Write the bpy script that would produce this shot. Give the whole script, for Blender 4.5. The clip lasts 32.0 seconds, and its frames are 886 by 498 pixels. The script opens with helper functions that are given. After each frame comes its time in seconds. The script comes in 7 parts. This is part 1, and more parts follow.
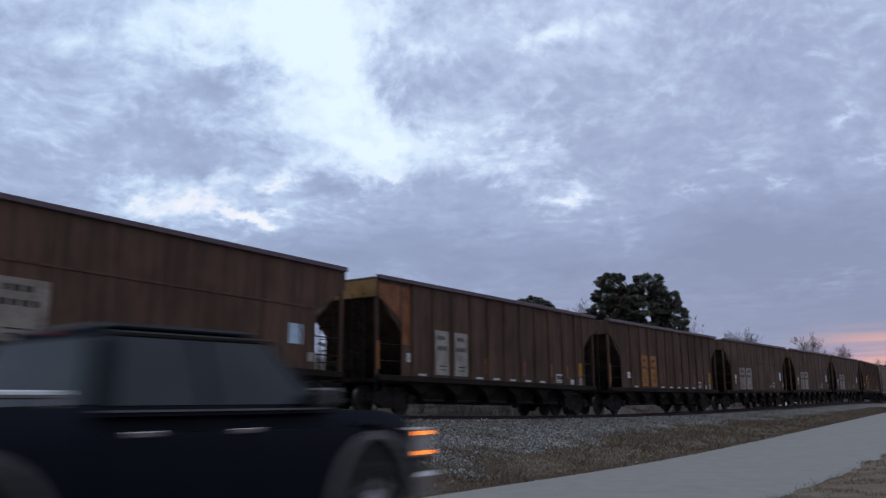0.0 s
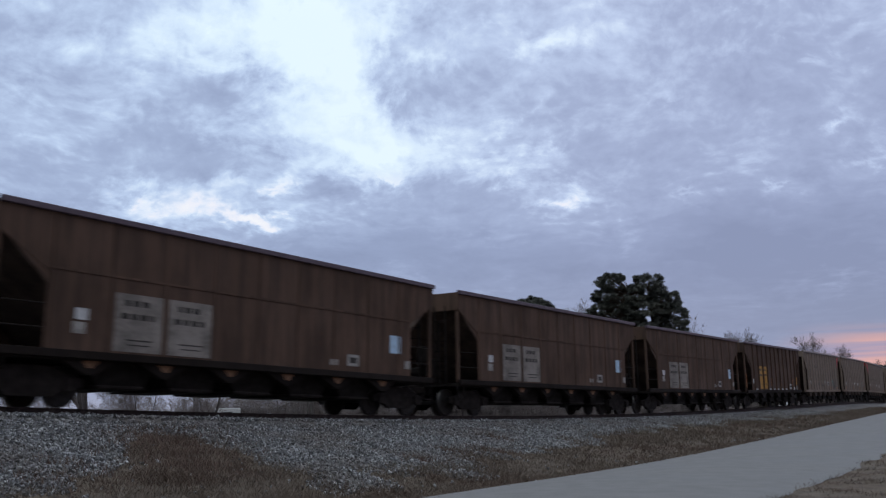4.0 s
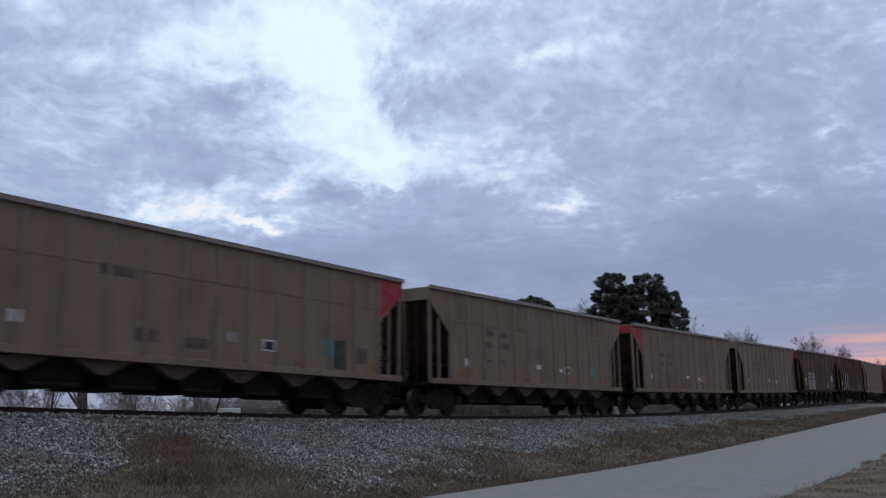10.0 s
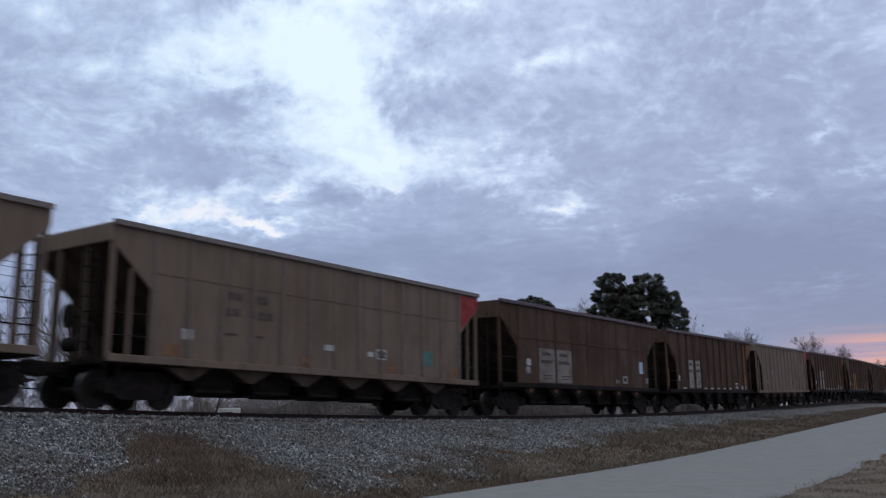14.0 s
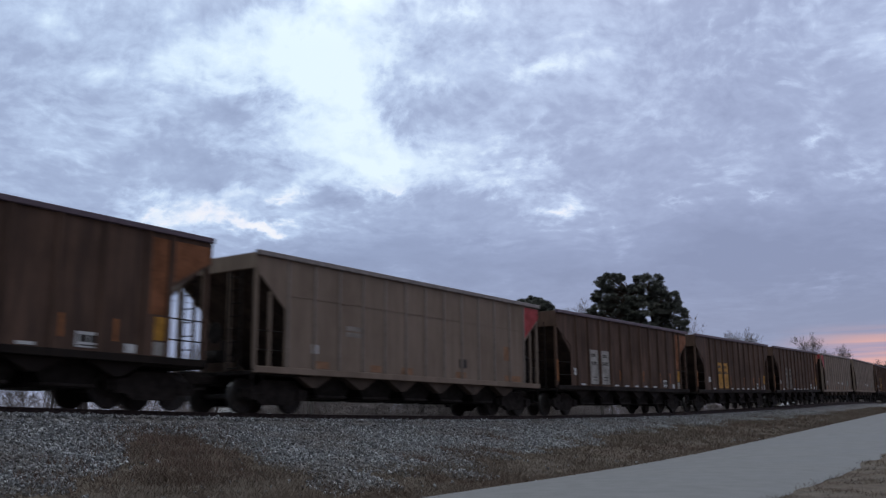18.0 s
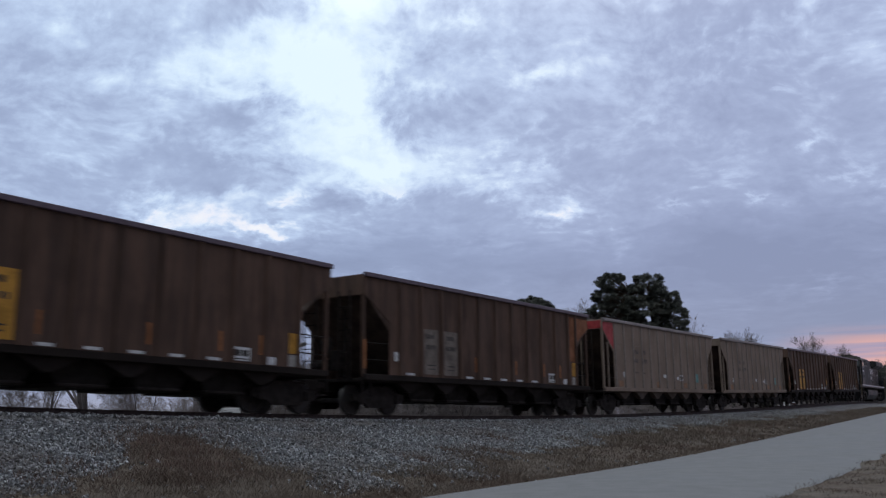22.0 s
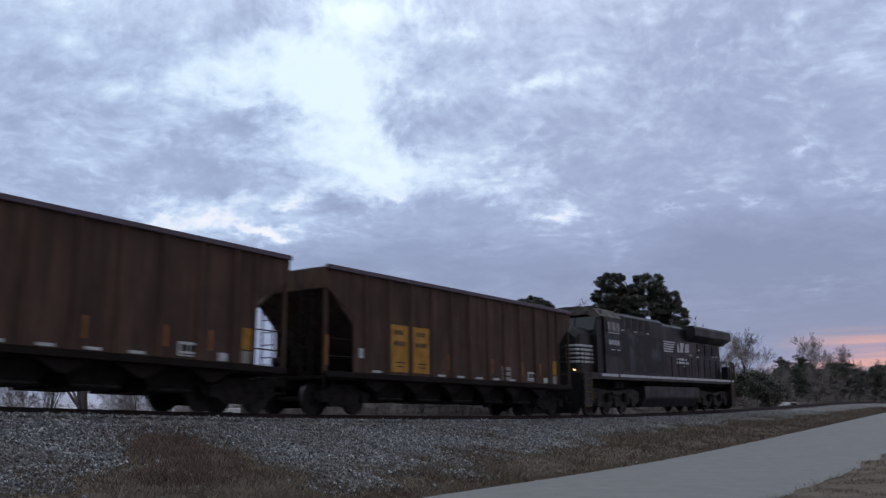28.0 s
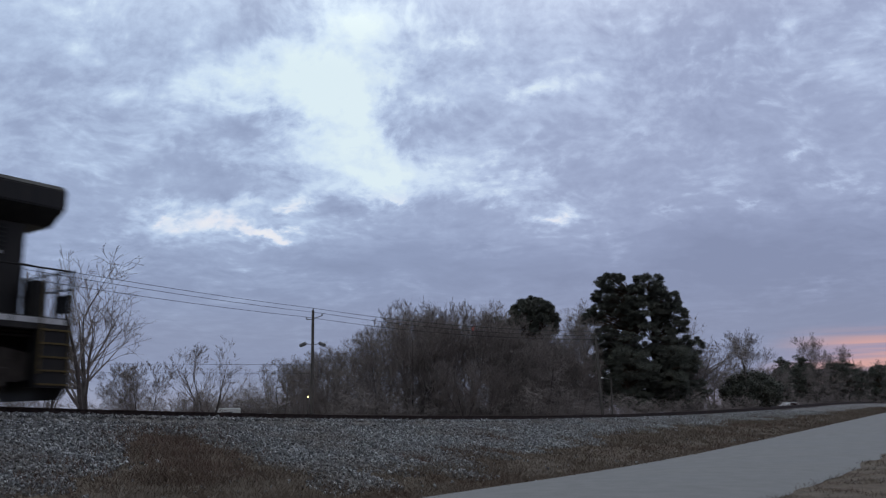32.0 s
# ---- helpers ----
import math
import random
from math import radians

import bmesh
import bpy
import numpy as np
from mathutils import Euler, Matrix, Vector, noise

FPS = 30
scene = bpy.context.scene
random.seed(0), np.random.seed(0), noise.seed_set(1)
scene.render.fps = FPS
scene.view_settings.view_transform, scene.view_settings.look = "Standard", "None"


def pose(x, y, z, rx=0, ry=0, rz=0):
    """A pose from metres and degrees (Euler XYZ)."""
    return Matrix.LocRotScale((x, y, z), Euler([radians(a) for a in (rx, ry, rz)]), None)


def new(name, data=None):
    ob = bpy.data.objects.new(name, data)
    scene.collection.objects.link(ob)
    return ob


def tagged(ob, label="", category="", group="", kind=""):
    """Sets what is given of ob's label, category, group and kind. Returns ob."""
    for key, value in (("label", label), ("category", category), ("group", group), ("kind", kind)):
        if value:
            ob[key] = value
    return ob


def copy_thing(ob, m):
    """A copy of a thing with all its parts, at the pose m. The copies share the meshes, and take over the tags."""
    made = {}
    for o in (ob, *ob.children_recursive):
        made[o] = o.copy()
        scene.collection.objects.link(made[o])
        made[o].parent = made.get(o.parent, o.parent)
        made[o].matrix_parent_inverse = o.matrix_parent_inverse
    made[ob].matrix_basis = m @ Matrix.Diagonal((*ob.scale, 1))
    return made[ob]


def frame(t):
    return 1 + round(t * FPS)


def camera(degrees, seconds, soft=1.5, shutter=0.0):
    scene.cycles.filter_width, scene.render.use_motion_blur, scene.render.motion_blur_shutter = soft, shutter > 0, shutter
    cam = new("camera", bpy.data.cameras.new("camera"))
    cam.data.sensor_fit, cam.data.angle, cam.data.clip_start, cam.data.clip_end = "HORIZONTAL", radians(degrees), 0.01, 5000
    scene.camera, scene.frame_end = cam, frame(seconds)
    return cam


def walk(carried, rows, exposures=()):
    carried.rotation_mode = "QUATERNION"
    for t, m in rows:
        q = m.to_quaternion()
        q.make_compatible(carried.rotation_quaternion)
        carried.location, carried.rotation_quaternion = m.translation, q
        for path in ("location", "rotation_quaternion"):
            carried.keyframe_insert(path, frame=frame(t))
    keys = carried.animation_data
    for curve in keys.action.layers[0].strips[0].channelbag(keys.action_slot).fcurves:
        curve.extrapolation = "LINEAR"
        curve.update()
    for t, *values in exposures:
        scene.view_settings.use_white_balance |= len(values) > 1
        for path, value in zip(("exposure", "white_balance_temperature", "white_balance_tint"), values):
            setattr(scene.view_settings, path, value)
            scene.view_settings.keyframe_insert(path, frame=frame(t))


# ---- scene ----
# ---------------------------------------------------------------- camera
EYE = Vector((0.0, 0.0, 1.17))
cam = camera(50.86, 32.0, soft=1.25, shutter=0.5)
TILT = 10.226
_view = Matrix.Translation(EYE) @ pose(0, 0, 0, 90 + TILT, 0, 0) @ pose(0, 0, 0, 0, 0, -0.8)
walk(cam, [(0.0, _view), (32.0, _view)], [(0.0, 0.0), (31.2, 0.0), (32.0, -0.15)])

# ---------------------------------------------------------------- world
world = bpy.data.worlds.new("world")
scene.world = world
world.use_nodes = True
_wn, _wl = world.node_tree.nodes, world.node_tree.links
_sky = _wn.new("ShaderNodeTexSky")
_sky.sky_type = "NISHITA"
_sky.sun_disc = False
_sky.sun_elevation = radians(1.0)
_sky.sun_rotation = radians(40)
_wl.new(_sky.outputs[0], _wn["Background"].inputs[0])
_wn["Background"].inputs[1].default_value = 0.05


# ---------------------------------------------------------------- material helpers
class Nodes:
    """A small builder for node materials."""

    def __init__(self, name):
        self.mat = bpy.data.materials.new(name)
        self.mat.use_nodes = True
        self.t = self.mat.node_tree
        self.n, self.l = self.t.nodes, self.t.links
        self.bsdf = self.n["Principled BSDF"]
        self.out = self.n["Material Output"]

    def add(self, kind, **sets):
        node = self.n.new(kind)
        for key, value in sets.items():
            setattr(node, key, value)
        return node

    def put(self, socket, value):
        if isinstance(value, bpy.types.NodeSocket):
            self.l.new(value, socket)
        elif hasattr(value, "__len__") and len(value) == 3 and socket.type == "RGBA":
            socket.default_value = (*value, 1)
        else:
            socket.default_value = value

    def coords(self, what="Object"):
        return self.add("ShaderNodeTexCoord").outputs[what]

    def mapped(self, vector, scale=(1, 1, 1), loc=(0, 0, 0), rot=(0, 0, 0)):
        m = self.add("ShaderNodeMapping")
        self.put(m.inputs[0], vector)
        m.inputs[1].default_value, m.inputs[2].default_value, m.inputs[3].default_value = loc, rot, scale
        return m.outputs[0]

    def noise(self, vector, scale, detail=4, rough=0.55, dist=0.0):
        m = self.add("ShaderNodeTexNoise")
        self.put(m.inputs["Vector"], vector)
        m.inputs["Scale"].default_value, m.inputs["Detail"].default_value = scale, detail
        m.inputs["Roughness"].default_value, m.inputs["Distortion"].default_value = rough, dist
        return m.outputs[0]

    def voronoi(self, vector, scale, feature="F1", out=0):
        m = self.add("ShaderNodeTexVoronoi", feature=feature)
        self.put(m.inputs["Vector"], vector)
        m.inputs["Scale"].default_value = scale
        return m.outputs[out]

    def range(self, value, a, b, c=0.0, d=1.0, smooth=True):
        m = self.add("ShaderNodeMapRange", interpolation_type="SMOOTHSTEP" if smooth else "LINEAR")
        self.put(m.inputs[0], value)
        for i, v in zip((1, 2, 3, 4), (a, b, c, d)):
            m.inputs[i].default_value = v
        return m.outputs[0]

    def math(self, op, a, b=0.0, c=0.0):
        m = self.add("ShaderNodeMath", operation=op)
        for i, v in enumerate((a, b, c)):
            self.put(m.inputs[i], v)
        return m.outputs[0]

    def mix(self, fac, a, b, blend="MIX"):
        m = self.add("ShaderNodeMix", data_type="RGBA", blend_type=blend)
        self.put(m.inputs[0], fac)
        self.put(m.inputs[6], a)
        self.put(m.inputs[7], b)
        return m.outputs[2]

    def split(self, vector):
        m = self.add("ShaderNodeSeparateXYZ")
        self.put(m.inputs[0], vector)
        return m.outputs

    def rnd(self):
        return self.add("ShaderNodeObjectInfo").outputs["Random"]

    def bump(self, height, strength=0.4, distance=0.02):
        m = self.add("ShaderNodeBump")
        m.inputs["Strength"].default_value, m.inputs["Distance"].default_value = strength, distance
        self.put(m.inputs["Height"], height)
        self.put(self.bsdf.inputs["Normal"], m.outputs[0])

    def done(self, colour, rough=0.7, metal=0.0, spec=None):
        self.put(self.bsdf.inputs["Base Color"], colour)
        self.put(self.bsdf.inputs["Roughness"], rough)
        self.put(self.bsdf.inputs["Metallic"], metal)
        if spec is not None:
            self.bsdf.inputs["Specular IOR Level"].default_value = spec
        return self.mat


def car_paint(name, base, dark, rust, rust_low=0.56, streak=0.7):
    """Weathered freight car paint: streaks down the sides, dust and rust patches."""
    k = Nodes(name)
    p = k.coords("Object")
    shift = k.math("MULTIPLY", k.rnd(), 37.0)
    pv = k.add("ShaderNodeCombineXYZ")
    k.put(pv.inputs[0], shift)
    k.put(pv.inputs[1], shift)
    add = k.add("ShaderNodeVectorMath", operation="ADD")
    k.put(add.inputs[0], p)
    k.put(add.inputs[1], pv.outputs[0])
    q = add.outputs[0]
    down = k.noise(k.mapped(q, (1.0, 1.0, 0.10)), 3.4, 7, 0.70)
    broad = k.noise(q, 0.55, 4, 0.6)
    fine = k.noise(q, 14.0, 5, 0.7)
    c = k.mix(k.math("MULTIPLY", k.range(down, 0.36, 0.68), streak), base, dark)
    runs = k.noise(k.mapped(q, (1.0, 1.0, 0.035), (5, 0, 0)), 11.0, 3, 0.6)
    c = k.mix(k.math("MULTIPLY", k.range(runs, 0.50, 0.72), 0.55 * streak), c, dark)
    c = k.mix(k.math("MULTIPLY", k.range(broad, 0.4, 0.72), 0.55), c, dark)
    c = k.mix(k.math("MULTIPLY", k.range(k.math("ADD", k.math("MULTIPLY", fine, 0.4), k.math("MULTIPLY", down, 0.6)), rust_low, rust_low + 0.12), 0.6), c, rust)
    k.bump(fine, 0.25, 0.01)
    return k.done(c, k.range(broad, 0.3, 0.7, 0.65, 0.9), 0.0, 0.12)


def plain(name, colour, rough=0.6, metal=0.0, vary=0.25, scale=6.0, spec=0.35):
    """One colour with grime at two scales."""
    k = Nodes(name)
    p = k.coords("Object")
    n1, n2 = k.noise(p, scale, 4), k.noise(p, scale * 7, 4)
    dirt = tuple(v * (1 - vary) * 0.8 for v in colour)
    f = k.math("MULTIPLY", k.range(k.math("ADD", k.math("MULTIPLY", n1, 0.65), k.math("MULTIPLY", n2, 0.35)), 0.35, 0.68), 0.85)
    k.bump(n2, 0.15, 0.005)
    return k.done(k.mix(f, colour, dirt), k.range(n1, 0.3, 0.7, rough * 0.85, min(1, rough * 1.15)), metal, spec)


def glow(name, colour, strength):
    k = Nodes(name)
    k.put(k.bsdf.inputs["Emission Color"], colour)
    k.bsdf.inputs["Emission Strength"].default_value = strength
    return k.done(colour, 0.3)


BROWN = car_paint("brown_car_paint", (0.132, 0.080, 0.059), (0.056, 0.038, 0.031), (0.19, 0.072, 0.028), 0.58, 0.95)
BROWN2 = car_paint("faded_brown_car_paint", (0.138, 0.084, 0.061), (0.062, 0.042, 0.033), (0.20, 0.082, 0.036), 0.58, 0.95)
TAN = car_paint("tan_car_paint", (0.250, 0.190, 0.150), (0.150, 0.111, 0.087), (0.25, 0.145, 0.082), 0.62, 0.55)
RAILTOP = plain("purple_brown_edge_paint", (0.128, 0.092, 0.116), 0.5, 0, 0.3)
TAN_EDGE = plain("tan_edge_paint", (0.26, 0.225, 0.215), 0.5, 0, 0.3)
RUSTY = plain("orange_rust_patch", (0.34, 0.125, 0.04), 0.75, 0, 0.5, 3)
RED = plain("red_corner_paint", (0.40, 0.038, 0.040), 0.6, 0, 0.4, 4)
PLATE_W = plain("grimy_white_stencil_panel", (0.40, 0.375, 0.345), 0.7, 0, 0.45, 3)
PLATE_Y = plain("yellow_stencil_panel", (0.54, 0.265, 0.035), 0.65, 0, 0.4, 3)
WHITE = plain("white_marking_paint", (0.66, 0.66, 0.66), 0.6, 0, 0.3, 9)
BLUE = plain("pale_blue_tag", (0.50, 0.68, 0.85), 0.5, 0, 0.2)
TEAL = plain("teal_patch_paint", (0.10, 0.26, 0.24), 0.6, 0, 0.4)
INK = plain("dark_stencil_ink", (0.045, 0.038, 0.034), 0.7, 0, 0.3)
GRIME = plain("brake_dust_steel", (0.030, 0.0235, 0.021), 0.9, 0.0, 0.5, 5, 0.15)
DARKIN = plain("black_underframe_grime", (0.020, 0.0165, 0.0145), 0.95, 0, 0.5, 5, 0.1)


# ---------------------------------------------------------------- mesh helpers
def mesh_of(bm, material, name="mesh", smooth=False):
    me = bpy.data.meshes.new(name)
    bm.normal_update()
    bm.to_mesh(me)
    bm.free()
    for m in material if isinstance(material, (list, tuple)) else [material]:
        me.materials.append(m)
    if smooth:
        for f in me.polygons:
            f.use_smooth = True
    return me


def part(name, bm, material, parent, label="", smooth=False):
    """Links a bmesh, or a finished mesh, as one object under a thing or part."""
    me = bm if isinstance(bm, bpy.types.Mesh) else mesh_of(bm, material, name, smooth)
    ob = new(name, me)
    ob.parent = parent
    if label:
        ob["label"] = label
    return ob


def thing(name, m=None, label="", category="", group="", kind=""):
    ob = new(name)
    ob.empty_display_size = 0.3
    if m is not None:
        ob.matrix_basis = m
    return tagged(ob, label, category, group, kind)


def box(bm, x0, x1, y0, y1, z0, z1, bevel=0.0, m=None):
    vs = [bm.verts.new((x, y, z)) for x in (x0, x1) for y in (y0, y1) for z in (z0, z1)]
    fs = [bm.faces.new([vs[i] for i in q]) for q in ((0, 1, 3, 2), (4, 6, 7, 5), (0, 4, 5, 1), (2, 3, 7, 6), (0, 2, 6, 4), (1, 5, 7, 3))]
    if m is not None:
        for v in vs:
            v.co = m @ v.co
    if bevel:
        es = list({e for f in fs for e in f.edges})
        bmesh.ops.bevel(bm, geom=es, offset=bevel, segments=1, affect="EDGES")
    return bm


def boxes(*rows, bevel=0.0):
    bm = bmesh.new()
    for r in rows:
        box(bm, *r, bevel=bevel)
    return bm


def prism(bm, outline, lo, hi, axis="y", bevel=0.0):
    """Extrudes an outline of 2D points from lo to hi along an axis: (x, z) for y, (y, z) for x, (x, y) for z."""
    def at(p, h):
        return {"y": (p[0], h, p[1]), "x": (h, p[0], p[1]), "z": (p[0], p[1], h)}[axis]
    a = [bm.verts.new(at(p, lo)) for p in outline]
    b = [bm.verts.new(at(p, hi)) for p in outline]
    fs = [bm.faces.new(a), bm.faces.new(list(reversed(b)))]
    n = len(outline)
    for i in range(n):
        fs.append(bm.faces.new((a[i], b[i], b[(i + 1) % n], a[(i + 1) % n])))
    bmesh.ops.recalc_face_normals(bm, faces=fs)
    if bevel:
        bmesh.ops.bevel(bm, geom=list({e for f in fs for e in f.edges}), offset=bevel, segments=2, affect="EDGES")
    return bm


def tube(bm, a, b, r, sides=6, r2=None):
    """A cylinder or cone from a to b."""
    a, b = Vector(a), Vector(b)
    d = b - a
    if d.length < 1e-6:
        return bm
    u = d.normalized().orthogonal().normalized()
    v = d.normalized().cross(u)
    r2 = r if r2 is None else r2
    ring = [(u * math.cos(t) + v * math.sin(t)) for t in (2 * math.pi * i / sides for i in range(sides))]
    p = [bm.verts.new(a + w * r) for w in ring]
    q = [bm.verts.new(b + w * r2) for w in ring]
    for i in range(sides):
        bm.faces.new((p[i], p[(i + 1) % sides], q[(i + 1) % sides], q[i]))
    bm.faces.new(list(reversed(p)))
    bm.faces.new(q)
    return bm


def lathe(bm, profile, centre=(0, 0, 0), sides=24, axis="y"):
    """Turns a profile of (radius, offset along the axis) round an axis."""
    rings = []
    for r, h in profile:
        ring = []
        for i in range(sides):
            t = 2 * math.pi * i / sides
            c, s = r * math.cos(t), r * math.sin(t)
            p = {"y": (c, h, s), "x": (h, c, s), "z": (c, s, h)}[axis]
            ring.append(bm.verts.new(Vector(p) + Vector(centre)))
        rings.append(ring)
    for a, b in zip(rings, rings[1:]):
        for i in range(sides):
            bm.faces.new((a[i], a[(i + 1) % sides], b[(i + 1) % sides], b[i]))
    bm.faces.new(rings[0])
    bm.faces.new(list(reversed(rings[-1])))
    bmesh.ops.recalc_face_normals(bm, faces=bm.faces)
    return bm


# ---------------------------------------------------------------- the line of the track
UNIT = 18.0
HEAD = radians(53.115)
ALONG, AWAY = Vector((math.cos(HEAD), math.sin(HEAD))), Vector((-math.sin(HEAD), math.cos(HEAD)))


def track_lat(u):
    """How far the middle of the track lies from the camera's foot, u metres along it."""
    s = max(0.0, u / UNIT)
    e = min(s, 6.6)
    lat = 1 + 0.01181 * e * e - 0.0004 * e ** 3
    lat += (s - e) * (2 * 0.01181 * e - 3 * 0.0004 * e * e)
    return UNIT * lat + 1.6


def rail_z(u):
    """Height of the rail's top u metres along: a shallow dip in the grade."""
    s = u / UNIT
    def z(q): return 0.0397 - 0.0457 * q + 0.01534 * q * q - 0.00122 * q ** 3
    def dz(q): return -0.0457 + 2 * 0.01534 * q - 3 * 0.00122 * q * q
    if s < 0.45:
        v = z(0.45) - dz(0.45) * 0.6 * (1 - math.exp((s - 0.45) / 0.6))
    elif s > 6.4:
        v = z(6.4) + dz(6.4) * 0.6 * (1 - math.exp(-(s - 6.4) / 0.6))
    else:
        v = z(s)
    return EYE.z + UNIT * v


def at_track(u, lat_from_centre=0.0, up=0.0):
    """A point beside the track; lat_from_centre is positive away from the camera."""
    p = ALONG * u + AWAY * (track_lat(u) + lat_from_centre)
    return Vector((p.x, p.y, rail_z(u) + up))


def on_track(u, reach=5.5):
    """The pose of a vehicle whose bogies stand at u - reach and u + reach."""
    a, b = at_track(u - reach), at_track(u + reach)
    d = b - a
    m = (a + b) / 2
    yaw, pitch = math.atan2(d.y, d.x), math.atan2(d.z, Vector((d.x, d.y)).length)
    return Matrix.Translation(m) @ Matrix.Rotation(yaw, 4, "Z") @ Matrix.Rotation(-pitch, 4, "Y")


SPEED = 0.61314 * UNIT


def train_u(end, t):
    """Metres along the track at t of a point that passes end * UNIT at 20 s."""
    return end * UNIT - SPEED * (t - 20)


# ---------------------------------------------------------------- ground
def soft_ramp(x):
    """Nought, then a straight rise, with a soft bend between."""
    return x if x > 30 else math.log1p(math.exp(x))


def road_left(u):
    """Where the road's far edge lies, across from the camera's foot."""
    return min(8.1 + 0.09 * 4 * soft_ramp((u - 4.5) / 4), track_lat(u) - 3.3)


ROAD_W = 4.5


def base_z(u):
    """Height of the road's shoulder: a shallow hollow by the camera, then climbing with the grade."""
    rise = min(1.0, max(0.0, (u - 2) / 11))
    return min(-0.11 + 0.10 * rise * rise * (3 - 2 * rise) + 0.025 * 3 * soft_ramp((u - 21) / 3), rail_z(u) - 0.32)


def smooth(a, b, x):
    t = min(1.0, max(0.0, (x - a) / (b - a)))
    return t * t * (3 - 2 * t)


def ground_z(u, lat):
    """Height of the bare ground u along the track and lat metres across from the camera's foot."""
    low = base_z(u)
    tl, rl = track_lat(u), road_left(u)
    bed = rail_z(u) - 0.25
    d = tl - lat
    if lat < rl:
        z = low
        if lat < rl - ROAD_W:
            z = low + 0.03 * smooth(0, 1.2, rl - ROAD_W - lat) + 0.04 * noise.noise((u * 0.5, lat * 0.5, 0))
        return z - 0.06 if lat > rl - ROAD_W + 0.55 else z
    if d > 1.9:
        span = max(0.5, (tl - 1.9) - rl)
        f = (lat - rl) / span
        z = low + (bed - low) * (0.18 * f + 0.82 * f ** 1.55)
        z -= 0.10 * math.exp(-((f - 0.12) / 0.10) ** 2)
        z += 0.05 * noise.noise((u * 0.7, lat * 0.7, 3)) * smooth(0, 0.2, f) * (1 - smooth(0.85, 1, f))
        return z
    if d > -2.4:
        return bed
    back = -d - 2.4
    far = rail_z(u) - 0.9
    return bed + (far - bed) * smooth(0, 4, back) - 0.25 * smooth(8, 60, back) + 0.12 * noise.noise((u * 0.12, lat * 0.12, 7)) * smooth(4, 9, back)


def spread(*stretches):
    vals = []
    for a, b, step in stretches:
        n = max(1, round((b - a) / step))
        vals += [a + (b - a) * i / n for i in range(n)]
    return vals + [stretches[-1][1]]


def sheet(us, lats, height, material, name):
    """A grid of ground over stretches along and across the track."""
    verts, faces = [], []
    for u in us:
        for lat in lats(u) if callable(lats) else lats:
            p = ALONG * u + AWAY * lat
            verts.append((p.x, p.y, height(u, lat)))
    n = len(verts) // len(us)
    for i in range(len(us) - 1):
        for j in range(n - 1):
            a = i * n + j
            faces.append((a, a + n, a + n + 1, a + 1))
    me = bpy.data.meshes.new(name)
    me.from_pydata(verts, [], faces)
    me.materials.append(material)
    me.polygons.foreach_set("use_smooth", [True] * len(faces))
    return me


def soil_material():
    k = Nodes("dry_grass_soil")
    p = k.coords("Object")
    a, b, c = k.noise(p, 0.35, 4), k.noise(p, 3.0, 5, 0.65), k.noise(p, 38.0, 5, 0.7)
    col = k.mix(k.range(b, 0.35, 0.66), (0.118, 0.098, 0.080), (0.185, 0.152, 0.122))
    col = k.mix(k.math("MULTIPLY", k.range(a, 0.45, 0.7), 0.7), col, (0.115, 0.078, 0.057))
    col = k.mix(k.math("MULTIPLY", k.range(c, 0.4, 0.7), 0.35), col, (0.080, 0.064, 0.046))
    k.bump(k.math("ADD", b, k.math("MULTIPLY", c, 0.5)), 0.5, 0.05)
    return k.done(col, 0.95, 0, 0.15)


def stone_material(name, low, high):
    k = Nodes(name)
    p = k.coords("Object")
    cell = k.voronoi(p, 12.0, "F1", 1)
    edge = k.voronoi(p, 12.0, "DISTANCE_TO_EDGE")
    tone = k.split(cell)[0]
    broad, fine = k.noise(p, 0.6, 4), k.noise(p, 60.0, 4, 0.7)
    isl = k.add("ShaderNodeNewGeometry").outputs["Random Per Island"]
    t = k.math("FRACT", k.math("ADD", tone, isl))
    col = k.mix(k.range(t, 0.25, 0.98, smooth=False), low, high)
    col = k.mix(k.math("MULTIPLY", k.range(broad, 0.42, 0.68), 0.55), col, (0.200, 0.165, 0.142))
    col = k.mix(k.math("MULTIPLY", k.range(fine, 0.45, 0.7), 0.25), col, (0.09, 0.086, 0.083))
    # shade in the gaps between stones, painted as dark cell borders
    col = k.mix(k.range(edge, 0.0, 0.10, 0.7, 0.0), col, (0.075, 0.070, 0.067))
    k.bump(k.math("ADD", k.range(edge, 0.0, 0.25), k.math("MULTIPLY", fine, 0.3)), 0.8, 0.035)
    return k.done(col, 0.85, 0, 0.3)


def road_material():
    k = Nodes("pale_worn_asphalt")
    p = k.coords("Object")
    a, b, c = k.noise(p, 0.25, 4), k.noise(p, 2.2, 5, 0.6), k.noise(p, 120.0, 3, 0.7)
    col = k.mix(k.range(b, 0.3, 0.7), (0.222, 0.217, 0.213), (0.188, 0.184, 0.181))
    col = k.mix(k.math("MULTIPLY", k.range(a, 0.45, 0.65), 0.5), col, (0.205, 0.205, 0.208))
    col = k.mix(k.math("MULTIPLY", k.range(c, 0.5, 0.75), 0.5), col, (0.15, 0.15, 0.155))
    crack = k.range(k.voronoi(k.mapped(p, (1, 1, 1)), 0.45, "DISTANCE_TO_EDGE"), 0.0, 0.012, 1, 0)
    col = k.mix(k.math("MULTIPLY", crack, k.range(a, 0.52, 0.66, 0, 0.4)), col, (0.09, 0.09, 0.092))
    k.bump(c, 0.3, 0.008)
    return k.done(col, 0.85, 0, 0.3)


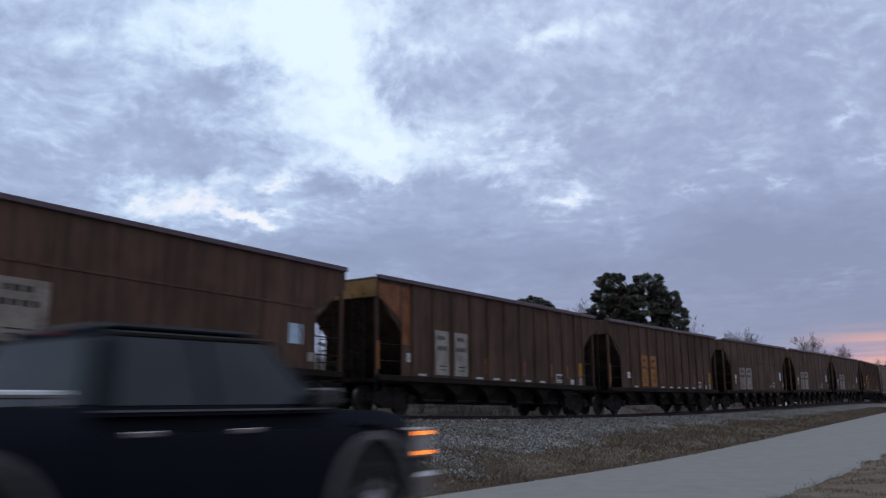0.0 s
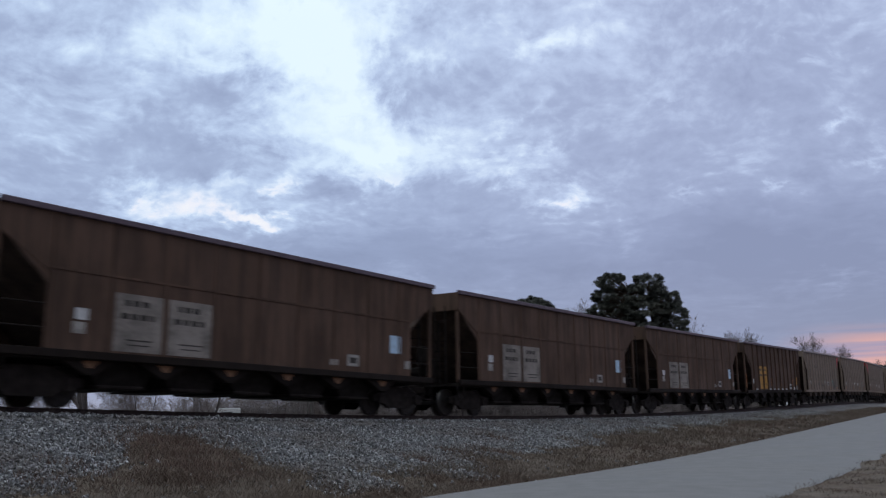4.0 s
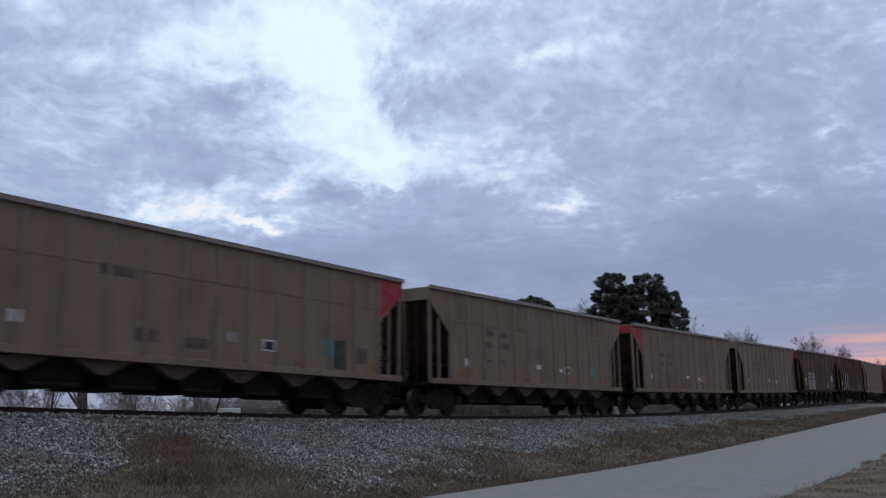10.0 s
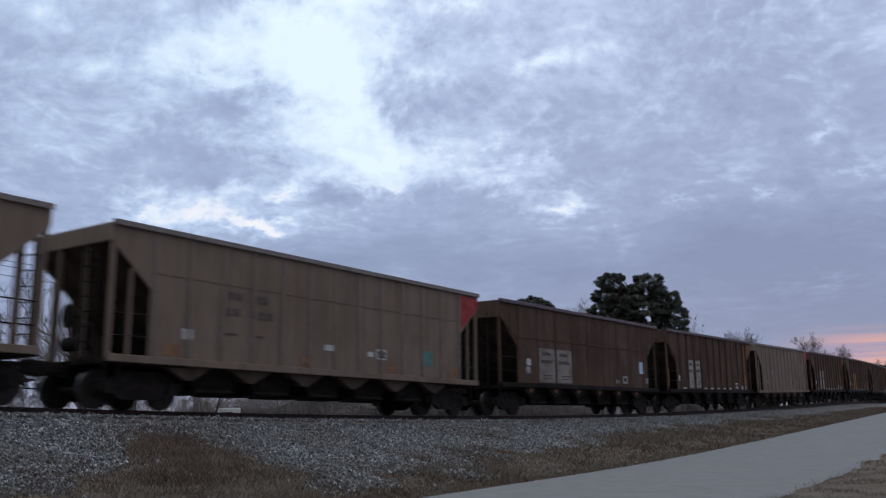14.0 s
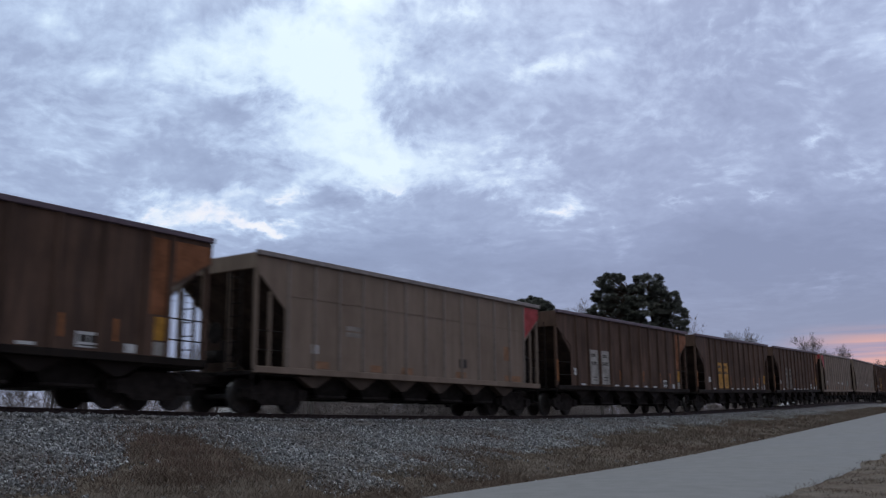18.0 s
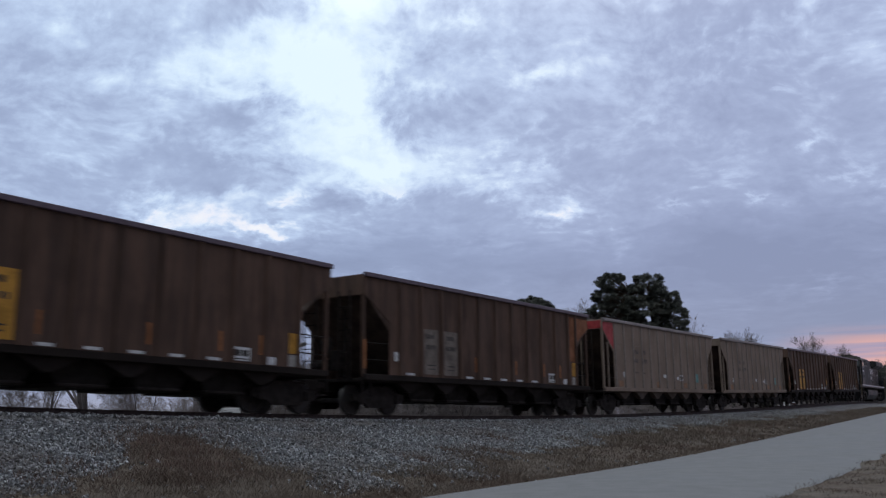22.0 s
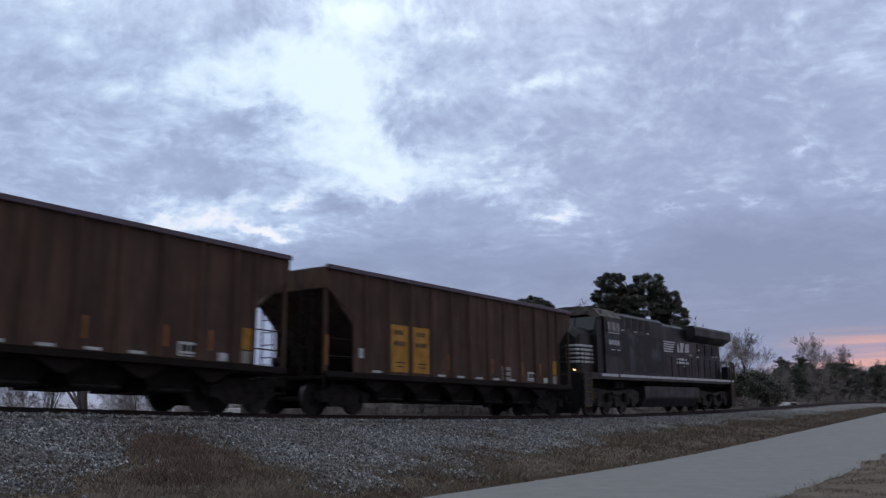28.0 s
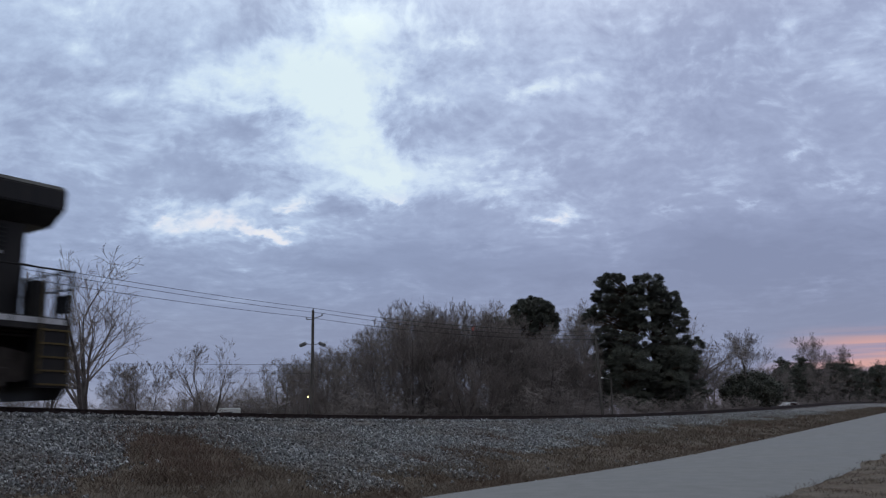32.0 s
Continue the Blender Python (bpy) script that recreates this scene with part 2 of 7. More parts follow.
SOIL, ROAD = soil_material(), road_material()
STONE = stone_material("granite_ballast", (0.165, 0.166, 0.170), (0.60, 0.605, 0.61))
FINES = stone_material("dusty_ballast_fines", (0.105, 0.100, 0.098), (0.34, 0.335, 0.33))
WOOD_DARK = plain("creosoted_timber", (0.055, 0.042, 0.034), 0.85, 0, 0.4, 8)
RUST_RAIL = plain("rusted_rail_steel", (0.050, 0.034, 0.030), 0.7, 0.3, 0.4, 8)

US = spread((-4200, -600, 600), (-600, -60, 60), (-60, 2, 6), (2, 60, 0.45), (60, 130, 1.2), (130, 320, 10), (320, 900, 60), (900, 4200, 600))


def ground_lats(u):
    """The same count of columns everywhere."""
    rl, tl = road_left(u), track_lat(u)
    def lin(a, b, n): return [a + (b - a) * i / n for i in range(n)]
    return (lin(-4200, -300, 6) + lin(-300, -20, 7) + lin(-20, rl - ROAD_W - 0.5, 16) + lin(rl - ROAD_W - 0.4, rl, 6) + lin(rl, tl - 1.9, 30)
            + lin(tl - 1.9, tl + 2.4, 4) + lin(tl + 2.4, tl + 12, 8) + lin(tl + 12, tl + 80, 10) + lin(tl + 80, 400, 8) + lin(400, 4200, 6) + [4200])


ground = tagged(new("ground", sheet(US, ground_lats, ground_z, SOIL, "ground")), "dry brown grass and soil beside the track", "ground", kind="structure")


def verge_edge(u):
    """Wobble of the road's edges, where grass and dirt lap over it."""
    return 0.05 * noise.noise((u * 0.9, 1, 0)) + 0.025 * noise.noise((u * 3.1, 5, 0))


def road_lats(u):
    rl = road_left(u)
    a, b = rl - ROAD_W + 1.8 * verge_edge(u + 40), rl + verge_edge(u)
    return [a - 0.12] + [a + (b - a) * i / 8 for i in range(9)] + [b + 0.10]


def road_z(u, lat):
    rl = road_left(u)
    f = (lat - rl + ROAD_W / 2) / (ROAD_W / 2)
    z = base_z(u) + 0.012 + 0.03 * (1 - f * f)
    return z - (0.12 if f > 1.06 or f < -1.12 else 0)


road = tagged(new("road", sheet(spread((-600, -60, 60), (-60, 2, 4), (2, 50, 0.5), (50, 140, 2), (140, 400, 20), (400, 1500, 220)), road_lats, road_z, ROAD, "road")),
              "pale grey worn asphalt country road", "road", kind="structure")


def ballast_edge(u):
    """How far down the bank, from 0 at its foot to 1 at its shoulder, the stones have rolled."""
    e = 0.19 + 0.18 * smooth(12, 20, u) + 0.22 * smooth(18, 34, u) - 0.10 * smooth(38, 50, u) - 0.18 * smooth(52, 76, u)
    e += 0.22 * (1 - smooth(7.5, 10.5, u))
    e += 0.12 * noise.noise((u * 0.35, 2, 0)) + 0.08 * noise.noise((u * 1.1, 8, 0))
    return min(0.86 + 0.08 * smooth(44, 60, u), max(0.02, e))


def over_edge(u, f, lat):
    """Positive where stones lie, negative where grass holds."""
    e = f - ballast_edge(u) + 0.20 * noise.noise((u * 0.8, lat * 0.8, 11))
    q = ((u - 10.7 - 4.4 * (f - 0.55)) / 1.35) ** 2 + ((f - 0.55) / 0.36) ** 4
    return e - 0.85 * math.exp(-q)


def ballast_top(u, lat):
    tl, rl = track_lat(u), road_left(u)
    f = (lat - rl) / (tl - 1.9 - rl)
    cover = smooth(-0.10, 0.12, over_edge(u, f, lat))
    z = ground_z(u, lat) - 0.05 + 0.09 * cover + 0.02 * noise.noise((u * 4, lat * 4, 1))
    d = abs(lat - tl)
    if d < 2.4:
        z = rail_z(u) - 0.178 - 0.03 * smooth(1.6, 2.4, d) + 0.015 * noise.noise((u * 5, lat * 5, 2))
    return z


def ballast_lats(u):
    tl, rl = track_lat(u), road_left(u)
    n = 44
    return [rl + 0.1 + (tl - 1.9 - rl - 0.1) * i / n for i in range(n)] + [tl - 1.9, tl - 1.5, tl - 0.8, tl, tl + 0.8, tl + 1.5, tl + 2.0, tl + 2.4, tl + 3.4]


ballast = tagged(new("ballast", sheet(spread((-400, -40, 30), (-40, 3, 2), (3, 60, 0.22), (60, 130, 0.8), (130, 420, 12)), ballast_lats, ballast_top, FINES, "ballast")),
                 "grey crushed stone ballast sloping down from the rails", "ballast", kind="structure")


def loose_stones():
    """Crushed stones lying on the ballast slope, all one heap."""
    rng = random.Random(4)
    verts, faces = [], []
    shapes = []
    for k in range(14):
        pts = [Vector((rng.uniform(-1, 1), rng.uniform(-1, 1), rng.uniform(-0.7, 0.7))).normalized() * rng.uniform(0.7, 1.1) for _ in range(9)]
        bm = bmesh.new()
        for q in pts:
            bm.verts.new(q)
        r = bmesh.ops.convex_hull(bm, input=bm.verts)
        bmesh.ops.delete(bm, geom=[v for v in bm.verts if not v.link_faces], context="VERTS")
        bm.verts.index_update()
        shapes.append(([v.co.copy() for v in bm.verts], [[v.index for v in f.verts] for f in bm.faces]))
        bm.free()
    made = 0
    while made < 50000:
        u = 5 + 60 * rng.random() ** 1.9
        rl, tl = road_left(u), track_lat(u)
        f = rng.random() ** 0.85
        lat = rl + f * (tl - 1.0 - rl)
        g = (lat - rl) / (tl - 1.9 - rl)
        over = over_edge(u, g, lat)
        if over < -0.03 and rng.random() > 0.02:
            continue
        size = rng.uniform(0.026, 0.060) * (1.5 if rng.random() < 0.05 else 1)
        z = max(ballast_top(u, lat), ground_z(u, lat) if g < 1 else 0)
        p = ALONG * u + AWAY * lat
        vs, fs = shapes[made % 14]
        m = Matrix.LocRotScale((p.x, p.y, z + size * 0.25), Euler((rng.uniform(0, 6.3), rng.uniform(0, 6.3), rng.uniform(0, 6.3))), (size, size * 0.85, size * 0.7))
        o = len(verts)
        verts += [tuple(m @ v) for v in vs]
        faces += [[o + i for i in q] for q in fs]
        made += 1
    me = bpy.data.meshes.new("loose_stones")
    me.from_pydata(verts, [], faces)
    me.materials.append(STONE)
    return me


tagged(new("loose_ballast_stones", loose_stones()), "loose grey crushed stones on the ballast bank", "stones", kind="stuff")


def rail_mesh(side):
    """One rail with foot, web and head, swept along the track."""
    prof = [(-0.07, -0.17), (0.07, -0.17), (0.07, -0.15), (0.012, -0.135), (0.012, -0.04), (0.036, -0.03), (0.036, 0.0), (-0.036, 0.0), (-0.036, -0.03), (-0.012, -0.04), (-0.012, -0.135), (-0.07, -0.15)]
    verts, faces = [], []
    us = spread((-400, -40, 30), (-40, 130, 1.0), (130, 420, 12))
    for u in us:
        for y, z in prof:
            verts.append(tuple(at_track(u, side * 0.755 + y, z)))
    n = len(prof)
    for i in range(len(us) - 1):
        for j in range(n):
            a, b = i * n + j, i * n + (j + 1) % n
            faces.append((a, b, b + n, a + n))
    me = bpy.data.meshes.new("rail")
    me.from_pydata(verts, [], faces)
    me.materials.append(RUST_RAIL)
    return me


railway_track = thing("railway_track", label="single railway track with rusty rails on timber sleepers", category="railway track", kind="structure")
for _side in (-1, 1):
    part("rail", rail_mesh(_side), None, railway_track)
_tie = mesh_of(box(bmesh.new(), -0.115, 0.115, -1.3, 1.3, -0.34, -0.172, 0.012), WOOD_DARK, "sleeper")
for _i in range(150):
    _t = part("sleeper", _tie, None, railway_track)
    _t.matrix_basis = on_track(3 + _i * 0.52, 0.3) @ pose(0, 0.0, random.uniform(-0.01, 0.01), 0, 0, random.uniform(-1, 1))


# ---------------------------------------------------------------- freight cars
PITCH, HALF = 16.146, 7.31
SIDE = 1.58


def bogie(parent, x):
    """A two-axle truck under a freight car."""
    b = part("truck", boxes((x - 0.22, x + 0.22, -1.15, 1.15, 0.50, 0.78), bevel=0.03), GRIME, parent, "grimy two-axle truck")
    for s in (-1, 1):
        bm = bmesh.new()
        prism(bm, [(x - 1.22, 0.62), (x - 1.18, 0.42), (x - 0.78, 0.40), (x - 0.52, 0.22), (x + 0.52, 0.22), (x + 0.78, 0.40), (x + 1.18, 0.42), (x + 1.22, 0.62), (x + 0.72, 0.70), (x + 0.45, 0.86), (x - 0.45, 0.86), (x - 0.72, 0.70)], s * 1.03, s * 1.17)
        for q in (-1, 1):
            box(bm, x + q * 0.889 - 0.15, x + q * 0.889 + 0.15, s * 1.17, s * 1.24, 0.35, 0.62)
        for q in (-0.17, 0, 0.17):
            tube(bm, (x + q, s * 1.10, 0.28), (x + q, s * 1.10, 0.55), 0.07, 8)
        part("side_frame", bm, GRIME, b)
    for q in (-1, 1):
        bm = bmesh.new()
        for s in (-1, 1):
            lathe(bm, [(0.12, s * 0.69), (0.20, s * 0.705), (0.40, s * 0.70), (0.44, s * 0.685), (0.457, s * 0.69), (0.457, s * 0.80), (0.42, s * 0.825), (0.40, s * 0.80), (0.20, s * 0.79), (0.11, s * 0.84)], (0, 0, 0), 28)
        tube(bm, (0, -1.05, 0), (0, 1.05, 0), 0.075, 10)
        w = part("wheelset", bm, WHEEL, b, "steel wheels on an axle")
        w.location = (x + q * 0.889, 0, 0.457)


def wheel_material():
    k = Nodes("rail_wheel_steel")
    p = k.coords("Object")
    x, y, z = k.split(p)
    r = k.math("SQRT", k.math("ADD", k.math("MULTIPLY", x, x), k.math("MULTIPLY", z, z)))
    rim = k.range(r, 0.425, 0.445)
    n = k.noise(p, 9, 4)
    col = k.mix(rim, k.mix(k.range(n, 0.35, 0.65), (0.036, 0.028, 0.024), (0.023, 0.019, 0.017)), (0.060, 0.055, 0.052))
    return k.done(col, k.mix(rim, (0.8, 0.8, 0.8), (0.4, 0.4, 0.4)), k.math("MULTIPLY", rim, 0.35))


WHEEL = wheel_material()


def hopper_car(kind):
    """A coal hopper: 'ribbed' brown, 'panelled' brown or 'tan'. The origin is on the rails at the car's middle."""
    tan = kind == "tan"
    ribbed = kind in ("ribbed", "offset")
    paint = {"ribbed": BROWN, "offset": BROWN, "panelled": BROWN2, "tan": TAN}[kind]
    edge = TAN_EDGE if tan else RAILTOP
    label = {"offset": "weathered dark brown ribbed steel coal hopper car", "ribbed": "weathered dark brown ribbed steel coal hopper car", "panelled": "faded brown coal hopper car with big stencil panels",
             "tan": "dusty tan aluminium coal hopper car"}[kind]
    car = thing("hopper_car", None, label, "freight car", "cars of the coal train")
    top, sill = (4.12, 1.16)
    cut_top, cut, cut_low = (3.66, 1.05, 2.72) if tan else (3.52, 1.17, 2.80)
    for s in (-1, 1):
        bm = bmesh.new()
        o = [(-HALF, top), (HALF, top), (HALF, cut_top), (HALF - cut, cut_low), (HALF - cut, sill), (-HALF + cut, sill), (-HALF + cut, cut_low), (-HALF, cut_top)]
        prism(bm, o, s * (SIDE - 0.03), s * SIDE)
        part("side_sheet", bm, paint, car)
        part("top_chord", boxes((-HALF - 0.03, HALF + 0.03, s * (SIDE + 0.085) if s < 0 else SIDE - 0.06, s * (SIDE - 0.06) if s < 0 else SIDE + 0.085, top - 0.06, top + 0.075), bevel=0.015), edge, car)
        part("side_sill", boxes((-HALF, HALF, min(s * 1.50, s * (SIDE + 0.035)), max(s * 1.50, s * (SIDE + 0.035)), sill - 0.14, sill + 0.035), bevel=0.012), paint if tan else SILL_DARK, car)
        if kind == "panelled":
            xs = [-HALF + 1.27 + i * 1.45 for i in range(9)]
        elif tan:
            xs = [-HALF + 1.15 + i * (2 * HALF - 2.3) / 12 for i in range(13)]
        else:
            xs = [-5.65 + i * 1.11 + (0.57 if kind == "offset" else 0) for i in range(11 if kind == "ribbed" else 10)] + [HALF - 1.20]
        deep = (0.055 if tan else 0.026) if not ribbed else 0.075
        wide = 0.045 if not ribbed else 0.065
        rib = bmesh.new()
        y0, y1 = s * SIDE, s * (SIDE + deep)
        prism(rib, [(-wide, y0), (wide, y0), (wide * 0.55, y1), (-wide * 0.55, y1)], sill + 0.035, top - 0.06, "z")
        rib = mesh_of(rib, TAN_RIB if tan else paint, "side_rib")
        for x in xs:
            part("side_rib", rib, None, car).location = (x, 0, 0)
        if tan:
            part("seam_bar", boxes((-HALF + cut, HALF - cut, min(y0, s * (SIDE + 0.012)), max(y0, s * (SIDE + 0.012)), 3.10, 3.125)), paint, car)
        if kind == "panelled":
            part("seam_bar", boxes((-HALF + cut, HALF - cut, min(y0, s * (SIDE + 0.02)), max(y0, s * (SIDE + 0.02)), 2.86, 2.91)), paint, car)
    for e in (-1, 1):
        part("end_sheet", boxes((e * HALF - 0.03, e * HALF + 0.03, -SIDE + 0.01, SIDE - 0.01, cut_top + (0.06 if tan else 0.0), top + 0.02), bevel=0.01), paint, car)
        bm = bmesh.new()
        prism(bm, [(e * (HALF - 0.02), cut_top + 0.06), (e * (HALF - 0.02), cut_top + 0.12), (e * (HALF - 2.75), 1.20), (e * (HALF - 2.75), 1.10)], -SIDE + 0.04, SIDE - 0.04)
        part("slope_sheet", bm, SLOPE, car)
        post = boxes((e * (HALF - 0.05) - 0.05, e * (HALF - 0.05) + 0.05, -0.05, 0.05, sill - 0.05, cut_top + 0.08), bevel=0.01)
        post = mesh_of(post, paint, "end_post")
        for y in ((-1.50, -0.52, 0.52, 1.50) if tan else (-1.48, 1.48)):
            part("end_post", post, None, car).location = (0, y, 0)
        if tan:
            for s in (-1, 1):
                part("bay_post", boxes((e * (HALF - 0.55) - 0.035, e * (HALF - 0.55) + 0.035, s * 1.51 - 0.035, s * 1.51 + 0.035, sill, 3.15)), paint, car)
        else:
            for y in (-0.42, 0.42):
                part("end_brace", boxes((e * (HALF - 0.45) - 0.04, e * (HALF - 0.45) + 0.04, y - 0.04, y + 0.04, sill - 0.05, 3.3)), GRIME, car)
        for z in (1.62, 2.12):
            bm = bmesh.new()
            tube(bm, (e * (HALF - 0.04), -1.48, z), (e * (HALF - cut + 0.02), -1.53, z), 0.017, 6)
            part("grab_rail", bm, GRIME, car)
        if e < 0:
            bm = bmesh.new()
            lathe(bm, [(0.26, 0.0), (0.285, 0.012), (0.26, 0.03)], (e * (HALF + 0.10), -0.15, 2.10), 18, "x")
            tube(bm, (e * (HALF + 0.10), -0.15, 2.10), (e * (HALF - 0.15), -0.15, 2.10), 0.03, 6)
            part("brake_wheel", bm, GRIME, car)
        part("end_platform", boxes((min(e * (HALF - 2.2), e * HALF), max(e * (HALF - 2.2), e * HALF), -1.50, 1.50, 0.98, 1.08), bevel=0.01), GRIME, car)
        lad = part("end_ladder", boxes((e * (HALF + 0.02) - 0.02, e * (HALF + 0.02) + 0.02, -1.05, -1.01, 1.0, 3.7), (e * (HALF + 0.02) - 0.02, e * (HALF + 0.02) + 0.02, -0.61, -0.57, 1.0, 3.7)), GRIME, car)
        rung = bmesh.new()
        tube(rung, (e * (HALF + 0.02), -1.03, 0), (e * (HALF + 0.02), -0.59, 0), 0.014, 5)
        rung = mesh_of(rung, GRIME, "rung")
        for i in range(8):
            part("rung", rung, None, lad).location = (0, 0, 1.15 + i * 0.34)
        bm = boxes((min(e * HALF, e * (HALF + 0.62)), max(e * HALF, e * (HALF + 0.62)), -0.11, 0.11, 0.78, 0.98), (min(e * (HALF + 0.50), e * (HALF + 0.78)), max(e * (HALF + 0.50), e * (HALF + 0.78)), -0.17, 0.17, 0.72, 1.04), bevel=0.03)
        part("coupler", bm, GRIME, car)
        bm = bmesh.new()
        tube(bm, (e * (HALF - 0.6), 0.35, 1.55), (e * (HALF - 0.6), 0.95, 1.55), 0.17, 12)
        box(bm, e * (HALF - 0.35) - 0.12, e * (HALF - 0.35) + 0.12, -0.35, 0.0, 1.35, 1.95, 0.02)
        part("brake_gear", bm, GRIME, car)
        bm = bmesh.new()
        tube(bm, (e * (HALF + 0.05), 0.9, 1.0), (e * (HALF + 0.5), 0.55, 0.62), 0.022, 6)
        tube(bm, (e * (HALF + 0.5), 0.55, 0.62), (e * (HALF + 0.78), 0.3, 0.80), 0.022, 6)
        part("air_hose", bm, DARKIN, car)
        bogie(car, e * 6.1)
        # stirrup steps at the corners
        for s in (-1, 1):
            x = e * (HALF - 0.18)
            part("stirrup_step", boxes((x - 0.20, x - 0.17, s * 1.50 - 0.02, s * 1.50 + 0.02, 0.52, 1.05), (x + 0.17, x + 0.20, s * 1.50 - 0.02, s * 1.50 + 0.02, 0.52, 1.05), (x - 0.20, x + 0.20, s * 1.50 - 0.04, s * 1.50 + 0.04, 0.50, 0.53)), GRIME, car)
    part("centre_sill", boxes((-HALF, HALF, -0.17, 0.17, 0.72, 1.06)), DARKIN, car)
    # discharge bays
    bays = 5
    w = 1.98
    for i in range(bays):
        x = (i - (bays - 1) / 2) * w
        bm = bmesh.new()
        prism(bm, [(x - w * 0.50, 1.05), (x + w * 0.50, 1.05), (x + w * 0.30, 0.50), (x - w * 0.30, 0.50)], -1.18, 1.18)
        bay = part("discharge_bay", bm, DARKIN, car)
        part("bay_door", boxes((x - w * 0.32, x + w * 0.32, -1.22, 1.22, 0.43, 0.51), bevel=0.02), GRIME, bay)
    for i in range(bays + 1):
        x = (i - bays / 2) * w
        for s in (-1, 1):
            bm = bmesh.new()
            a, b = sorted((s * 1.22, s * 1.46))
            prism(bm, [(x - 0.72, 1.02), (x + 0.72, 1.02), (x + 0.10, 0.70), (x - 0.10, 0.70)], a, b)
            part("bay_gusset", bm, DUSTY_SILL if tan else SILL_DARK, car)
            if kind == "panelled" and s < 0:
                bm = bmesh.new()
                prism(bm, [(x - 0.22, 1.0), (x + 0.22, 1.0), (x + 0.06, 0.84), (x - 0.06, 0.84)], -1.466, -1.461)
                part("rust_patch", bm, plain_rust_faint, car, "rusty dribble")
    if ribbed:
        for i in range(10):
            x = -5.09 + i * 1.11 + (0.57 if kind == "offset" else 0)
            if i in (1, 2) or i > 7:
                continue
            bm = boxes((x - 0.20, x + 0.20, -SIDE - 0.012, -SIDE - 0.006, sill + 0.06, sill + 0.13))
            part("reflector", bm, WHITE, car, "smudged white reflector strip")
    return car


def panel(car, x0, x1, z0, z1, material, name, label="", lift=0.008):
    """A flat painted panel on the side that faces the road."""
    return part(name, boxes((x0, x1, -SIDE - lift, -SIDE - 0.002, z0, z1)), material, car, label)


def stencil_lines(car, x0, x1, z0, z1, rows, material=INK, lift=0.012):
    """Bars in place of stencilled lettering: rows of (from, to, height share, share of length)."""
    for a, b, s0, s1 in rows:
        w, h = x1 - x0, z1 - z0
        part("lettering", boxes((x0 + s0 * w, x0 + s1 * w, -SIDE - lift, -SIDE - 0.003, z0 + a * h, z0 + b * h)), material, car)


LETTERS = [(0.79, 0.89, 0.20, 0.30), (0.79, 0.89, 0.36, 0.50), (0.79, 0.89, 0.56, 0.70), (0.56, 0.66, 0.14, 0.28), (0.56, 0.66, 0.34, 0.46), (0.56, 0.66, 0.52, 0.66), (0.56, 0.66, 0.72, 0.82), (0.19, 0.215, 0.25, 0.8), (0.11, 0.13, 0.3, 0.75)]


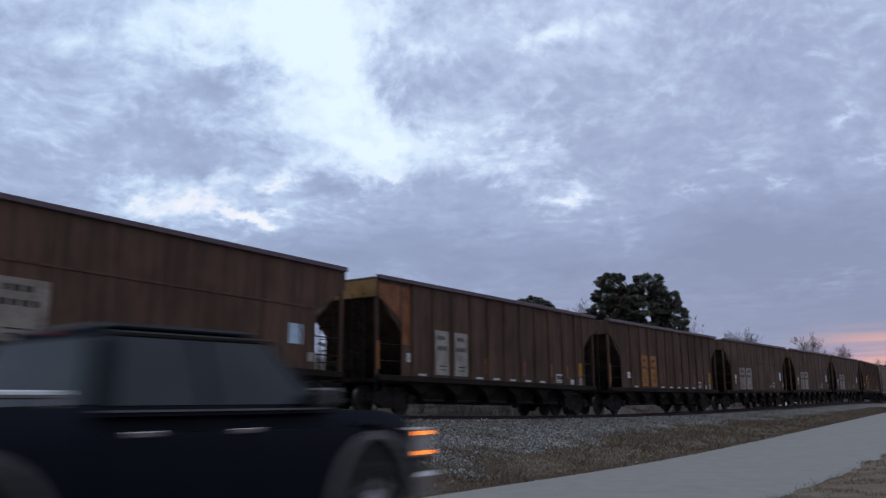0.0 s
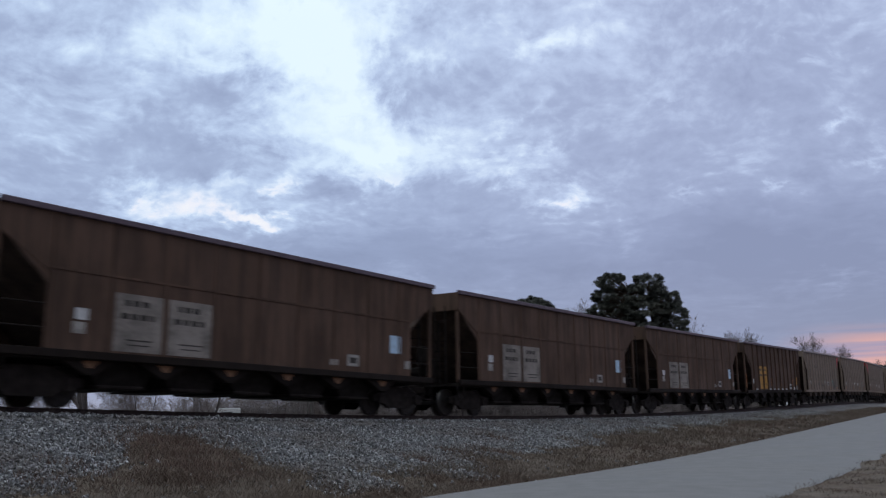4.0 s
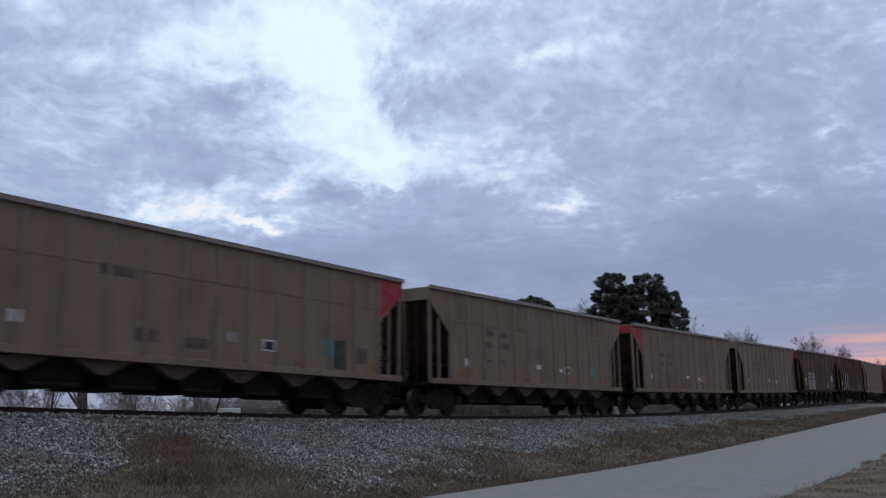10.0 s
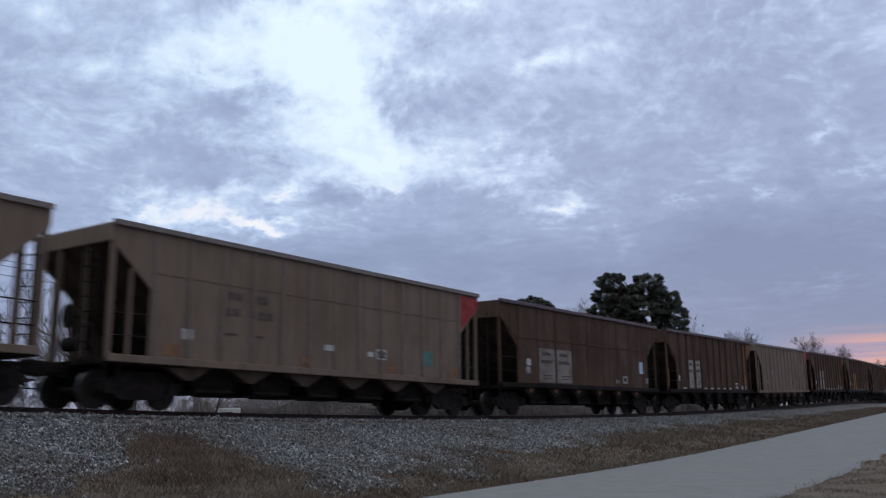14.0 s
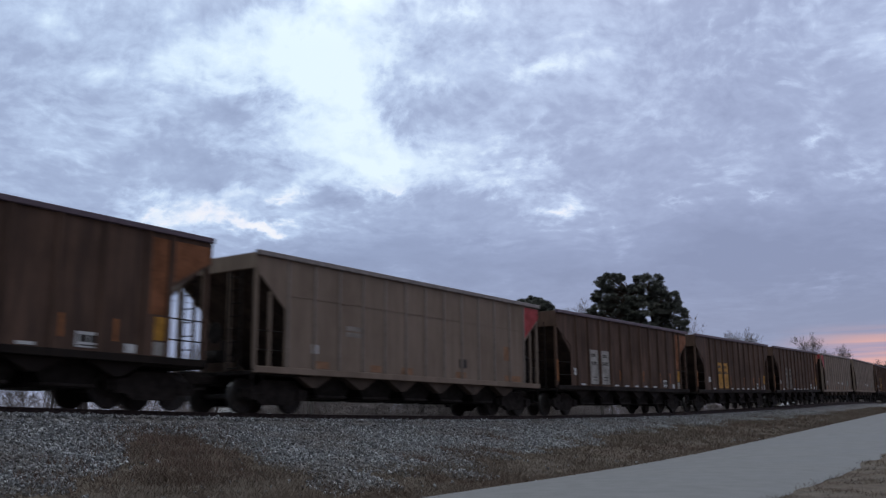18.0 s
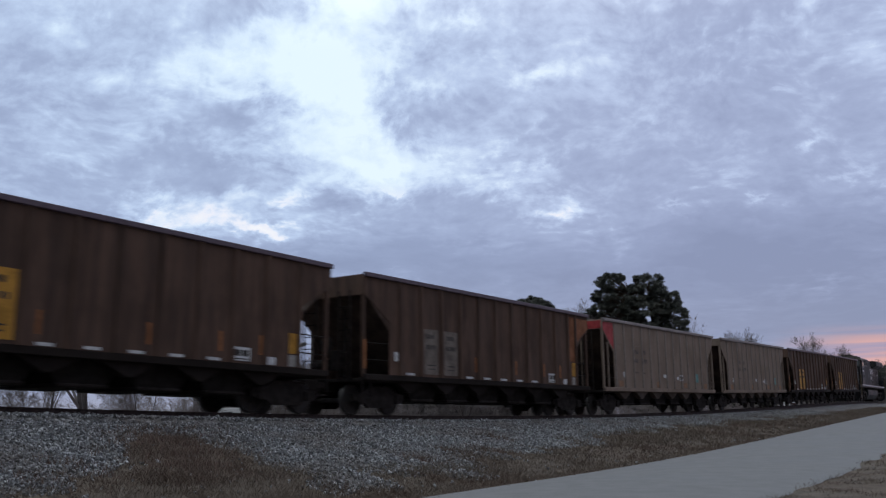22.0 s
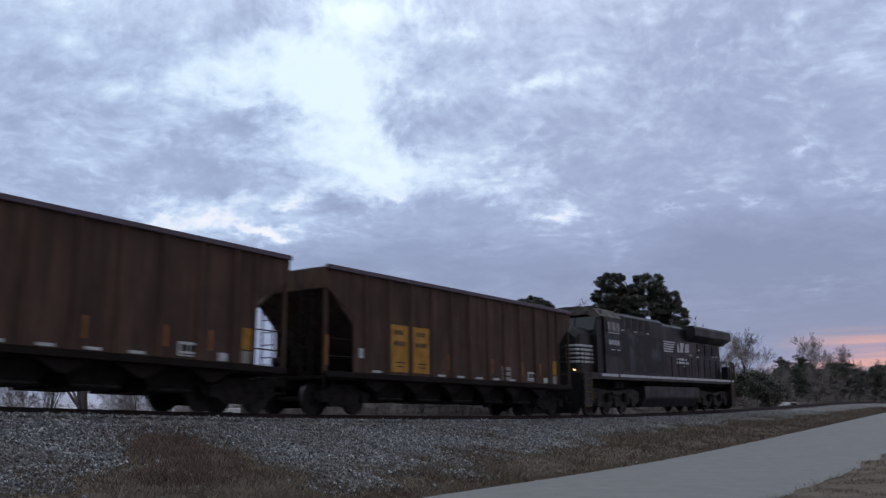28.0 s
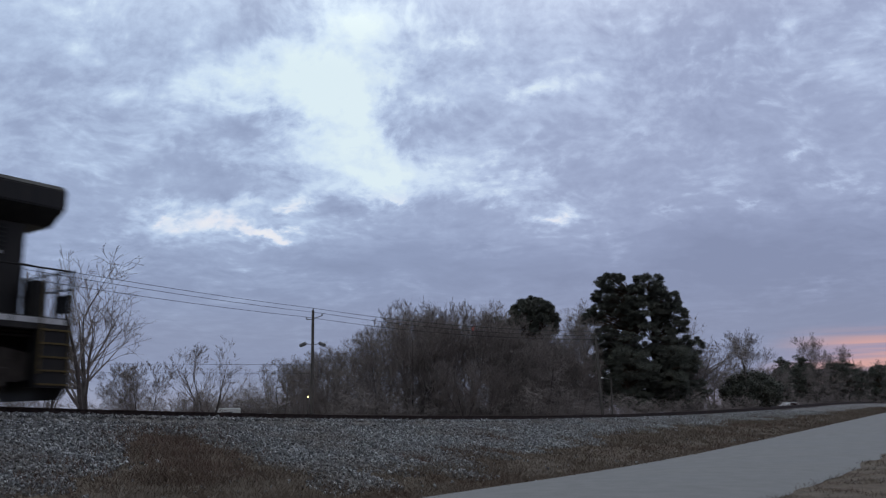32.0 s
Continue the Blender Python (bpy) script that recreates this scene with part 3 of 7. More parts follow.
def dress(car, look_):
    """Panels, tags, patches and stencils that set one car apart."""
    e = HALF
    if look_ in ("white_narrow", "faint_narrow", "orange_narrow", "yellow", "yellow_narrow"):
        mat = {"white_narrow": PLATE_W, "faint_narrow": plain_faint, "orange_narrow": PLATE_ORANGE, "yellow": PLATE_Y, "yellow_narrow": PLATE_Y}[look_]
        wide = 0.84 if look_ in ("yellow", "yellow_narrow") else 0.76
        for i, x in enumerate((-3.415, -2.305) if look_ in ("orange_narrow", "yellow_narrow") else (-3.985, -2.875)):
            p = (x - wide / 2, x + wide / 2, 1.28, 2.72)
            panel(car, *p, mat, "stencil_panel", {"white_narrow": "grimy white stencil panel"}.get(look_, "faded yellow stencil panel" if "yellow" in look_ else "worn stencil panel"))
            stencil_lines(car, *p, LETTERS)
        tag = -5.90 + (0.42 if look_ in ("orange_narrow", "yellow_narrow") else 0)
        panel(car, tag, tag + 0.33, 1.62, 1.90, WHITE, "data_tag", "small white tag")
        panel(car, e - 3.50, e - 2.90, 1.26, 1.60, WHITE, "data_box", "white stencil box")
        stencil_lines(car, e - 3.50, e - 2.90, 1.26, 1.60, [(0.34, 0.80, 0.10, 0.46), (0.34, 0.80, 0.54, 0.90), (0.10, 0.18, 0.1, 0.9)])
        panel(car, e - 2.30, e - 2.02, 1.22, 1.42, WHITE, "data_box")
        panel(car, e - 1.55, e - 1.10, 1.56, 2.10, PLATE_Y, "yellow_tag", "yellow patch near the end")
        panel(car, e - 1.55, e - 1.15, 1.22, 1.52, PLATE_W, "data_box")
        for x in (-e + 5.9, -e + 8.6, -e + 10.7, e - 2.6):
            panel(car, x, x + 0.10, 1.45, 1.95, RUSTY, "rust_patch", "orange rust streak", 0.006)
        for s in (-1,):
            part("rust_patch", boxes((-e + 0.0, -e + 0.11, s * 1.54 - 0.006, s * 1.54, 1.35, 2.2)), RUSTY, car)
    if look_ == "big_white":
        for i, x in enumerate((-e + 3.445, -e + 4.895)):
            p = (x - 0.64, x + 0.64, 1.24, 2.54)
            panel(car, *p, PLATE_DIM, "stencil_panel", "large grimy white stencil panel")
            stencil_lines(car, *p, LETTERS)
        panel(car, -e + 1.85, -e + 2.15, 1.85, 2.1, WHITE, "data_tag", "small white tag")
        panel(car, -e + 1.80, -e + 2.1, 1.55, 1.8, PLATE_W, "data_tag")
        panel(car, e - 2.18, e - 1.66, 1.84, 2.38, BLUE, "blue_tag", "pale blue square tag")
        panel(car, e - 4.1, e - 3.6, 1.35, 1.68, PLATE_W, "data_box", "white stencil box")
        stencil_lines(car, e - 4.1, e - 3.6, 1.35, 1.68, [(0.25, 0.75, 0.2, 0.8)])
        panel(car, e - 4.8, e - 4.5, 1.34, 1.5, PLATE_W, "data_box")
        panel(car, e - 1.45, e - 1.2, 1.4, 1.65, PLATE_W, "data_tag")
    if look_.startswith("tan_grey"):
        for z in (2.18, 2.36):
            panel(car, -e + 3.5, -e + 4.15, z, z + 0.13, PLATE_DIM, "data_box", "pale stencil box")
        panel(car, -e + 2.1, -e + 2.35, 1.62, 1.86, WHITE, "data_tag", "small white tag")
        panel(car, e - 5.4, e - 4.95, 1.55, 1.85, INK, "data_box", "dark stencil box")
        panel(car, e - 2.55, e - 2.05, 1.95, 2.45, plain_rust_faint, "rust_patch", "blurred orange rust spot", 0.006)
        for x, w in ((-e + 2.2, 0.6), (-e + 4.6, 0.5), (-e + 6.1, 0.55), (e - 5.6, 0.6), (e - 2.5, 1.1)):
            panel(car, x, x + w, 1.22, 1.42, plain_rust_faint, "rust_patch", "", 0.006)
    elif look_.startswith("tan_tagged"):
        panel(car, -e + 2.0, -e + 2.3, 1.65, 1.9, WHITE, "data_tag", "small white tag")
        panel(car, e - 6.95, e - 6.6, 1.70, 1.95, PLATE_W, "data_tag")
        panel(car, e - 5.75, e - 5.3, 1.55, 1.85, WHITE, "data_box", "white stencil box")
        stencil_lines(car, e - 5.72, e - 5.33, 1.57, 1.83, [(0.1, 0.9, 0.08, 0.92)])
        panel(car, e - 3.45, e - 2.95, 1.55, 2.05, TEAL, "teal_patch", "worn teal patch")
        panel(car, e - 3.05, e - 2.55, 1.25, 2.05, plain_soot, "soot_patch", "dark sprayed patch", 0.010)
        for x, z, w, h in ((-e + 6.4, 1.45, 0.7, 0.25), (-e + 5.0, 1.5, 0.6, 0.3), (e - 2.2, 1.45, 0.6, 0.45), (-e + 4.0, 2.9, 0.9, 0.25)):
            panel(car, x, x + w, z, z + h, plain_ink_faint, "faded_mark", "", 0.006)
        for x in (e - 4.6, e - 1.7):
            panel(car, x, x + 0.45, 1.24, 1.45, plain_rust_faint, "rust_patch", "", 0.006)
    elif look_.startswith("tan"):
        panel(car, -e + 2.0, -e + 2.3, 1.65, 1.9, WHITE, "data_tag", "small white tag")
        panel(car, e - 7.7, e - 7.35, 1.72, 1.88, WHITE, "data_tag")
        for r in ([(0.74, 0.88, 0.04, 0.16), (0.74, 0.88, 0.20, 0.32), (0.74, 0.88, 0.58, 0.70), (0.74, 0.88, 0.74, 0.88), (0.44, 0.58, 0.0, 0.12), (0.44, 0.58, 0.16, 0.28), (0.44, 0.58, 0.54, 0.66), (0.44, 0.58, 0.70, 0.82), (0.44, 0.58, 0.86, 0.98), (0.08, 0.12, 0.0, 0.25), (0.08, 0.12, 0.6, 0.8)],):
            stencil_lines(car, -e + 3.3, -e + 4.9, 1.75, 3.1, r, plain_ink_faint)
        panel(car, e - 5.45, e - 5.0, 1.60, 1.90, WHITE, "data_box", "white stencil box")
        stencil_lines(car, e - 5.42, e - 5.03, 1.62, 1.88, [(0.1, 0.9, 0.08, 0.92)])
        panel(car, e - 5.85, e - 5.6, 1.66, 1.80, WHITE, "data_box")
        panel(car, e - 3.2, e - 2.65, 1.55, 2.0, TEAL, "teal_patch", "worn teal patch")
        for x in (-e + 1.5, -e + 6.0, e - 1.75, e - 4.9):
            panel(car, x, x + 0.45, 1.24, 1.5, plain_rust_faint, "rust_patch", "", 0.006)
    if "red_right" in look_ or "red_left" in look_:
        s = 1 if "red_right" in look_ else -1
        bm = bmesh.new()
        prism(bm, [(s * e, 4.02), (s * (e - 1.05), 4.02), (s * (e - 1.05), 2.85), (s * e, 3.68)], -SIDE - 0.007, -SIDE - 0.002)
        part("red_corner", bm, RED, car, "red painted corner")
        part("red_band", boxes((s * (e + 0.031), s * (e + 0.037), -1.5, -0.2, 3.74, 4.08) if s > 0 else (-e - 0.037, -e - 0.031, -1.5, -0.2, 3.74, 4.08)), RED, car)


DUSTY_SILL = car_paint("dusty_tan_underframe", (0.115, 0.086, 0.068), (0.058, 0.044, 0.036), (0.12, 0.075, 0.045), 0.62)
SLOPE = plain("sooty_slope_sheet", (0.085, 0.058, 0.046), 0.9, 0, 0.5, 2, 0.15)
# sills and gussets of the brown cars, far darker than their sides
SILL_DARK = car_paint("near_black_sill_paint", (0.022, 0.016, 0.013), (0.013, 0.010, 0.009), (0.034, 0.021, 0.014), 0.62)
plain_faint = plain("dusty_stencil_panel", (0.20, 0.165, 0.14), 0.8, 0, 0.5, 3)
PLATE_DIM = plain("dusty_white_stencil_panel", (0.30, 0.265, 0.235), 0.75, 0, 0.55, 2.2)
PLATE_ORANGE = plain("orange_stencil_panel", (0.42, 0.175, 0.045), 0.75, 0, 0.5, 3)
plain_ink_faint = plain("faded_stencil_ink", (0.125, 0.098, 0.084), 0.8, 0, 0.3)
plain_soot = plain("sooty_spray", (0.060, 0.060, 0.056), 0.8, 0, 0.5, 3)
plain_rust_faint = plain("faint_rust", (0.30, 0.160, 0.090), 0.8, 0, 0.4)


def orange_end(car, s):
    """Bare orange steel showing at one end of the side."""
    e = HALF
    x = s * e
    bm = bmesh.new()
    pts = [(x - s * 0.04, 3.95), (x - s * 1.08, 3.95), (x - s * 1.08, 2.95), (x - s * 0.04, 3.56)]
    prism(bm, pts, -SIDE - 0.006, -SIDE - 0.002)
    part("bare_panel", bm, RUSTY_DARK, car, "rusty orange end panel")
    a, b = sorted((x - s * 1.18, x - s * 1.72))
    panel(car, a, b, 2.15, 3.95, RUSTY_DARK, "bare_panel", "rusty orange panel", 0.005)
    a, b = sorted((x + s * 0.031, x + s * 0.036))
    part("bare_panel", boxes((a, b, -1.54, 1.54, 3.54, 4.06)), OCHRE, car, "ochre end panel")


OCHRE = plain("dusty_ochre_steel", (0.30, 0.165, 0.065), 0.8, 0, 0.5, 2)
RUSTY_DARK = plain("dull_orange_steel", (0.255, 0.096, 0.040), 0.8, 0, 0.5, 2)

# from the head of the train, as it passes, to the locomotive
TRAIN = [("panelled", "big_white", 0), ("ribbed", "white_narrow", -1), ("offset", "orange_narrow", 0), ("panelled", "big_white", 0), ("panelled", "big_white", 0),
         ("panelled", "big_white", 0), ("ribbed", "yellow", 0), ("tan", "tan_tagged red_right", 0), ("tan", "tan", 0), ("tan", "tan red_left", 0), ("tan", "tan red_right", 0),
         ("panelled", "big_white", 0), ("ribbed", "white_narrow", 1), ("tan", "tan_grey red_right", 0), ("ribbed", "white_narrow", 1), ("offset", "yellow_narrow", 0),
         ("ribbed", "faint_narrow", 1), ("tan", "tan red_left", 0), ("tan", "tan", 0), ("ribbed", "yellow", 0), ("ribbed", "yellow", 0)]
LAST = 6.759
TAN_RIB = plain("worn_tan_rib_paint", (0.275, 0.222, 0.188), 0.6, 0, 0.35, 2)
PROTO = {k: hopper_car(k) for k in ("ribbed", "offset", "panelled", "tan")}
CARS = []
_used = set()
for _i, (_kind, _look, _orange) in enumerate(TRAIN):
    _mid = (LAST - 0.897 * (len(TRAIN) - 1 - _i)) * UNIT - HALF
    if _kind in _used:
        _car = copy_thing(PROTO[_kind], Matrix.Identity(4))
    else:
        _car = PROTO[_kind]
        _used.add(_kind)
    CARS.append((_car, _mid / UNIT, _look, _orange))
for _car, _m, _look, _orange in CARS:
    dress(_car, _look)
    if _orange:
        orange_end(_car, _orange)
_last = CARS[-1][0]
panel(_last, HALF - 5.35, HALF - 4.75, 1.24, 1.72, PLATE_W, "data_box", "grimy white stencil box")
stencil_lines(_last, HALF - 5.35, HALF - 4.75, 1.24, 1.72, [(0.62, 0.74, 0.1, 0.9), (0.24, 0.36, 0.05, 0.95)])


# ---------------------------------------------------------------- locomotive
LOCO_MID = (LAST * UNIT + 0.75 + 11.15) / UNIT


def loco_black():
    k = Nodes("black_locomotive_paint")
    p = k.coords("Object")
    a, b, c = k.noise(p, 0.7, 5, 0.6), k.noise(k.mapped(p, (1, 1, 0.15)), 3.0, 5, 0.6), k.noise(p, 25, 4, 0.6)
    col = k.mix(k.range(a, 0.40, 0.70), (0.0115, 0.0112, 0.0125), (0.021, 0.0192, 0.0186))
    col = k.mix(k.math("MULTIPLY", k.range(b, 0.48, 0.7), 0.6), col, (0.033, 0.029, 0.0265))
    k.bump(c, 0.08, 0.004)
    return k.done(col, k.range(a, 0.3, 0.7, 0.40, 0.62), 0, 0.30)


BLACK = loco_black()
TRUCKGREY = plain("dusty_truck_frame", (0.050, 0.041, 0.036), 0.85, 0, 0.45, 3, 0.2)
GRILLE = plain("dark_grille", (0.012, 0.012, 0.013), 0.6, 0.3, 0.4, 8)
STRIPE = plain("off_white_stripe_paint", (0.62, 0.62, 0.64), 0.5, 0, 0.3, 4)
def blotched_black():
    """Black paint mixed with grey in soft blotches."""
    k = Nodes("blotched_black_paint")
    p = k.coords("Object")
    a, b, c = k.noise(p, 0.9, 3, 0.5), k.noise(p, 3.2, 5, 0.65), k.noise(p, 25, 4, 0.6)
    f = k.range(k.math("ADD", k.math("MULTIPLY", a, 0.7), k.math("MULTIPLY", b, 0.3)), 0.46, 0.66)
    k.bump(c, 0.08, 0.004)
    return k.done(k.mix(f, (0.010, 0.0095, 0.010), (0.062, 0.066, 0.073)), 0.6, 0, 0.3)


BLOTCHED = blotched_black()
GREYPATCH = plain("faded_grey_patch", (0.040, 0.045, 0.052), 0.6, 0, 0.75, 2.0)
YELLOWSTEP = plain("yellow_step_paint", (0.13, 0.09, 0.03), 0.6, 0, 0.5, 6)
GLASS_DARK = plain("dark_cab_glass", (0.03, 0.035, 0.042), 0.08, 0, 0.1, 2, 0.8)
PANE_PALE = plain("painted_pale_window", (0.46, 0.42, 0.36), 0.7, 0, 0.3, 5)
ROOFGREY = plain("dusty_cab_roof_paint", (0.105, 0.090, 0.078), 0.7, 0, 0.65, 3)


def loco_truck(parent, x):
    b = part("truck", boxes((x - 2.2, x + 2.2, -0.9, 0.9, 0.62, 0.86), bevel=0.03), DARKIN, parent, "six-wheel truck with dusty frame")
    for s in (-1, 1):
        bm = bmesh.new()
        o = [(x - 2.80, 1.02), (x - 2.80, 0.58), (x - 2.35, 0.46), (x - 1.40, 0.46), (x - 1.2, 0.26), (x - 0.55, 0.26), (x - 0.40, 0.50), (x + 0.40, 0.50), (x + 0.55, 0.26), (x + 1.2, 0.26), (x + 1.40, 0.46), (x + 2.35, 0.46), (x + 2.80, 0.58), (x + 2.80, 1.02), (x + 1.9, 1.16), (x + 0.8, 1.06), (x - 0.8, 1.06), (x - 1.9, 1.16)]
        prism(bm, o, s * 1.10, s * 1.24)
        for q in (-1.85, 0, 1.85):
            box(bm, x + q - 0.22, x + q + 0.22, min(s * 1.24, s * 1.36), max(s * 1.24, s * 1.36), 0.34, 0.74, 0.03)
        frame_ = part("side_frame", bm, TRUCKGREY, b, "deep dusty truck frame")
        # no recess is cut: thin dark plates paint the shade of frame pockets
        for q in (-0.93, 0.93):
            part("frame_pocket", boxes((x + q - 0.42, x + q + 0.42, min(s * 1.241, s * 1.248), max(s * 1.241, s * 1.248), 0.62, 0.86), bevel=0.002), DARKIN, frame_)
        for q in (-0.93, 0.93):
            bm = bmesh.new()
            tube(bm, (x + q, s * 1.30, 0.55), (x + q, s * 1.30, 0.95), 0.11, 10)
            part("spring", bm, DARKIN, b)
        bm = bmesh.new()
        tube(bm, (x - 0.5, s * 1.33, 0.92), (x + 0.35, s * 1.33, 0.92), 0.09, 8)
        part("brake_cylinder", bm, TRUCKGREY, b)
    for q in (-1.85, 0, 1.85):
        bm = bmesh.new()
        for s in (-1, 1):
            lathe(bm, [(0.13, s * 0.69), (0.42, s * 0.70), (0.52, s * 0.69), (0.52, s * 0.80), (0.48, s * 0.82), (0.2, s * 0.79), (0.12, s * 0.85)], (0, 0, 0), 28)
        tube(bm, (0, -1.1, 0), (0, 1.1, 0), 0.09, 10)
        w = part("wheelset", bm, WHEEL, b, "steel wheels on an axle")
        w.location = (x + q, 0, 0.52)


def build_locomotive():
    L = thing("locomotive", None, "black six-axle diesel freight locomotive with white stripes", "locomotive")
    front, rear = -10.75, 9.88
    part("platform", boxes((front, rear, -1.52, 1.52, 1.52, 1.80), bevel=0.02), BLACK, L)
    part("underframe", boxes((front + 0.6, rear - 0.6, -0.85, 0.85, 1.0, 1.52)), DARKIN, L)
    for x0, x1 in ((-8.9, -7.2), (-6.95, -2.0), (-1.95, 0.0), (0.05, 1.7), (1.75, 3.3), (3.35, 4.9), (4.95, 6.3), (6.35, 7.3), (7.35, 8.5), (8.55, 9.7)):
        part("sill_stripe", boxes((x0, x1, -1.530, -1.521, 1.66, 1.775)), STRIPE, L, "off-white sill stripe")
    # engine hood
    bm = bmesh.new()
    prism(bm, [(-1.02, 1.80), (1.02, 1.80), (1.02, 4.40), (0.80, 4.58), (-0.80, 4.58), (-1.02, 4.40)], -0.85, 8.95, "x", 0.02)
    part("engine_hood", bm, BLACK, L)
    bm = bmesh.new()
    prism(bm, [(-1.30, 1.80), (1.30, 1.80), (1.30, 4.46), (1.10, 4.63), (-1.10, 4.63), (-1.30, 4.46)], -6.52, -0.82, "x", 0.02)
    part("equipment_hood", bm, BLACK, L)
    for i in range(5):
        x = -6.05 + i * 0.78
        v = part("brake_grid_vent", boxes((x - 0.24, x + 0.24, -1.315, -1.303, 3.92, 4.42)), GRILLE, L, "dark louvred vent")
        for j in range(5):
            part("slat", boxes((x - 0.23, x + 0.23, -1.325, -1.31, 3.96 + j * 0.09, 3.985 + j * 0.09)), BLACK, v)
        part("vent_frame", boxes((x + 0.27, x + 0.45, -1.32, -1.303, 3.95, 4.40)), ROOFGREY, L)
        if i % 2 == 0:
            part("grab_plate", boxes((x - 0.1, x + 0.18, -1.33, -1.303, 3.80, 3.85)), STRIPE, L)
    for x in (-4.7, -3.3, -1.9):
        part("hood_door", boxes((x - 0.65, x + 0.65, -1.318, -1.302, 2.0, 3.6), bevel=0.006), BLACK, L)
    part("faded_patch", boxes((-6.45, -0.95, -1.3225, -1.3185, 1.95, 3.70)), BLOTCHED, L, "black paint with grey blotches")
    for i in range(9):
        x = -0.35 + i * 0.86
        d = part("hood_door", boxes((x - 0.39, x + 0.39, -1.040, -1.022, 1.95, 2.95 if 1 < i < 5 else 3.0), bevel=0.006), BLACK, L)
        part("door_latch", boxes((x + 0.26, x + 0.34, -1.055, -1.04, 2.4, 2.48)), GRILLE, d)
    for i in range(3):
        x = 5.5 + i * 1.25
        g = part("intake_grille", boxes((x - 0.5, x + 0.5, -1.05, -1.022, 3.1, 3.7)), GRILLE, L)
        for j in range(6):
            part("slat", boxes((x - 0.48, x + 0.48, -1.06, -1.045, 3.14 + j * 0.095, 3.17 + j * 0.095)), BLACK, g)
    # radiator wings
    bm = bmesh.new()
    prism(bm, [(-1.58, 4.10), (-1.58, 4.50), (-1.46, 4.62), (1.46, 4.62), (1.58, 4.50), (1.58, 4.10), (1.05, 3.78), (-1.05, 3.78)], 3.25, 9.50, "x", 0.02)
    part("radiator_housing", bm, BLACK, L, "overhanging black radiator housing")
    part("radiator_screen", boxes((3.6, 9.35, -1.2, 1.2, 4.62, 4.65)), GRILLE, L)
    for x in (0.25, 1.9):
        bm = bmesh.new()
        lathe(bm, [(0.36, 4.56), (0.36, 4.68), (0.30, 4.73), (0.05, 4.73)], (x, 0, 0), 16, "z")
        part("exhaust_stack", bm, GRIME, L)
    part("roof_hatch", boxes((-0.6, 0.9, -0.7, 0.7, 4.56, 4.63), bevel=0.01), BLACK, L)
    # cab
    bm = bmesh.new()
    prism(bm, [(-1.50, 1.80), (1.50, 1.80), (1.50, 4.28), (1.15, 4.66), (0.5, 4.76), (-0.5, 4.76), (-1.15, 4.66), (-1.50, 4.28)], -8.42, -6.50, "x", 0.02)
    cab = part("cab", bm, BLACK, L, "black cab with side windows")
    bm = bmesh.new()
    prism(bm, [(-1.52, 4.27), (-1.16, 4.665), (-0.5, 4.77), (0.5, 4.77), (1.16, 4.665), (1.52, 4.27), (1.40, 4.20), (0, 4.6), (-1.40, 4.20)], -8.80, -6.48, "x")
    part("cab_roof", bm, ROOFGREY, cab, "dusty grey cab roof with visor")
    part("roof_unit", boxes((-7.5, -6.7, -0.55, 0.55, 4.76, 4.90), bevel=0.04), GRIME, cab)
    part("window_frame", boxes((-8.16, -6.80, -1.535, -1.50, 3.60, 4.14), bevel=0.01), BLACK, cab)
    # the pale panes have the windows' lit look painted into their colour
    for x0, x1, mat in ((-8.08, -7.90, PANE_PALE), (-7.86, -7.62, GLASS_DARK), (-7.58, -7.38, PANE_PALE), (-7.34, -7.10, GLASS_DARK), (-7.06, -6.88, PANE_PALE)):
        part("window_pane", boxes((x0, x1, -1.545, -1.536, 3.68, 4.06)), mat, cab)
    part("window_ledge", boxes((-8.12, -6.9, -1.56, -1.50, 3.57, 3.605)), STRIPE, cab)
    bm = bmesh.new()
    prism(bm, [(-8.40, 3.52), (-8.40, 2.60), (-6.56, 2.50), (-6.56, 3.52)], -1.512, -1.502)
    part("number_patch", bm, BLOTCHED, cab, "grey-blotched patch behind the number")
    for i in range(4):
        x = -7.98 + i * 0.30
        part("number_bar", boxes((x, x + 0.20, -1.520, -1.512, 3.06, 3.28)), STRIPE, cab)
    for x in (-7.75, -7.15):
        part("small_marking", boxes((x, x + 0.35, -1.520, -1.503, 2.83, 2.87)), STRIPE, cab)
    # windscreen wall leans back between nose and roof
    bm = bmesh.new()
    prism(bm, [(-8.40, 1.8), (-8.40, 4.60), (-8.72, 4.30), (-9.05, 3.60), (-9.05, 1.8)], -1.42, 1.42, "y", 0.02)
    part("cab_front", bm, BLACK, cab)
    for y0, y1 in ((-1.30, -0.36), (-0.30, 0.30), (0.36, 1.30)):
        bm = bmesh.new()
        prism(bm, [(-9.06, 3.66), (-8.765, 4.26), (-8.79, 4.27), (-9.085, 3.66)], y0, y1)
        part("windscreen", bm, GLASS_SKY, cab, "sloping windscreen pane")
    part("headlight_band", boxes((-8.86, -8.74, -0.9, 0.9, 4.36, 4.56), bevel=0.02), ROOFGREY, cab)
    # short hood
    bm = bmesh.new()
    sect = [(-1.20, 1.80), (-1.20, 3.44), (-0.86, 3.76), (0.86, 3.76), (1.20, 3.44), (1.20, 1.80)]
    sect2 = [(-1.09, 1.80), (-1.09, 3.24), (-0.78, 3.52), (0.78, 3.52), (1.09, 3.24), (1.09, 1.80)]
    rows = []
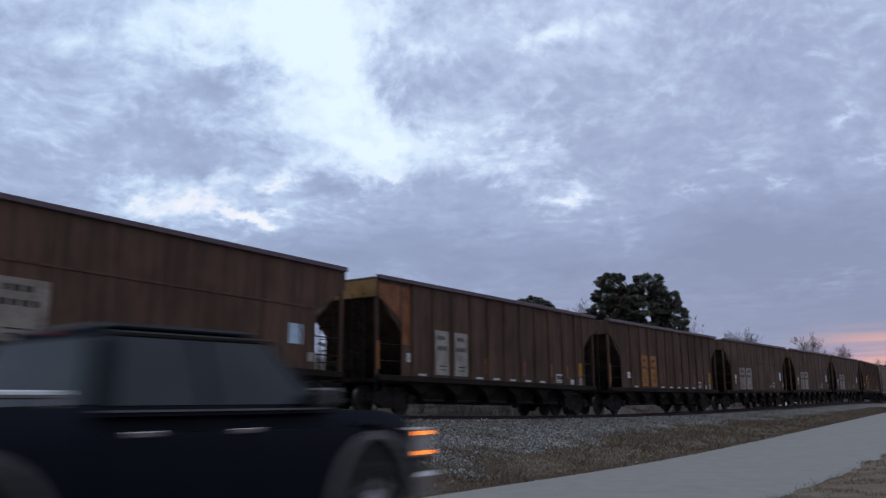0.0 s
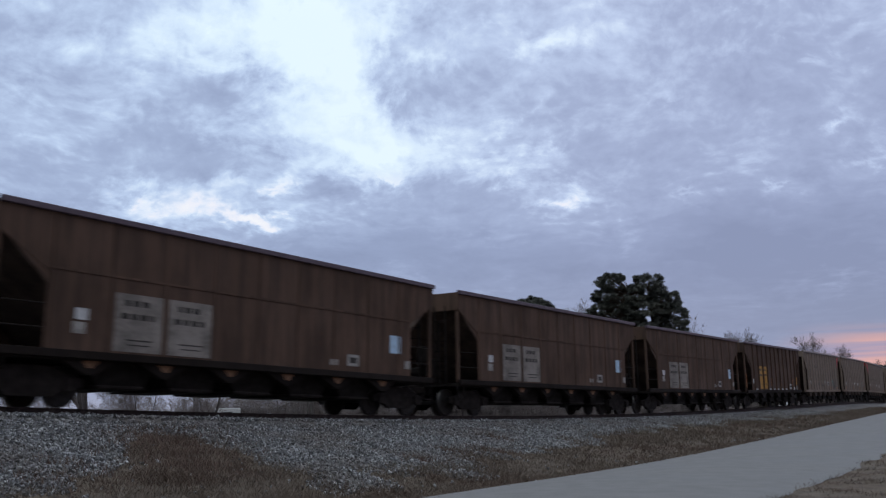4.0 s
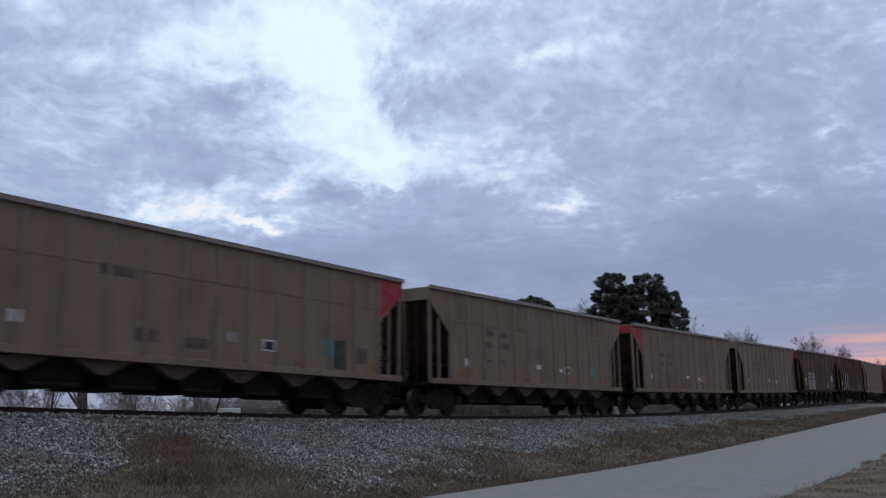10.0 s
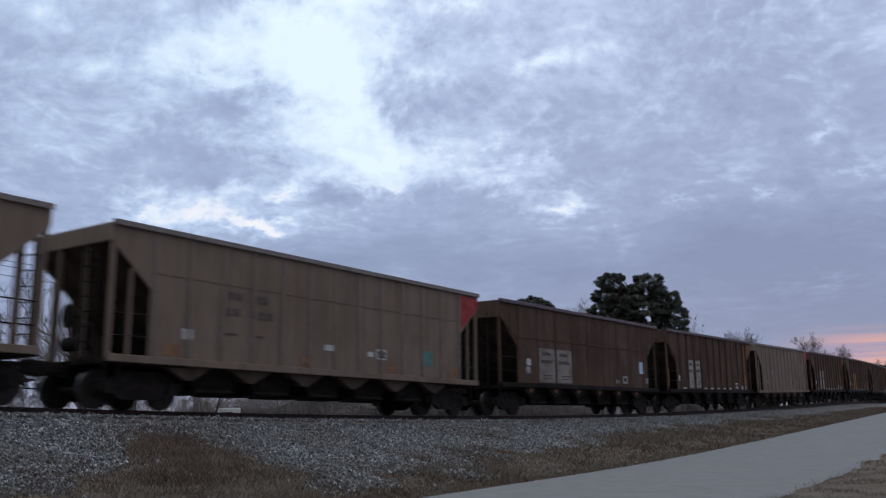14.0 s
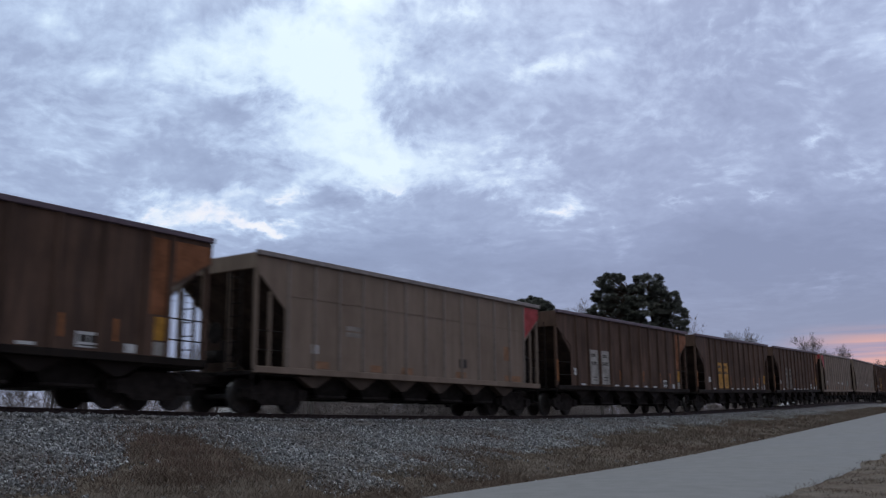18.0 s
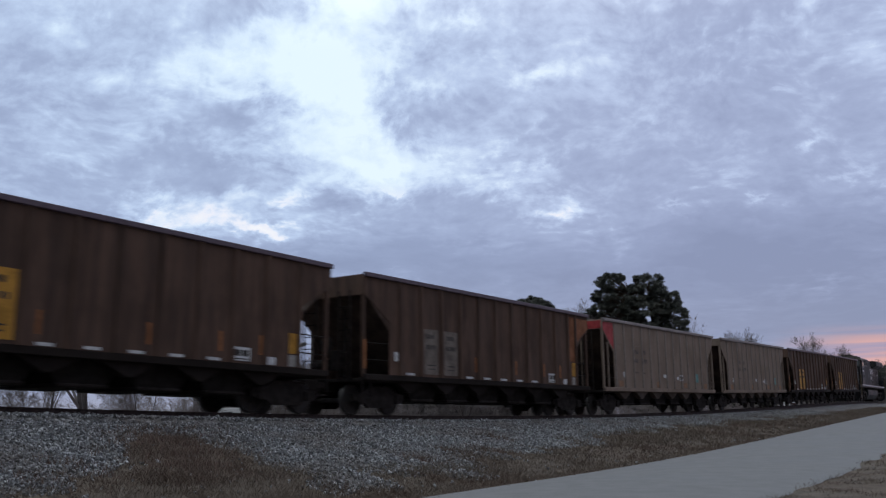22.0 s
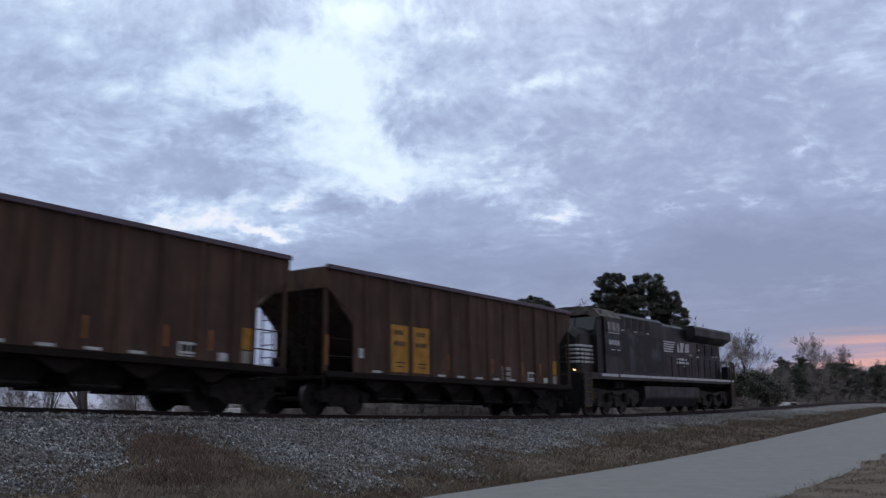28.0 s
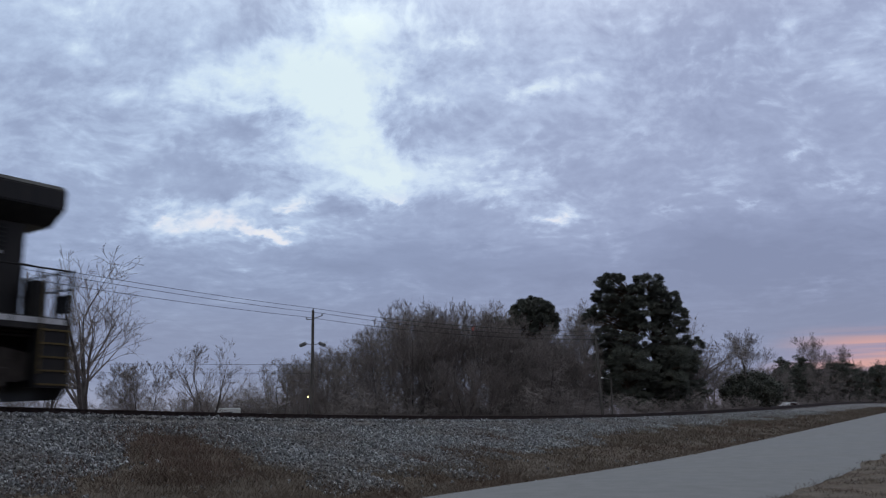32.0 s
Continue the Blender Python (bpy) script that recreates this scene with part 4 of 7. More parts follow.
    for x, s in ((-9.0, sect), (-10.28, sect), (-10.50, sect2)):
        rows.append([bm.verts.new((x, y, z)) for y, z in s])
    for a, b in zip(rows, rows[1:]):
        for i in range(len(a)):
            j = (i + 1) % len(a)
            bm.faces.new((a[i], a[j], b[j], b[i]))
    bm.faces.new(rows[0])
    bm.faces.new(list(reversed(rows[-1])))
    bmesh.ops.recalc_face_normals(bm, faces=bm.faces)
    nose = part("short_hood", bm, BLACK, L, "black nose with five white stripes")
    for i in range(5):
        z = 2.21 + i * 0.172
        x1 = -8.72 - 0.05 * (4 - i)
        part("nose_stripe", boxes((-10.27, x1 if x1 < -9.0 else -9.02, -1.212, -1.201, z, z + 0.088)), STRIPE, nose, "white nose stripe")
        for s in (-1, 1):
            bm = bmesh.new()
            o = [(-10.285, s * 1.209), (-10.507, s * 1.098), (-10.502, s * 1.086), (-10.28, s * 1.197)]
            prism(bm, o, z, z + 0.088, "z")
            part("nose_stripe", bm, STRIPE, nose, "white nose stripe")
        part("nose_stripe", boxes((-10.510, -10.502, -1.08, -0.64, z, z + 0.088), (-10.510, -10.502, -0.08, 1.08, z, z + 0.088)), STRIPE, nose, "white nose stripe")
    part("nose_door", boxes((-10.53, -10.502, -0.62, -0.10, 1.9, 3.05), bevel=0.006), BLACK, nose)
    # logo of stripes and a pale mark, and lettering as bars
    for i in range(5):
        z = 3.10 + i * 0.122
        bm = bmesh.new()
        a, b = -0.62 + 0.045 * i, 1.05 + 0.11 * i
        prism(bm, [(a, z), (b, z), (b + 0.08, z + 0.07), (a + 0.03, z + 0.07)], -1.050, -1.041)
        part("logo_stripe", bm, STRIPE, L, "white logo stripe")
    bm = bmesh.new()
    for o in ([(1.78, 3.16), (2.10, 3.10), (2.06, 3.40), (1.92, 3.66)], [(2.20, 3.14), (2.62, 3.14), (2.86, 3.66), (2.34, 3.66)], [(2.92, 3.14), (3.58, 3.20), (3.66, 3.66), (3.06, 3.62)]):
        prism(bm, o, -1.050, -1.041)
    part("logo_mark", bm, STRIPE, L, "pale logo mark")
    for z, spans in ((2.72, ((1.70, 2.30), (2.36, 2.80), (2.86, 3.15))), (2.54, ((1.62, 2.20), (2.26, 2.95), (3.0, 3.45)))):
        for a, b in spans:
            part("lettering", boxes((a, b, -1.056, -1.041, z, z + 0.115)), STRIPE, L)
    part("lettering", boxes((2.55, 2.85, -1.056, -1.041, 2.40, 2.45)), STRIPE, L)
    for x, z in ((5.0, 3.35), (4.75, 2.95), (3.65, 3.02), (7.4, 3.05), (8.1, 3.08)):
        part("placard", boxes((x, x + 0.34, -1.056, -1.022, z, z + 0.06)), STRIPE, L)
    # fuel tank
    bm = bmesh.new()
    prism(bm, [(-1.35, 1.30), (1.35, 1.30), (1.35, 0.75), (1.05, 0.30), (-1.05, 0.30), (-1.35, 0.75)], -3.75, 4.05, "x", 0.04)
    tank = part("fuel_tank", bm, TANKGREY, L, "long dark green-grey fuel tank")
    part("tank_bracket", boxes((-3.4, -3.2, -1.1, 1.1, 1.28, 1.54), (3.5, 3.7, -1.1, 1.1, 1.28, 1.54)), DARKIN, tank)
    bm = bmesh.new()
    for z in (1.40, 1.48):
        tube(bm, (-3.4, -1.25, z), (9.2, -1.25, z), 0.03, 6)
    part("pipe_run", bm, GRIME, L)
    bm = bmesh.new()
    for x in (-6.6, -6.1):
        tube(bm, (x, -1.1, 1.18), (x, -1.1, 1.5), 0.16, 10)
    part("sand_pipe", bm, TRUCKGREY, L)
    for x in (-7.05, 6.55):
        loco_truck(L, x)
    # steps, end rails, pilots and couplers
    for e, x in ((-1, front), (1, rear)):
        for s in (-1, 1):
            st = part("step_well", boxes((min(x, x - e * 0.75), max(x, x - e * 0.75), s * 1.50 - 0.02, s * 1.50 + 0.02, 0.35, 1.55), (x - e * 0.75 - 0.02, x - e * 0.75 + 0.02, min(s * 1.05, s * 1.50), max(s * 1.05, s * 1.50), 0.35, 1.55)), BLACK, L)
            for i in range(5):
                part("step_tread", boxes((min(x, x - e * 0.72), max(x, x - e * 0.72), min(s * 1.12, s * 1.56), max(s * 1.12, s * 1.56), 0.40 + i * 0.28, 0.435 + i * 0.28)), YELLOWSTEP if s < 0 else GRIME, st)
            for q in (0.06, 0.72):
                bm = bmesh.new()
                tube(bm, (x - e * q, s * 1.56, 0.62), (x - e * q, s * 1.56, 2.72), 0.022, 6)
                part("step_rail", bm, YELLOWSTEP, L, "yellow grab rail")
        bm = bmesh.new()
        prism(bm, [(-1.45, 0.45), (-1.1, 0.12), (1.1, 0.12), (1.45, 0.45), (1.45, 1.55), (-1.45, 1.55)], x - 0.05, x + 0.05, "x")
        part("pilot_plate", bm, BLACK, L)
        bm = boxes((min(x, x + e * 0.55), max(x, x + e * 0.55), -0.13, 0.13, 0.74, 1.0), (min(x + e * 0.42, x + e * 0.72), max(x + e * 0.42, x + e * 0.72), -0.18, 0.18, 0.70, 1.05), bevel=0.03)
        part("coupler", bm, GRIME, L)
        bm = bmesh.new()
        for z in (2.45, 2.85):
            tube(bm, (x - e * 0.03, -1.42, z), (x - e * 0.03, 1.42, z), 0.02, 6)
        for y in (-1.42, -0.95, -0.45, 0.45, 0.95, 1.42):
            tube(bm, (x - e * 0.03, y, 1.8), (x - e * 0.03, y, 2.85), 0.02, 6)
        part("end_railing", bm, BLACK, L)
        for y in (-0.9, 0.5):
            bm = bmesh.new()
            tube(bm, (x + e * 0.05, y, 1.1), (x + e * 0.22, y + 0.1, 0.62), 0.025, 6)
            tube(bm, (x + e * 0.22, y + 0.1, 0.62), (x + e * 0.42, y + 0.25, 0.55), 0.025, 6)
            part("air_hose", bm, DARKIN, L)
    # side handrails
    for s in (-1, 1):
        stan = bmesh.new()
        tube(stan, (0, s * 1.47, 1.80), (0, s * 1.47, 2.82), 0.02, 6)
        stan = mesh_of(stan, BLACK, "stanchion")
        for i in range(11):
            part("stanchion", stan, None, L).location = (-0.3 + i * 1.0, 0, 0)
        bm = bmesh.new()
        tube(bm, (-0.8, s * 1.47, 2.82), (rear - 0.05, s * 1.47, 2.82), 0.02, 6)
        part("handrail", bm, BLACK, L, "black side handrail")
    bm = bmesh.new()
    for i, y in enumerate((-0.3, 0.0, 0.3)):
        lathe(bm, [(0.03, 0.0), (0.035, 0.35), (0.10, 0.5)], (-5.9, y, 4.80), 10, "x")
    box(bm, -5.9, -5.7, -0.4, 0.4, 4.62, 4.80)
    part("air_horn", bm, GRIME, L)
    part("ditch_light", boxes((front + 0.02, front + 0.1, -1.14, -1.06, 1.86, 1.94), bevel=0.02), LAMP_WARM, L, "lit ditch light")
    bm = bmesh.new()
    prism(bm, [(8.99, 1.8), (8.99, 3.9), (8.93, 3.9), (8.93, 1.8)], -0.4, 0.4)
    part("rear_door", bm, BLACK, L)
    # walkway gear at the tail end
    part("equipment_box", boxes((8.95, 9.30, -1.44, -1.08, 1.80, 2.55), bevel=0.02), BLACK, L)
    part("marker_panel", boxes((9.86, 9.90, -1.30, -0.75, 1.95, 2.35), bevel=0.01), GREYPATCH, L, "greyed end panel")
    for y in (-0.55, 0.0, 0.55):
        bm = bmesh.new()
        tube(bm, (9.90, y, 1.45), (10.12, y, 1.05), 0.03, 6)
        tube(bm, (10.12, y, 1.05), (10.05, y + 0.18, 0.70), 0.03, 6)
        part("jumper_hose", bm, DARKIN, L)
    for s in (-1, 1):
        for q in (0.05, 0.42, 0.80):
            bm = bmesh.new()
            tube(bm, (rear - q, s * 1.50, 1.55), (rear - q, s * 1.50, 2.82), 0.032, 6)
            part("corner_post", bm, BLACK, L)
    return L


def sky_glass():
    k = Nodes("windscreen_glass")
    p = k.coords("Object")
    n = k.noise(p, 1.5, 3)
    return k.done(k.mix(n, (0.014, 0.019, 0.027), (0.028, 0.035, 0.046)), 0.08, 0, 0.3)


GLASS_SKY = sky_glass()
TANKGREY = plain("green_grey_tank_paint", (0.026, 0.030, 0.030), 0.55, 0, 0.35, 2)
LAMP_WARM = glow("lit_lamp_glass", (1.0, 0.60, 0.26), 2.0)
locomotive = build_locomotive()


# ---------------------------------------------------------------- pickup
def on_road(t):
    """Where the pickup is on the road at t."""
    u = 4.55 + 19.2 * t

    def spot(v):
        lat = road_left(v) - 1.65 - 0.3 * smooth(2, 16, v)
        p = ALONG * v + AWAY * lat
        return Vector((p.x, p.y, road_z(v, lat)))
    a, b = spot(u - 1.82), spot(u + 1.82)
    d = b - a
    yaw, pitch = math.atan2(d.y, d.x), math.atan2(d.z, Vector((d.x, d.y)).length)
    return Matrix.Translation((a + b) / 2) @ Matrix.Rotation(yaw, 4, "Z") @ Matrix.Rotation(-pitch, 4, "Y")


TYRE_R = 0.42
FRONT_AXLE, REAR_AXLE = 2.0, -1.82


def car_gloss():
    k = Nodes("dark_blue_black_car_paint")
    p = k.coords("Object")
    n = k.noise(p, 2.0, 4)
    f = k.noise(p, 400, 2)
    return k.done(k.mix(n, (0.006, 0.009, 0.016), (0.009, 0.012, 0.019)), k.range(f, 0.3, 0.7, 0.26, 0.34), 0.0, 0.06)


CARPAINT = car_gloss()
CHROME = plain("chrome_trim", (0.42, 0.43, 0.45), 0.24, 1.0, 0.15, 20)
RUBBER = plain("tyre_rubber", (0.018, 0.018, 0.018), 0.85, 0, 0.3, 12)
ALLOY = plain("alloy_wheel", (0.42, 0.43, 0.45), 0.35, 0.9, 0.25, 8)
TAIL = glow("lit_tail_light", (1.0, 0.030, 0.030), 3.2)
DULLCHROME = plain("dull_bumper_chrome", (0.20, 0.20, 0.215), 0.35, 0.8, 0.3, 8)
TAIL_DIM = plain("red_light_housing", (0.16, 0.006, 0.008), 0.2, 0, 0.2, 8)
AMBER = glow("lit_amber_lamp", (1.0, 0.25, 0.03), 1.6)
HEADGLASS = plain("headlight_glass", (0.42, 0.42, 0.44), 0.12, 0.2, 0.2, 20)
# flares are body coloured; the grey puts their sky reflection into the colour
SHEENFLARE = plain("grey_wheel_flare", (0.13, 0.13, 0.14), 0.4, 0, 0.2, 6)
CARGLASS = plain("tinted_car_glass", (0.008, 0.011, 0.012), 0.06, 0, 0.1, 2, 0.5)
GREYCAP = plain("grey_mirror_cap", (0.09, 0.095, 0.105), 0.3, 0, 0.2, 8)
FLOORDARK = plain("bed_liner", (0.02, 0.02, 0.02), 0.9, 0, 0.3, 9)


def arch(cx, r, cz, n=12):
    return [(cx + r * math.cos(math.pi * i / n), cz + r * math.sin(math.pi * i / n)) for i in range(n + 1)]


def softened(ob, degrees=32):
    """Smooth shading with the sharper folds kept."""
    for f in ob.data.polygons:
        f.use_smooth = True
    ob.data.set_sharp_from_angle(angle=radians(degrees))
    return ob


def swell(bm):
    """Gives flat body sides their belly, shoulder and tapered front."""
    for z in (0.62, 0.76, 0.90, 1.02, 1.10, 1.16, 1.20):
        bmesh.ops.bisect_plane(bm, geom=bm.verts[:] + bm.edges[:] + bm.faces[:], plane_co=(0, 0, z), plane_no=(0, 0, 1))
    for v in bm.verts:
        z = v.co.z
        low = max(0.0, 0.80 - z) / 0.35
        high = max(0.0, z - 0.98) / 0.27
        front = max(0.0, v.co.x - 2.25) / 0.65
        v.co.y *= (1 - 0.045 * low * low) * (1 - 0.060 * high * high) * (1 - 0.10 * front * front)


def build_pickup():
    P = thing("pickup_truck", None, "dark blue-black crew cab pickup with lit tail lights", "pickup truck")
    zc = TYRE_R
    # lower cab and front: side outline with the front wheel arch
    o = [(-0.92, 0.48), (-0.92, 1.235), (1.55, 1.235), (1.80, 1.225), (2.35, 1.205), (2.70, 1.165), (2.85, 1.07), (2.90, 0.62), (2.80, 0.45)] + [(x, z) for x, z in arch(FRONT_AXLE, 0.53, zc + 0.02)] + [(FRONT_AXLE - 0.58, 0.45)]
    bm = bmesh.new()
    prism(bm, o, -0.99, 0.99, "y")
    bmesh.ops.bevel(bm, geom=[e for e in bm.edges if abs(e.verts[0].co.y - e.verts[1].co.y) < 1e-4 and min(e.verts[0].co.z, e.verts[1].co.z) > 0.9], offset=0.15, segments=4, affect="EDGES")
    swell(bm)
    softened(part("body", bm, CARPAINT, P))
    # bed
    ob = [(-2.86, 0.58), (-2.86, 1.27), (-0.94, 1.27), (-0.94, 0.48)] + [(x, z) for x, z in arch(-1.82, 0.53, zc + 0.02)] + [(-2.40, 0.58)]
    bed = part("bed", boxes((-2.80, -0.93, -0.80, 0.80, 0.66, 0.74), (-0.98, -0.93, -0.80, 0.80, 0.70, 1.26)), FLOORDARK, P)
    for s in (-1, 1):
        bm = bmesh.new()
        prism(bm, ob, s * 0.78, s * 0.99)
        bmesh.ops.bevel(bm, geom=[e for e in bm.edges if abs(e.verts[0].co.y - e.verts[1].co.y) < 1e-4 and min(e.verts[0].co.z, e.verts[1].co.z) > 1.2], offset=0.05, segments=2, affect="EDGES")
        swell(bm)
        softened(part("bed_side", bm, CARPAINT, bed))
        bm = bmesh.new()
        tube(bm, (-2.70, s * 0.86, 1.345), (-1.10, s * 0.86, 1.345), 0.028, 8)
        for x in (-2.66, -1.9, -1.14):
            tube(bm, (x, s * 0.86, 1.26), (x, s * 0.86, 1.345), 0.024, 8)
        part("bed_rail", bm, CHROME, bed, "chrome bed rail")
    gate = part("tailgate", boxes((-2.90, -2.82, -0.815, 0.815, 0.62, 1.27), bevel=0.025), CARPAINT, P, "dark tailgate")
    part("tailgate_handle", boxes((-2.935, -2.90, -0.16, 0.16, 1.10, 1.18), bevel=0.012), CHROME, gate, "chrome tailgate handle")
    part("badge", boxes((-2.915, -2.90, -0.14, 0.14, 0.97, 1.03)), GOLDISH, gate)
    for s in (-1, 1):
        a, b = sorted((s * 0.82, s * 0.985))
        lamp = part("tail_light", boxes((-2.915, -2.80, a, b, 0.80, 1.25), bevel=0.02), TAIL_DIM, P, "lit red tail light")
        for z in (0.84, 1.08):
            part("bulb", boxes((-2.945, -2.914, a + 0.035, b - 0.035, z + 0.02, z + 0.10), bevel=0.014), TAIL, lamp)
    bumper = part("rear_bumper", boxes((-3.02, -2.84, -0.96, 0.96, 0.46, 0.64), bevel=0.03), FLOORDARK, P, "black rear bumper with dull chrome corners")
    for s in (-1, 1):
        a, b = sorted((s * 0.42, s * 0.975))
        part("bumper_corner", boxes((-3.05, -2.82, a, b, 0.47, 0.665), bevel=0.045), DULLCHROME, bumper, "dull chrome bumper corner")
    part("licence_plate", boxes((-3.045, -3.02, -0.15, 0.15, 0.49, 0.61)), PLATE_GREEN, P, "small licence plate")
    # no lamp here: the reflector's glint is added as an amber glow
    part("reflector", boxes((-3.05, -3.035, 0.45, 0.60, 0.60, 0.63)), AMBER, P)
    bm = boxes((-3.14, -2.8, -0.05, 0.05, 0.36, 0.44), (-3.06, -2.9, -0.28, 0.28, 0.34, 0.42), bevel=0.01)
    part("tow_hitch", bm, RUBBER, P)
    # cab above the belt line
    base = [(-0.90, 0.92), (1.64, 0.92), (1.64, -0.92), (-0.90, -0.92)]
    roof = [(-0.72, 0.75), (0.90, 0.75), (0.90, -0.75), (-0.72, -0.75)]
    bm = bmesh.new()
    lo = [bm.verts.new((x, y, 1.20)) for x, y in base]
    hi = [bm.verts.new((x, y, 1.80)) for x, y in roof]
    for i in range(4):
        bm.faces.new((lo[i], lo[(i + 1) % 4], hi[(i + 1) % 4], hi[i]))
    top = bm.faces.new(hi)
    bm.faces.new(list(reversed(lo)))
    bmesh.ops.recalc_face_normals(bm, faces=bm.faces)
    bmesh.ops.bevel(bm, geom=[e for e in bm.edges if min(v.co.z for v in e.verts) > 1.3 or abs(e.verts[0].co.z - e.verts[1].co.z) > 0.3], offset=0.09, segments=4, affect="EDGES")
    cab = softened(part("cab", bm, CARPAINT, P))
    bm = bmesh.new()
    box(bm, -0.64, 0.82, -0.66, 0.66, 1.79, 1.855, 0.04)
    part("roof_panel", bm, CARPAINT, cab)
    part("high_stop_lamp", boxes((-0.72, -0.68, -0.16, 0.16, 1.79, 1.82)), TAIL_DIM, cab)

    def pane(a, b, c, d, name, label, mat=CARGLASS, out=Vector((0, 0, 0))):
        bm = bmesh.new()
        q = [Vector(v) for v in (a, b, c, d)]
        n = (q[1] - q[0]).cross(q[3] - q[0]).normalized()
        if n.dot(sum(q, Vector()) / 4 - Vector((0.15, 0, 1.5))) < 0:
            n = -n
        f = [bm.verts.new(v + n * 0.012) for v in q]
        g = [bm.verts.new(v - n * 0.01) for v in q]
        bm.faces.new(f)
        bm.faces.new(list(reversed(g)))
        for i in range(4):
            bm.faces.new((f[i], g[i], g[(i + 1) % 4], f[(i + 1) % 4]))
        bmesh.ops.recalc_face_normals(bm, faces=bm.faces)
        return part(name, bm, mat, cab, label)

    def on_wall(s, x, z):
        f = (z - 1.20) / 0.60
        return (x, s * (0.92 - 0.18 * f), z)
    for s in (-1, 1):
        for x0, x1, t0, t1 in ((-0.74, 0.10, -0.62, 0.08), (0.18, 1.30, 0.16, 0.85)):
            pane(on_wall(s, x0, 1.27), on_wall(s, x1, 1.27), on_wall(s, t1, 1.74), on_wall(s, t0, 1.74), "side_window", "tinted side window")
        part("belt_trim", boxes((-0.86, 1.42, s * 0.938 - 0.008, s * 0.938 + 0.008, 1.228, 1.243)), DULLCHROME, cab, "thin dull belt trim")
        bm = bmesh.new()
        a, b = Vector(on_wall(s, -0.66, 1.77)), Vector(on_wall(s, 0.86, 1.77))
        tube(bm, a, b, 0.02, 6)
        tube(bm, b, Vector(on_wall(s, 1.36, 1.27)), 0.02, 6)
        part("rain_visor", bm, FLOORDARK, cab)
        m = part("wing_mirror", boxes((1.22, 1.34, min(s * 0.93, s * 1.15), max(s * 0.93, s * 1.15), 1.25, 1.40), bevel=0.03), GREYCAP, P, "grey mirror cap")
        part("mirror_glass", boxes((1.212, 1.222, min(s * 0.97, s * 1.13), max(s * 0.97, s * 1.13), 1.265, 1.385)), CHROME, m)
        for x in (-0.62, 0.33):
            part("door_handle", boxes((x, x + 0.20, min(s * 0.98, s * 1.01), max(s * 0.98, s * 1.01), 1.06, 1.10), bevel=0.008), CHROME, P, "chrome door handle")
        for x in (0.08, 1.32):
            part("door_gap", boxes((x - 0.006, x + 0.006, min(s * 0.976, s * 0.984), max(s * 0.976, s * 0.984), 0.52, 1.20)), FLOORDARK, P)
        bm = bmesh.new()
        tube(bm, (-0.90, s * 1.0, 0.40), (1.30, s * 1.0, 0.40), 0.045, 8)
        part("side_step", bm, CHROME, P, "chrome side step")
        for cx in (REAR_AXLE, FRONT_AXLE):
            bm = bmesh.new()
            outer, inner = arch(cx, 0.60, zc + 0.02, 14), arch(cx, 0.53, zc + 0.02, 14)
            a, b = sorted((s * 0.97, s * 1.025))
            prism(bm, outer + list(reversed(inner)), a, b)
            part("wheel_flare", bm, SHEENFLARE, P, "body-coloured wheel arch flare, its sky sheen painted grey")
            bm = bmesh.new()
            a, b = sorted((s * 0.30, s * 0.972))
            prism(bm, arch(cx, 0.55, zc + 0.02, 14), a, b)
            part("wheel_well", bm, FLOORDARK, P)
            w = part("wheel", wheel_hub(), ALLOY, P, "alloy wheel")
            w.location = (cx, s * 0.86, TYRE_R)
            part("tyre", tyre_bm(), RUBBER, w, "black tyre")
            for i in range(6):
                part("spoke", SPOKE, None, w).rotation_euler = (0, math.pi / 3 * i, 0)
    pane((-0.742, -0.66, 1.74), (-0.742, 0.66, 1.74), (-0.880, 0.80, 1.28), (-0.880, -0.80, 1.28), "rear_window", "tinted rear window")
    pane((0.955, -0.66, 1.74), (0.955, 0.66, 1.74), (1.575, 0.82, 1.27), (1.575, -0.82, 1.27), "windscreen", "windscreen")
    for s in (-1, 1):
        a, b = sorted((s * 0.62, s * 0.985))
        h = part("headlight", boxes((2.62, 2.885, a, b, 0.78, 1.05), bevel=0.02), HEADGLASS, P)
        for z in (0.80, 0.98):
            part("marker_lamp", boxes((2.64, 2.87, s * 0.985 - 0.006, s * 0.985 + 0.010, z, z + 0.035)), AMBER, h, "lit amber marker")
    part("grille", boxes((2.86, 2.93, -0.60, 0.60, 0.66, 1.02), bevel=0.02), CHROME, P)
    part("front_bumper", boxes((2.72, 3.02, -0.97, 0.97, 0.42, 0.64), bevel=0.04), CHROME, P)
    part("chassis", boxes((-2.8, 2.6, -0.55, 0.55, 0.34, 0.56)), FLOORDARK, P)
    return P


def wheel_hub():
    bm = bmesh.new()
    lathe(bm, [(0.09, 0.13), (0.26, 0.10), (0.275, 0.14), (0.275, -0.14), (0.26, -0.10), (0.09, -0.13)], (0, 0, 0), 20)
    return bm


def tyre_bm():
    bm = bmesh.new()
    lathe(bm, [(0.27, -0.12), (0.36, -0.135), (TYRE_R - 0.025, -0.12), (TYRE_R, -0.09), (TYRE_R, 0.09), (TYRE_R - 0.025, 0.12), (0.36, 0.135), (0.27, 0.12)], (0, 0, 0), 28)
    return bm


GOLDISH = plain("dull_gold_badge", (0.35, 0.27, 0.12), 0.35, 0.7, 0.2, 20)
PLATE_GREEN = plain("licence_plate_paint", (0.23, 0.30, 0.20), 0.5, 0, 0.2, 20)
